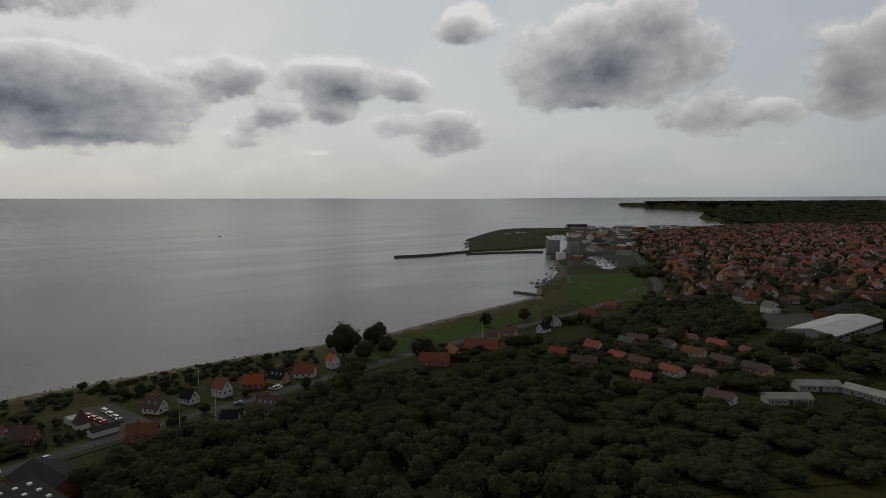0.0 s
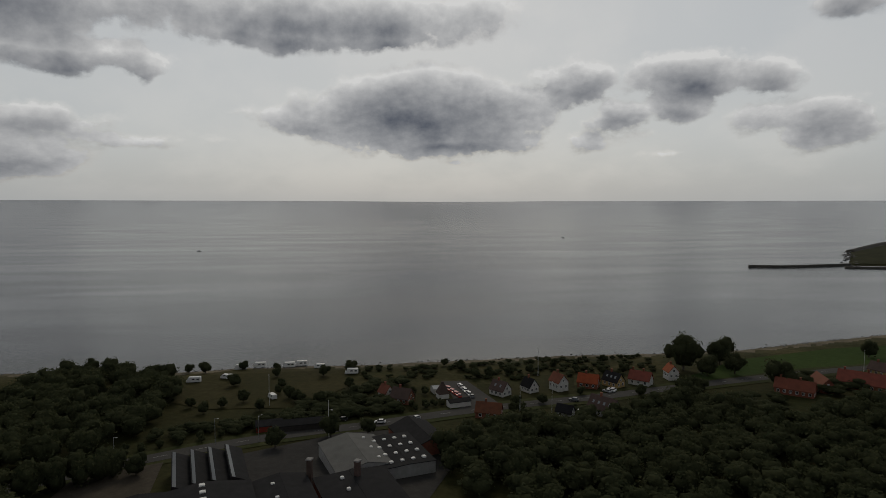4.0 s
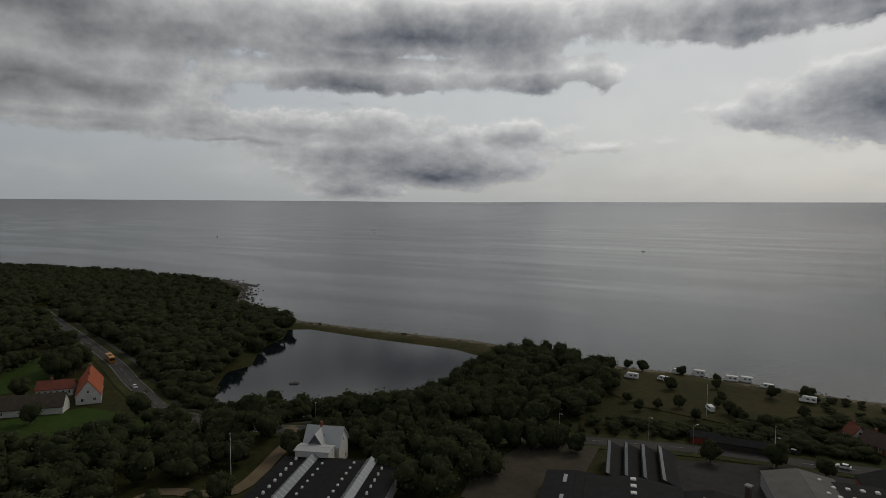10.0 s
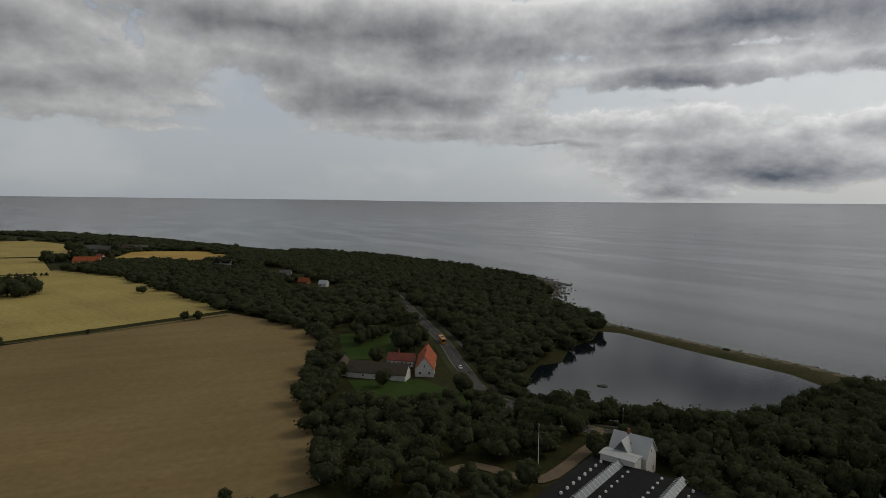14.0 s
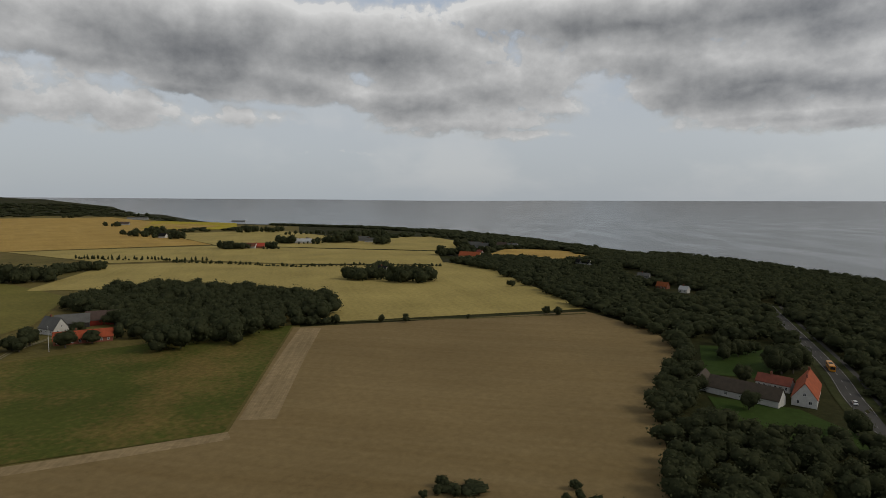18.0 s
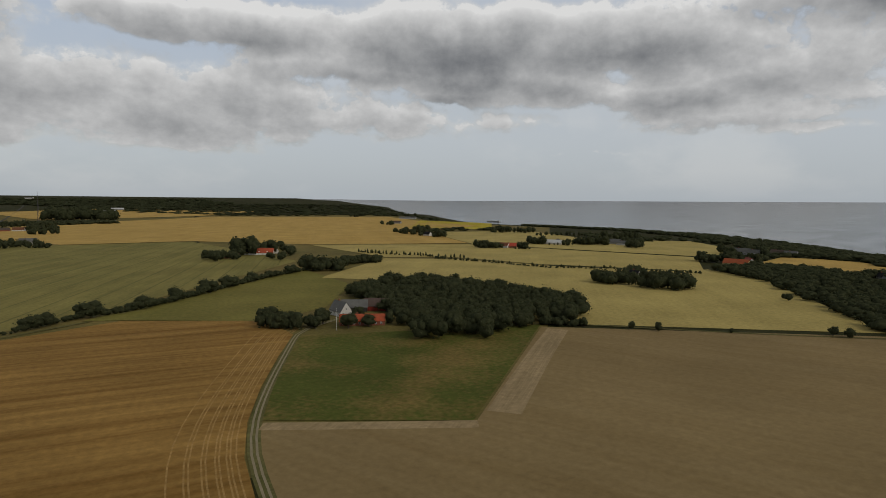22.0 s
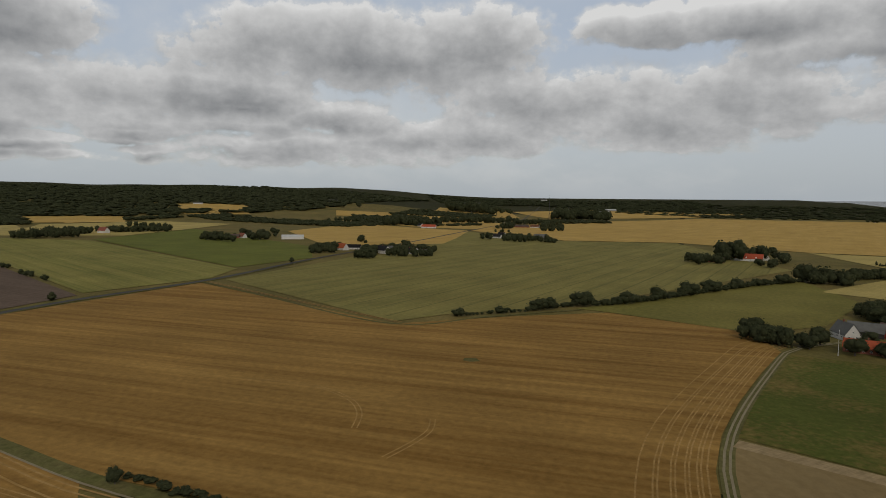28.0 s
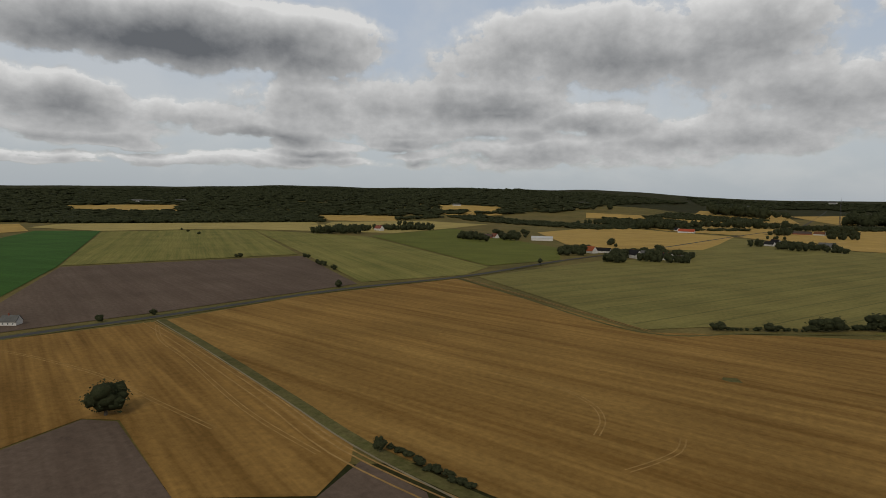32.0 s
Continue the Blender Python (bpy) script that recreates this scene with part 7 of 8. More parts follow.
grove([(1145, -736, 19), (1132, -739, 20), (1126, -741, 24), (1119, -744, 19), (1115, -752, 25), (1126, -767, 21), (1139, -783, 23), (1133, -789, 18), (1144, -806, 22), (1115, -790, 18), (1109, -794, 18), (1124, -816, 19), (1106, -813, 23), (1112, -826, 18), (1099, -822, 24), (1086, -819, 23), (1239, -946, 15), (1244, -970, 14), (1226, -972, 18), (1224, -983, 15), (1191, -971, 17), (1181, -979, 14), (1181, -996, 17), (1168, -998, 14), (1141, -994, 15), (1151, -1019, 13), (1348, -1163, 22), (1335, -1173, 21), (1319, -1175, 20), (1285, -1155, 20), (1273, -1165, 21), (1268, -1167, 21), (1256, -1173, 18), (1265, -1201, 17)], 0, "dark tree in a shelter belt")
grove([(843, -887, 15), (825, -882, 18), (825, -893, 17), (810, -884, 14), (800, -889, 14), (794, -895, 18), (796, -903, 15), (851, -986, 11), (847, -998, 10), (830, -994, 9), (822, -1004, 12), (815, -1007, 11), (794, -1004, 10), (786, -1009, 11), (781, -1025, 11)], 0, "dark shelter tree beside the white barn")
grove([(495, -734, 14), (490, -739, 15), (486, -739, 13), (483, -750, 17), (477, -752, 17), (472, -752, 17), (402, -700, 16), (395, -697, 19), (389, -699, 19), (386, -698, 17), (384, -706, 17), (377, -743, 14), (368, -743, 17), (362, -746, 13), (360, -750, 13), (353, -749, 15), (346, -757, 16), (339, -750, 13), (335, -758, 14), (332, -765, 13), (326, -769, 16)], 0, "dark garden tree by the crossroads houses")
grove([(863, -1679, 39), (851, -1678, 35), (838, -1689, 30), (848, -1731, 35), (832, -1743, 41), (810, -1710, 29), (801, -1727, 30), (783, -1720, 33), (794, -1770, 35), (762, -1730, 34), (766, -1778, 41), (743, -1759, 31), (747, -1800, 36), (729, -1792, 33), (1130, -1776, 22), (1150, -1854, 22), (1139, -1863, 24), (1102, -1834, 22), (1082, -1824, 23), (1077, -1865, 21), (1064, -1863, 24), (1071, -1912, 20), (1040, -1887, 21), (1034, -1922, 25), (990, -1870, 22), (994, -1913, 20), (804, -2014, 29), (775, -1981, 32), (777, -2037, 35), (768, -2039, 30), (751, -2041, 31), (742, -2059, 38), (712, -2024, 30), (696, -2021, 38), (683, -2027, 29), (678, -2059, 36), (661, -2081, 37), (646, -2057, 38), (632, -2065, 33), (624, -2097, 28), (621, -2140, 30), (584, -2088, 38), (652, -2381, 15), (648, -2397, 15), (637, -2413, 19)], 0, "dark wood below the hills")
grove([(531, -956, 9)], 0, "round tree alone in a far field")
grove([(441, -1460, 11), (431, -1475, 10), (425, -1472, 11), (412, -1478, 10), (350, -1598, 19), (338, -1573, 19), (331, -1596, 15), (321, -1584, 18), (309, -1603, 16), (300, -1603, 17)], 0, "dark tree behind the red roofed barns")
belt([(-226, -905), (-262, -850), (-296, -824), (-315, -777), (-343, -765)], 4.0, 7.5, "close belt of young dark conifers")
belt([(-300, -775), (-324, -737), (-357, -682), (-383, -622), (-454, -583), (-504, -518), (-517, -508)], 4.0, 5.5, "low close belt of young dark conifers")
for px, py in [(-343, -238), (-347, -231), (-437, -341), (-443, -350)]:
    tree(px, py, 6.5 * rng.uniform(0.8, 1.2), 1.0, "tree", "small dark tree on a field boundary", "single trees")
for px, py in [(-307, -107), (-313, -107), (-321, -105), (-329, -103), (-327, -114), (-341, -123), (-338, -102), (-272, -87), (-237, -73), (-237, -39), (-226, -27)]:
    tree(px, py, 9.1 * rng.uniform(0.8, 1.2), 1.0, "tree", "garden tree on the farm lawn", "farm garden trees")
for px, py in [(-299, -83), (-303, -80), (-309, -77), (-321, -77), (-312, -84), (-320, -82)]:
    tree(px, py, 14.3 * rng.uniform(0.8, 1.2), 1.0, "tree", "tall dark tree behind the farmhouse", "farm garden trees")
for px, py in [(-270, 176), (-266, 187), (-257, 190), (-246, 205), (-228, 210), (-194, 227), (-200, 214), (-223, 180)]:
    tree(px, py, 5.9 * rng.uniform(0.8, 1.2), 1.1, "tree", "dark tree on the camping meadow", "camping meadow trees")
for px, py in [(-218, 201), (-197, 182), (-188, 180), (-182, 178), (-203, 190), (-178, 177), (-169, 185), (-166, 185), (-171, 180), (-176, 205), (-166, 196), (-200, 166), (-202, 157), (-213, 150), (-202, 148), (-186, 162)]:
    tree(px, py, 5.9 * rng.uniform(0.8, 1.2), 1.0, "tree", "dark tree on the camping meadow", "camping meadow trees")
for px, py in [(-149, 136), (-141, 154), (-131, 162), (-167, 99)]:
    tree(px, py, 9.1 * rng.uniform(0.8, 1.2), 1.0, "tree", "dark tree beside the coast road", "roadside trees")
for px, py in [(-40, 363), (-31, 321), (-40, 339), (-11, 303), (-42, 311)]:
    tree(px, py, 14.3 * rng.uniform(0.8, 1.2), 1.0, "tree", "dark shore tree on the lawn", "shore lawn trees")
for px, py in [(27, 396), (55, 412)]:
    tree(px, py, 10.4 * rng.uniform(0.8, 1.2), 1.0, "tree", "round tree on the shore lawn", "shore lawn trees")
for px, py in [(138, -116), (134, -116), (130, -116), (126, -116), (123, -115), (119, -114), (116, -115), (113, -116), (112, -116), (107, -115), (104, -115), (118, -116), (109, -114)]:
    tree(px, py, 2.3 * rng.uniform(0.8, 1.2), 1.7, "bush", "low dark bush on a green field bank", "bank bushes")
for px, py in [(-112, -110), (-132, -80), (-135, -70), (-127, -81), (-131, -75)]:
    tree(px, py, 4.2 * rng.uniform(0.8, 1.2), 1.0, "bush", "dark bush on the near field edge", "near field bushes")
for px, py in [(-108, -108), (-104, -109), (-111, -104), (-136, -84)]:
    tree(px, py, 3.1 * rng.uniform(0.8, 1.2), 1.0, "bush", "dark bush on the near field edge", "near field bushes")
# garden bushes between the coast houses and the shore
for px, py in [(-152, 195), (-144, 192), (-146, 212), (-142, 215), (-101, 221), (-96, 214), (-99, 212), (-93, 228), (-84, 249), (-78, 296), (-61, 261), (-87, 290), (-45, 259), (-78, 223), (-131, 254), (-125, 263), (-118, 272), (-99, 286), (-112, 290), (-93, 312), (-136, 250), (-161, 262), (-149, 258)]:
    tree(px, py, 5.2 * rng.uniform(0.8, 1.2), 1.0, "bush", "dark garden bush near the coast houses", "garden bushes")
for px, py in [(-34, 250), (-43, 246), (-52, 242), (-29, 245), (-42, 260)]:
    tree(px, py, 10.4 * rng.uniform(0.8, 1.2), 1.0, "tree", "dark garden tree near the coast road", "garden trees coast")
# vehicles, poles and small things
car(-135, 174, 123, 0)
car(-74, 262, 66, 0)
car(-75, 258, 66, 1)
car(-75, 226, 58, 0)
car(-126, 184, 154, 1)
car(-75, 225, 78, 0)
car(-74, 260, 76, 0)
car(-83, 238, 99, 5)
car(-149, 169, 126, 2)
car(-138.0, 227.0, 40, 3)
car(-136.2, 225.7, 220, 3)
car(-134.3, 224.3, 40, 3)
car(-132.5, 223.0, 220, 3)
car(-130.7, 221.7, 40, 3)
car(-128.8, 220.3, 220, 3)
car(-127.0, 219.0, 40, 3)
car(-135.0, 233.0, 40, 0)
car(-132.8, 231.0, 220, 1)
car(-130.7, 229.0, 40, 0)
car(-128.5, 227.0, 220, 0)
car(-126.3, 225.0, 40, 1)
car(-124.2, 223.0, 220, 0)
car(-122.0, 221.0, 40, 5)
car(-168, 67, 60, 0, "", "white car parked at the gravel yard edge")
car(-277, -47, 110, 0, "", "white car driving on the coast road")
camper(-244, 174, 130, 6.4)
camper(-236, 186, 112, 5.4)
camper(-245, 214, 129, 6.4)
camper(-232, 222, 131, 6.4)
camper(-216, 228, 124, 5.4)
camper(-191, 224, 126, 6.4)
camper(-194, 176, 68, 5.4)
camper(-249, 205, 130, 6.4)
camper(-229, 228, 130, 6.4)
bus(-333, -67, 110)
pole(-173, -6, 13, "flagpole")
pole(-158, 137, 9, "lamp")
pole(-143, 155, 9, "lamp")
pole(-169, 128, 8, "lamp")
pole(-180, 100, 8, "lamp")
pole(-92, 204, 12, "flagpole")
pole(-84, 216, 12, "flagpole")
pole(-112, 269, 9, "flagpole")
pole(-141, 153, 13, "flagpole")
pole(94, 347, 9, "line")
pole(67, 245, 9, "line")
pole(114, 301, 8, "line")
pole(125, 259, 9, "line")
pole(22, 346, 9, "flagpole")
pole(155, 349, 8, "line")
pole(-210, 21, 8, "lamp")
pole(-187, 168, 9, "flagpole")
pole(-75, -355, 10, "flagpole")


# ---- the works beside the coast road: axes along the road and towards the fields ----
def works_block(name, cx, cy, along, deep, wall, rise, wall_mat, roof_mat, label, turn=-34.5, ridge_along=True):
    return hall(cx, cy, turn if ridge_along else turn + 90, along if ridge_along else deep, deep if ridge_along else along, wall, rise, wall_mat, roof_mat, label)


def sawtooth(cx, cy, turn, bays, bay, deep, wall):
    """A shed roof of steep-fronted bays with bands of glass."""
    ob = stand("sawtooth_hall", cx, cy, turn, "dark factory hall with four glazed sawtooth bays", "factory")
    l = bays * bay / 2
    bm = bmesh.new()
    block(bm, (-l, -deep / 2, -0.5), (l, deep / 2, wall))
    part("wall", bm, GREY_WALL, ob)
    for k in range(bays):
        x0 = -l + k * bay
        bm = bmesh.new()
        profile(bm, [(x0, wall), (x0 + bay, wall), (x0 + bay, wall + 0.15), (x0 + 0.25, wall + 2.1), (x0, wall + 2.1)], deep / 2)
        roof = part("roof_bay", bm, DARK_ROOF, ob)
        bm = bmesh.new()
        v = [bm.verts.new(p) for p in ((x0 + 0.28, -deep / 2, wall + 2.14), (x0 + 1.15, -deep / 2, wall + 1.78), (x0 + 1.15, deep / 2, wall + 1.78), (x0 + 0.28, deep / 2, wall + 2.14))]
        bm.faces.new(v)
        bmesh.ops.solidify(bm, geom=bm.faces[:], thickness=0.06)
        part("glazing", bm, SKY_PANE, roof, "pale band of roof glass")
    return ob


def rooflight_row(parent, n, x0, x1, y, z, size=1.0):
    for k in range(n):
        px = x0 + (x1 - x0) * k / max(n - 1, 1)
        put("rooflight", DOME, parent, pose(px, y, z) @ Matrix.Diagonal((size, size, 1, 1)))


DOME = shared("rooflight", lambda bm: (block(bm, (-0.6, -0.6, -0.6), (0.6, 0.6, 0.18)), block(bm, (-0.45, -0.45, 0.18), (0.45, 0.45, 0.3))), WHITE_PAINT)
sawtooth(-143.5, 106.5, -34.5, 4, 4.9, 24, 4.0)
h1 = works_block("hall", -121, 88, 24, 28, 4.2, 1.6, BRICK_WALL, DARK_ROOF, "wide black roofed factory hall", ridge_along=False)
rooflight_row(h1, 7, -12, 12, 0, 6.05, 1.2)
h2 = works_block("hall", -134, 79, 16, 22, 3.4, 0.9, GREY_WALL, DARK_ROOF, "low black roofed factory wing", ridge_along=False)
for s in (-1, 1):
    put("rooflight", ROOFLIGHT, h2, pose(s * 6, 2.5, 4.2, 0, 0, 0) @ Matrix.Diagonal((6, 1.2, 1, 1)))
h3 = works_block("hall", -111, 105, 14, 26, 3.6, 1.2, BRICK_WALL, DARK_ROOF, "narrow dark factory wing", ridge_along=False)
rooflight_row(h3, 3, -8, 8, 2.5, 4.6, 0.8)
h4 = works_block("hall", -116, 138, 18, 24, 4.0, 1.9, GREY_WALL, GREY_ROOF, "factory hall with a weathered grey sheet roof", ridge_along=False)
rooflight_row(h4, 3, -8, 8, -4.5, 5.2, 0.7)
h5 = works_block("hall", -107, 146, 16, 24, 4.2, 0.3, GREY_WALL, DARK_ROOF, "flat black roofed hall with white rooflights", ridge_along=False)
for k in range(4):
    rooflight_row(h5, 4, -9, 8, -5.5 + k * 3.4, 4.75, 0.9)
works_block("hall", -110, 163, 14, 22, 3.4, 2.6, BRICK_WALL, DARK_ROOF, "red brick hall with a dark roof", ridge_along=False)
h7 = works_block("hall", -99, 119, 20, 22, 3.6, 0.4, BRICK_WALL, DARK_ROOF, "flat dark factory block", ridge_along=False)
rooflight_row(h7, 3, -7, 7, 3, 4.4, 0.8)
works_block("hall", -88, 100, 30, 20, 3.8, 0.8, BRICK_WALL, DARK_ROOF, "flat dark rear factory block", ridge_along=False)
chimney = stand("factory_chimney", -104, 124, 0, "square brick factory chimney beside black roofs", "chimney")
bm = bmesh.new()
block(bm, (-0.65, -0.65, -0.3), (0.65, 0.65, 8.5))
part("shaft", bm, BROWN_TILE, chimney)
bm = bmesh.new()
block(bm, (-0.8, -0.8, 8.5), (0.8, 0.8, 8.9))
part("cap", bm, CONCRETE, chimney)
copy_thing(chimney, pose(-116, 118, float(ground(-116, 118)), 0, 0, 20))
shelter = hall(-156, 155, -42, 20, 6, 2.4, 1.2, TIMBER_DARK, DARK_ROOF, "long dark timber shed beside the road", "shed")
hall(-165, 148, -42, 9, 6, 2.4, 1.2, TIMBER_RED, DARK_ROOF, "short red timber shed beside the road", "shed")
# second works with two glazed roof ridges
w1 = hall(-147, 14, 63, 44, 34, 4.0, 0.5, GREY_WALL, DARK_ROOF, "dark flat factory hall with two glass ridges")
for side in (-8.5, 8.5):
    bm = bmesh.new()
    gable_roof(bm, 28, 3.0, 4.7, 1.1, 0.1, 0.08)
    ridge = part("glass_ridge", bm, SKY_PANE, w1, "long glazed roof ridge")
    ridge.location = (8, side, 0)
    for k in range(15):
        bm = bmesh.new()
        tube(bm, (-14 + k * 2, -1.6, 4.75), (-14 + k * 2, 0, 5.98), 0.05, 0.05, 4)
        tube(bm, (-14 + k * 2, 1.6, 4.75), (-14 + k * 2, 0, 5.98), 0.05, 0.05, 4)
        bar = part("glazing_bar", bm, WHITE_PAINT, ridge)
    rooflight_row(w1, 8, -4, 20, side + 4.5, 4.75, 0.5)
    rooflight_row(w1, 6, 0, 18, side - 4.0, 4.75, 0.45)

# smokehouse with its tall brick hood, and the yard of parked cars
hall(-121, 208, -38, 9, 4.6, 2.3, 0.7, WHITE_WALL, DARK_ROOF, "low white shop with a black roof beside the road", "shop")
smoke = stand("smokehouse", -133, 215, -38, "white smokehouse under a tall brown brick hood", "smokehouse")
bm = bmesh.new()
block(bm, (-2.2, -2.2, -0.3), (2.2, 2.2, 2.0))
part("hood_base", bm, WHITE_WALL, smoke)
bm = bmesh.new()
for lo, hi, z0, z1 in ((2.4, 0.6, 2.0, 6.2), (0.6, 0.5, 6.2, 7.0)):
    a = [bm.verts.new((sx * lo, sy * lo, z0)) for sx, sy in ((-1, -1), (1, -1), (1, 1), (-1, 1))]
    b = [bm.verts.new((sx * hi, sy * hi, z1)) for sx, sy in ((-1, -1), (1, -1), (1, 1), (-1, 1))]
    bm.faces.new(b)
    for k in range(4):
        bm.faces.new((a[k], a[(k + 1) % 4], b[(k + 1) % 4], b[k]))
part("smoke_hood", bm, BROWN_TILE, smoke, "tall brown tapered brick smoke hood")
tent = hall(-139, 221, -38, 5.5, 5, 2.2, 0.7, WHITE_WALL, WHITE_ROOF, "white tent shed beside the smokehouse", "tent")
drape("yard", [(-146, 236), (-137, 243), (-108, 219), (-117, 203)], ASPHALT, "dark tarmac yard of parked cars", "yard", 0.03)

# large pale warehouse by the town
ware = hall(226, 344, -53, 70, 25, 5.0, 2.0, GREY_WALL, WHITE_ROOF, "large warehouse with a white sheet roof", "warehouse")
for k in range(8):
    for s in (-1, 1):
        bm = bmesh.new()
        block(bm, (-32 + k * 8, s * 12.5, 3.2), (-26 + k * 8, s * 12.62, 4.2))
        part("window_band", bm, PANE, ware)
hall(268, 398, -53, 54, 20, 4.5, 0.8, BRICK_WALL, DARK_ROOF, "long low dark hall behind the warehouse", "warehouse")
drape("car_park", [(180, 372), (205, 420), (262, 404), (205, 345)], ASPHALT, "tarmac yard beside the warehouse", "yard", 0.02)


# ---- harbour ----
SILO = material("pale_silo_concrete", (0.31, 0.305, 0.29), (0.25, 0.245, 0.23), scale=0.3, fine=2, bump=0.03)


def silo_row(x, y, turn, n, radius, tall, label):
    ob = stand("grain_silo", x, y, turn, label, "silo")
    for k in range(n):
        for s in (-1, 1):
            bm = bmesh.new()
            tube(bm, ((k - (n - 1) / 2) * radius * 2, s * radius, -0.5), ((k - (n - 1) / 2) * radius * 2, s * radius, tall), radius, radius, 16)
            part("silo_tube", bm, SILO, ob)
    bm = bmesh.new()
    block(bm, (-n * radius, -radius * 1.4, tall), (n * radius, radius * 1.4, tall + 3.5))
    part("head_house", bm, SILO, ob)
    return ob


silo_row(180, 1000, -85, 5, 2.3, 20, "row of tall pale concrete grain silos")
silo_row(205, 960, -80, 4, 2.3, 15, "lower row of concrete grain silos")
tank = stand("storage_tank", 168, 868, 0, "round white storage tank on the quay", "tank")
bm = bmesh.new()
tube(bm, (0, 0, -0.5), (0, 0, 10), 7, 7, 24)
part("shell", bm, WHITE_PAINT, tank)
bm = bmesh.new()
tube(bm, (0, 0, 10), (0, 0, 11.5), 7.1, 0.6, 24)
part("lid", bm, METAL, tank)
for hx, hy, ht, hl, hw, hh, wm, rm, lb in (
        (190, 850, 20, 40, 14, 8, BRICK_WALL, GREY_ROOF, "brick quay warehouse with a grey roof"), (196, 812, 20, 26, 14, 6, GREY_WALL, DARK_ROOF, "dark quay warehouse with a low roof"),
        (250, 1000, 10, 60, 22, 8, GREY_WALL, GREY_ROOF, "long grey shed beside the dock"), (290, 1120, 15, 70, 24, 9, GREY_WALL, DARK_ROOF, "grey fish hall on the harbour"),
        (330, 1260, 10, 80, 26, 9, BRICK_WALL, OLD_TILE, "long brick fish hall on the quay"), (425, 1940, -80, 110, 34, 17, GREY_WALL, DARK_ROOF, "large dark shipyard hall on the quay"),
        (300, 1400, -75, 50, 20, 12, WHITE_WALL, GREY_ROOF, "tall white building on the harbour"), (440, 1480, -70, 60, 22, 14, WHITE_WALL, GREY_ROOF, "tall white block behind the quay"),
        (400, 1320, -70, 60, 22, 10, GREY_WALL, GREY_ROOF, "wide grey hall behind the quay"), (270, 900, 30, 40, 16, 6, GREY_WALL, GREY_ROOF, "grey workshop behind the dock"),
        (480, 1620, -80, 90, 24, 9, GREY_WALL, CEMENT_ROOF, "long pale roofed hall on the quay"), (600, 1700, -80, 90, 24, 8, WHITE_WALL, GREY_ROOF, "low white hall by the shore"),
        (200, 1560, -80, 40, 14, 6, WHITE_WALL, GREY_ROOF, "low white hut on the headland"), (160, 1520, -80, 26, 12, 5, WHITE_WALL, GREY_ROOF, "small white store on the headland")):
    hall(hx, hy, ht, hl * 0.62, hw * 0.7, hh * 0.66, hw * 0.2, wm, rm, lb, "harbour_shed")


MOLE_STONE = material("wet_quarry_stone", (0.085, 0.080, 0.072), (0.045, 0.043, 0.040), scale=0.2, fine=1.5, where="World", bump=0.3)


HARBOUR = [(236, 985), (300, 1000), (345, 1040), (430, 1330), (600, 1610), (760, 1830), (520, 1840), (395, 1800), (330, 1600), (290, 1320), (262, 1120)]
quay_rng = np.random.default_rng(77)
quay_spots = []
for k in range(900):
    q = quay_rng.uniform((200, 950), (760, 1850))
    wide_apart = all(math.hypot(q[0] - p[0], (q[1] - p[1]) * 0.55) > 15 + 0.012 * q[1] for p in quay_spots)
    wet = min(float(edge_distance(q[:1], q[1:], h)[0]) for h, _ in HOLLOWS)
    if wide_apart and wet > 9 and inside(q[:1], q[1:], HARBOUR)[0]:
        quay_spots.append(q)
for k, q in enumerate(quay_spots[:60]):
    wk, rk = int(quay_rng.integers(4)), int(quay_rng.integers(5))
    hall(q[0], q[1], (20, -70, 5, -85)[int(quay_rng.integers(4))] + quay_rng.uniform(-8, 8), quay_rng.uniform(13, 30), quay_rng.uniform(8, 13), quay_rng.uniform(3, 9), quay_rng.uniform(1.2, 3.4),
         (GREY_WALL, WHITE_WALL, BRICK_WALL, WHITE_WALL)[wk], (GREY_ROOF, DARK_ROOF, CEMENT_ROOF, OLD_TILE, GREY_ROOF)[rk],
         "%s harbour building with a %s roof" % (("grey", "white", "red brick", "white")[wk], ("grey sheet", "dark", "pale cement", "weathered red", "grey sheet")[rk]), "harbour_building")


def mole(name, line, width, top, label):
    """A sea wall of rubble with a flat concrete crown."""
    left, right = ribbon(line, width, 0, 15)
    n = len(left)
    xy = np.array([tuple(p) for p in left + right])
    c = np.array([tuple((a + b) / 2) for a, b in zip(left, right)] * 2)
    out = c + (xy - c) * 1.9
    verts = np.concatenate([np.c_[xy, np.full(2 * n, top)], np.c_[out, np.full(2 * n, -2.0)]])
    faces = []
    for i in range(n - 1):
        faces += [(i, n + i, n + i + 1, i + 1), (2 * n + i, i, i + 1, 2 * n + i + 1), (n + i, 3 * n + i, 3 * n + i + 1, n + i + 1)]
    for i in (0, n - 1):
        faces.append((i, 2 * n + i, 3 * n + i, n + i))
    return tagged(new(name, mesh_of(name, verts, faces, [MOLE_STONE])), label, "breakwater", kind="structure")


mole("breakwater", [(-76, 921), (-30, 945), (0, 975), (42, 1020)], 4.5, 3.0, "long stone harbour breakwater")
mole("breakwater", [(36, 975), (100, 1000), (165, 1010)], 5, 2.4, "inner harbour mole with a flat top")
mole("breakwater", [(54, 1320), (173, 1774), (303, 1872), (560, 1860), (760, 1960)], 10, 3.4, "outer sea wall of the harbour")
mole("jetty", [(66, 562), (88, 540)], 4, 1.4, "short dark stone jetty")
rocks("shore_boulders", [(-76, 921), (-30, 945), (42, 1020), (54, 1320), (173, 1774)], 260, 5, 2.2, "boulders along the breakwaters")
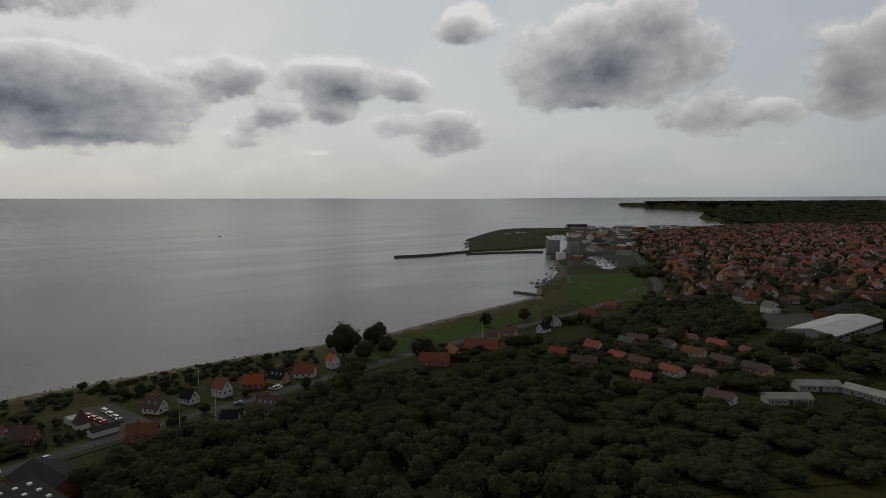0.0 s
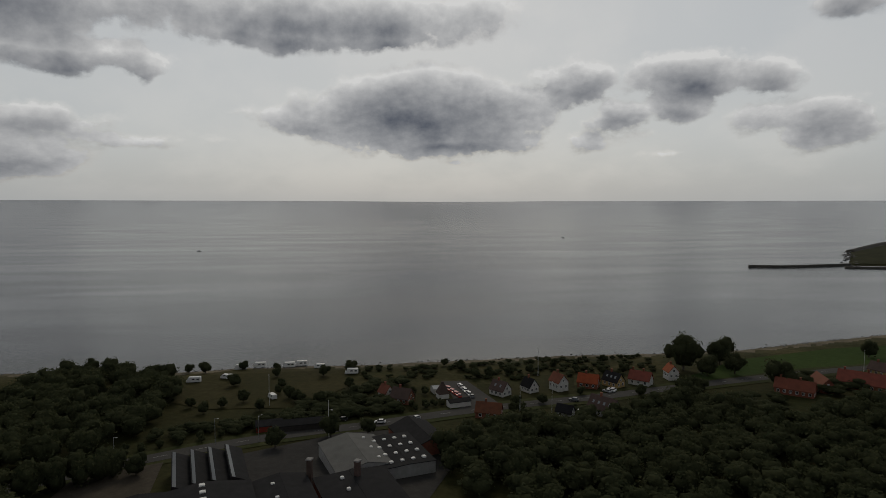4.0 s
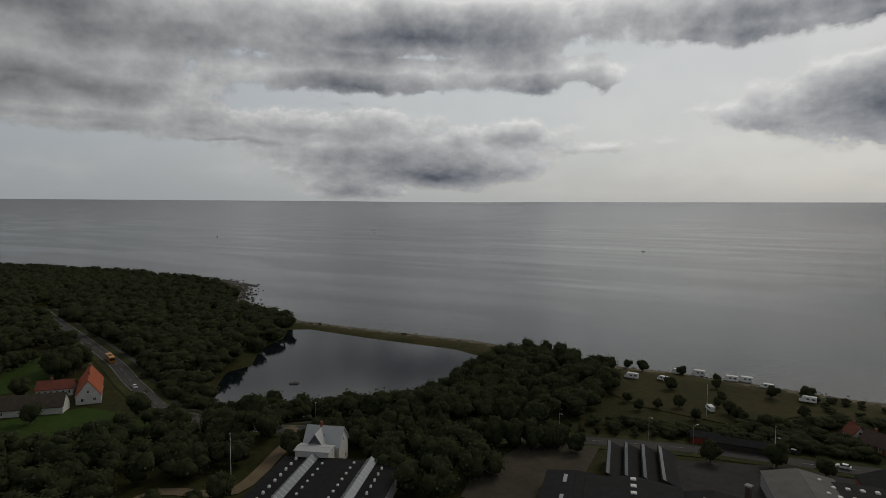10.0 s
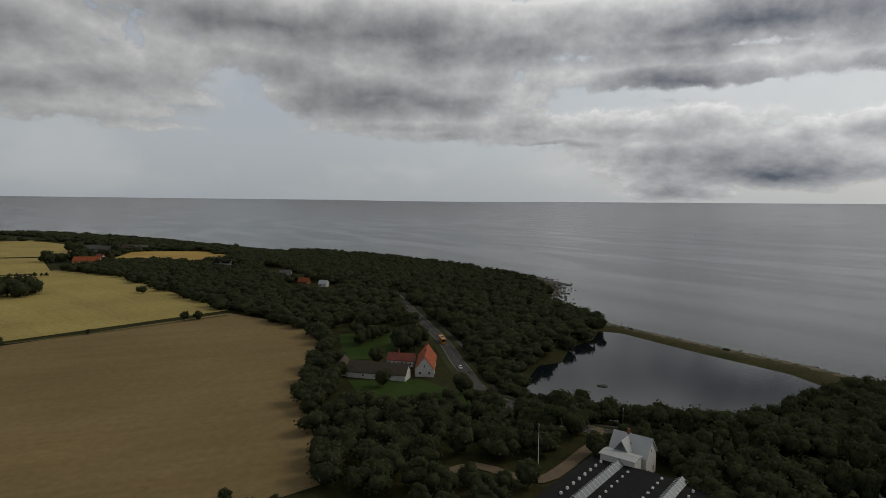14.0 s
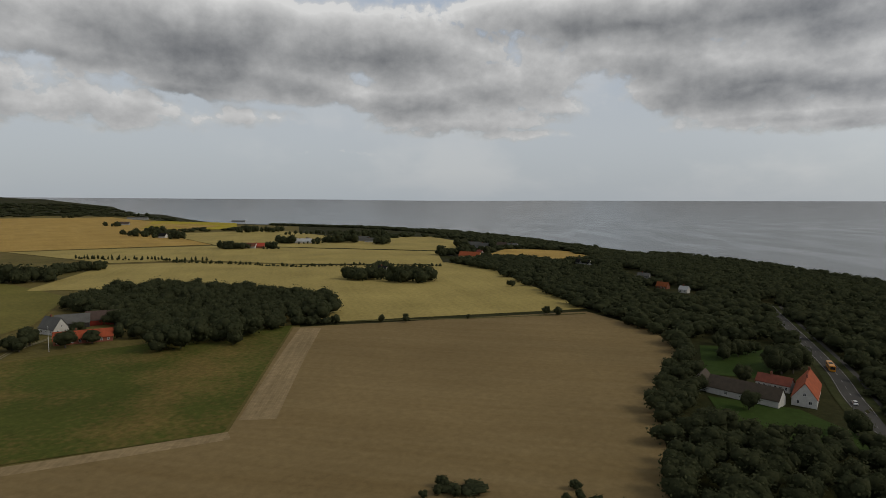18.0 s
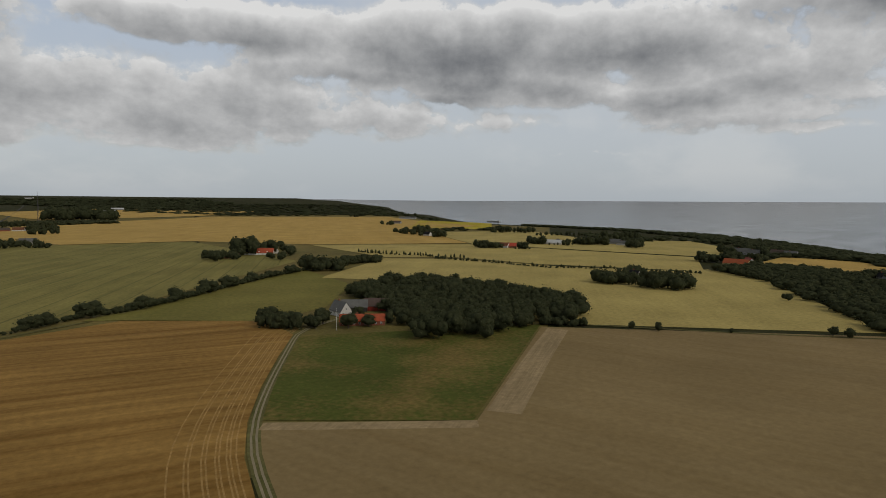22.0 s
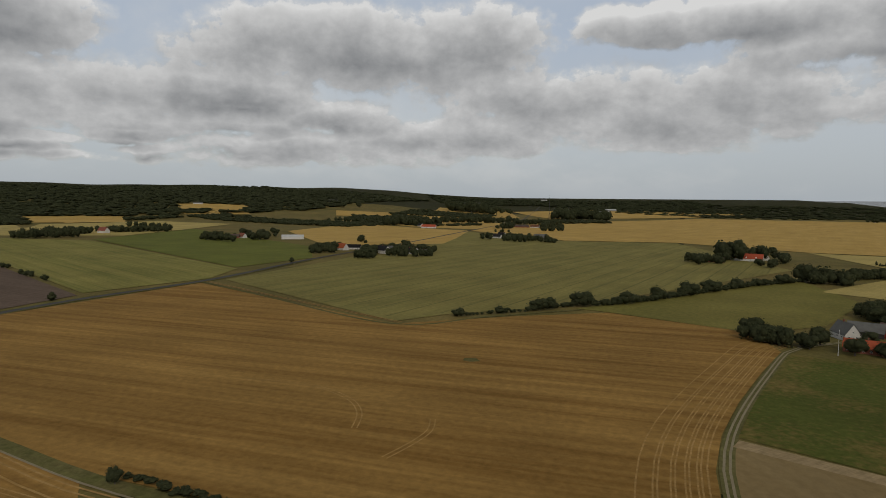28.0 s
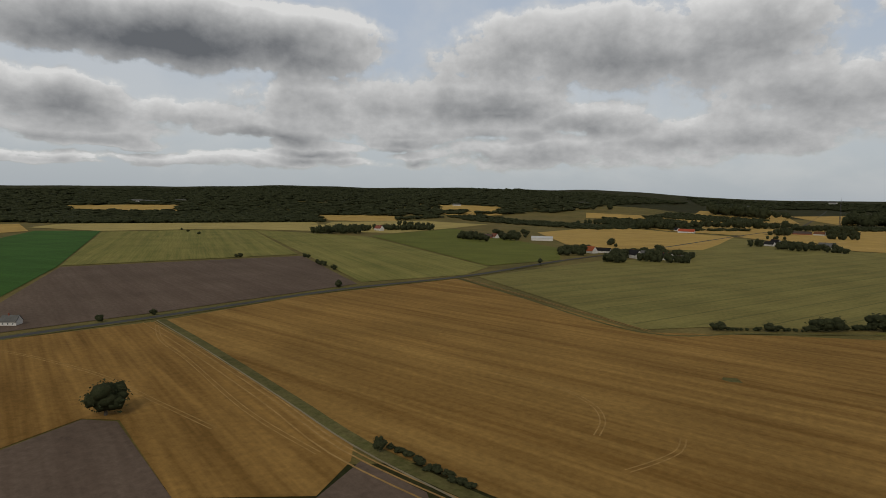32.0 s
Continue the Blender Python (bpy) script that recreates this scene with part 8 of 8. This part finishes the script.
rocks("shore_boulders", [(150, 800), (126, 678), (103, 632), (91, 599)], 120, 6, 1.8, "boulders on the town shore")
rocks("shore_boulders", [(-500, 4), (-524, -6), (-580, -8), (-657, -6), (-700, -20), (-740, -60)], 420, 7, 1.6, "dark boulders off the wooded point")
rocks("shore_boulders", [(-495, 5), (-450, 34), (-404, 78), (-353, 132), (-321, 155), (-282, 177), (-251, 209), (-195, 253), (-118, 323), (-35, 390), (19, 459), (83, 538)], 700, 2.2, 0.6, "small dark stones and weed along the tideline")
for ledge in ((-690, -20, 60, 9), (-668, -2, 40, 7), (-720, -48, 50, 8)):
    bm = bmesh.new()
    lx, ly, ll, lw = ledge
    bmesh.ops.create_icosphere(bm, subdivisions=3, radius=1)
    for v in bm.verts:
        v.co = Vector((v.co.x * ll / 2, v.co.y * lw / 2, v.co.z * 1.1)) * (1 + 0.35 * noise.noise(v.co * 3 + Vector((lx, ly, 0))))
    bmesh.ops.rotate(bm, verts=bm.verts, matrix=Matrix.Rotation(radians(30), 3, "Z"))
    me = bpy.data.meshes.new("rock_ledge")
    bm.to_mesh(me)
    bm.free()
    me.materials.append(STONE)
    o = tagged(new("rock_ledge", me), "flat dark rock ledge in the shallows", "rock ledge", "ledges off the point")
    o.location = (lx, ly, 0.1)
raft = stand("pond_islet", -286, 19, 0, "small dark mossy islet in the pond", "islet", up=-float(ground(-286, 19)) + 1.2)
bm = bmesh.new()
bmesh.ops.create_icosphere(bm, subdivisions=2, radius=1)
for v in bm.verts:
    v.co = Vector((v.co.x * 2.6, v.co.y * 1.4, v.co.z * 0.9)) * (1 + 0.3 * noise.noise(v.co * 2))
part("rock", bm, STONE, raft)


# ---- the town ----
TOWN = [(150, 452), (215, 620), (255, 790), (300, 900), (330, 1050), (420, 1356), (622, 1600), (1000, 1900), (1500, 1950), (1300, 1300), (760, 800), (420, 480), (322, 426), (262, 430), (198, 453)]
town_walls = [WHITE_WALL, YELLOW_WALL, BRICK_WALL, WHITE_WALL]
town_roofs = [OLD_TILE, BROWN_TILE, OLD_TILE, BROWN_TILE, RED_TILE]
MODELS = []
for k in range(10):
    hl, hw, hr = (7, 7.5, 8.5, 9.5, 11.5)[k % 5], (5.6, 6, 6.4)[k % 3], (2.6, 3.0, 3.5)[k % 3]
    MODELS.append(dict(length=hl, width=hw, wall=(2.6, 3.8, 4.6)[(k // 2) % 3], rise=hr, wall_mat=town_walls[k % 4], roof_mat=town_roofs[k % 5],
                       label="%s town house with a %s roof" % (("white", "ochre", "red brick", "white")[k % 4], ("weathered red", "brown", "weathered red", "brown", "red")[k % 5])))
made = [None] * 10


def town_house(x, y, turn, k):
    if made[k] is None:
        made[k] = house(x, y, turn, windows=2, gable_windows=0, name="town_house", group="town houses", door=False, **MODELS[k])
        return
    copy_thing(made[k], pose(x, y, float(ground(x, y)), 0, 0, turn + 90))


def build_town():
    g = np.random.default_rng(31)
    spots = []
    lane = np.array((math.sin(radians(27)), math.cos(radians(27))))
    side = np.array((lane[1], -lane[0]))
    for i in range(-20, 140):
        for j in range(-40, 72):
            p = np.array((150.0, 450.0)) + lane * (i * 13.5 + g.uniform(-7, 7)) + side * (j * 12.5 + (j // 3) * 7 + g.uniform(-6, 6) + 14 * math.sin(i * 0.21))
            spots.append((p[0], p[1], g.integers(10), -27 + (90 if g.random() < 0.45 else 0) + g.uniform(-18, 18), g.random()))
    s = np.array(spots)
    ok = inside(s[:, 0], s[:, 1], TOWN) & (s[:, 4] < 0.72)
    ok &= edge_distance(s[:, 0], s[:, 1], [(190, 330), (250, 378), (300, 350), (240, 300)]) > 12
    ok &= line_distance(s[:, 0], s[:, 1], [(120, 470), (190, 540), (222, 642), (258, 786), (315, 1030)]) > 11
    s = s[ok]
    s = s[np.argsort(np.hypot(s[:, 0], s[:, 1]))]
    for x, y, k, turn, _ in s[:170]:
        town_house(x, y, turn, int(k))
    verts, faces, mats = [], [], []
    base = 0
    for x, y, k, turn, _ in s[170:]:
        m = MODELS[int(k)]
        l, w, h, r = m["length"] / 2, m["width"] / 2, m["wall"], m["rise"]
        v = np.array([(-l, -w, -1), (l, -w, -1), (l, w, -1), (-l, w, -1), (-l, -w, h), (l, -w, h), (l, w, h), (-l, w, h), (-l, 0, h + r), (l, 0, h + r),
                      (-l - .3, -w - .4, h - .2), (l + .3, -w - .4, h - .2), (l + .3, w + .4, h - .2), (-l - .3, w + .4, h - .2), (-l - .3, 0, h + r + .25), (l + .3, 0, h + r + .25),
                      (1, -.4, h + r - .5), (1.8, -.4, h + r - .5), (1.8, .4, h + r - .5), (1, .4, h + r - .5), (1, -.4, h + r + 1.3), (1.8, -.4, h + r + 1.3), (1.8, .4, h + r + 1.3), (1, .4, h + r + 1.3)])
        a = radians(turn + 90)
        c, q = math.cos(a), math.sin(a)
        verts.append(np.stack([v[:, 0] * c - v[:, 1] * q + x, v[:, 0] * q + v[:, 1] * c + y, v[:, 2] + float(ground(x, y))], 1))
        f = [(0, 1, 5, 4), (2, 3, 7, 6), (1, 2, 6, 5), (3, 0, 4, 7), (5, 6, 9, 9), (7, 4, 8, 8), (10, 11, 15, 14), (12, 13, 14, 15), (16, 17, 21, 20), (17, 18, 22, 21), (18, 19, 23, 22), (19, 16, 20, 23), (20, 21, 22, 23)]
        faces += [tuple(base + i for i in q4) for q4 in f]
        wi = int(k) % 4
        mats += [wi] * 6 + [4 + int(k) % 5] * 2 + [2] * 5
        base += 24
    tri = []
    tm = []
    for f, m in zip(faces, mats):
        tri.append(f[:3])
        tm.append(m)
        if f[2] != f[3]:
            tri.append((f[0], f[2], f[3]))
            tm.append(m)
    me = mesh_of("distant_town", np.concatenate(verts), tri, town_walls + town_roofs, tm)
    tagged(new("distant_town", me), "dense far town of red tiled roofs", "town", kind="stuff")


build_town()
CLEAR_LINES += [([(120, 470), (190, 540), (222, 642), (258, 786), (315, 1030)], 9)]
wood("town_trees", TOWN, 19, 9.5, FAR, "dark garden trees between the town houses", 0.85, 0.62)

# ---- radio mast ----
MAST_STEEL = material("dark_mast_steel", (0.08, 0.075, 0.07), (0.05, 0.05, 0.05), scale=0.5, rough=0.7)
mast = stand("radio_mast", 545, -2604, 0, "tall slender lattice radio mast among fields", "mast")
for k in range(3):
    a = k * 2.0944
    bm = bmesh.new()
    tube(bm, (3.2 * math.cos(a), 3.2 * math.sin(a), -1), (0.9 * math.cos(a), 0.9 * math.sin(a), 96), 0.45, 0.3, 5)
    part("leg", bm, MAST_STEEL, mast)
for i in range(12):
    bm = bmesh.new()
    for k in range(3):
        a, b = k * 2.0944, (k + 1) * 2.0944
        r0, r1 = 3.2 - 2.3 * i / 12, 3.2 - 2.3 * (i + 1) / 12
        tube(bm, (r0 * math.cos(a), r0 * math.sin(a), i * 8), (r1 * math.cos(b), r1 * math.sin(b), i * 8 + 8), 0.2, 0.2, 4)
    part("brace", bm, MAST_STEEL, mast)
bm = bmesh.new()
tube(bm, (0, 0, 95), (0, 0, 108), 0.35, 0.2, 6)
part("aerial", bm, MAST_STEEL, mast)


# ---- boats ----
def sail_boat(x, y, turn, tall=10):
    ob = new("sailing_boat")
    ob.matrix_basis = pose(x, y, float(sea_level(math.hypot(x, y))) + 0.1, 0, 0, turn)
    bm = bmesh.new()
    deck = [(-4.2, -1.1), (2, -1.3), (4.6, 0), (2, 1.3), (-4.2, 1.1)]
    keel = [(-3.8, -0.6), (1.5, -0.7), (3.6, 0), (1.5, 0.7), (-3.8, 0.6)]
    a = [bm.verts.new((px, py, -0.5)) for px, py in keel]
    b = [bm.verts.new((px, py, 0.9)) for px, py in deck]
    bm.faces.new(b)
    bm.faces.new(a[::-1])
    for k in range(5):
        bm.faces.new((a[k], a[(k + 1) % 5], b[(k + 1) % 5], b[k]))
    part("hull", bm, WHITE_PAINT, ob)
    bm = bmesh.new()
    block(bm, (-1.5, -0.7, 0.9), (1.6, 0.7, 1.5))
    part("cabin", bm, GREY_WALL, ob)
    bm = bmesh.new()
    tube(bm, (0.6, 0, 0.9), (0.6, 0, tall), 0.1, 0.07, 6)
    part("mast", bm, METAL, ob)
    return tagged(ob, "small white sailing boat moored in the harbour", "boat", "boats in the harbour")


first_boat = sail_boat(212, 900, 70)
for k in range(16):
    bx, by = (218 + (k % 4) * 7, 810 + (k // 4) * 32) if k < 8 else (236 + (k % 4) * 12, 1260 + (k // 4) * 50)
    copy_thing(first_boat, pose(bx, by, 0.1, 0, 0, 70 + 20 * (k % 3)))
for bx, by in ((-955, 700), (-1900, 380), (-1700, -80), (-560, 1500)):
    far_boat = copy_thing(first_boat, pose(bx, by, float(sea_level(math.hypot(bx, by))) + 0.1, 0, 0, 30))
    tagged(far_boat, "lone small boat far out on the calm sea", "boat", "boats at sea")
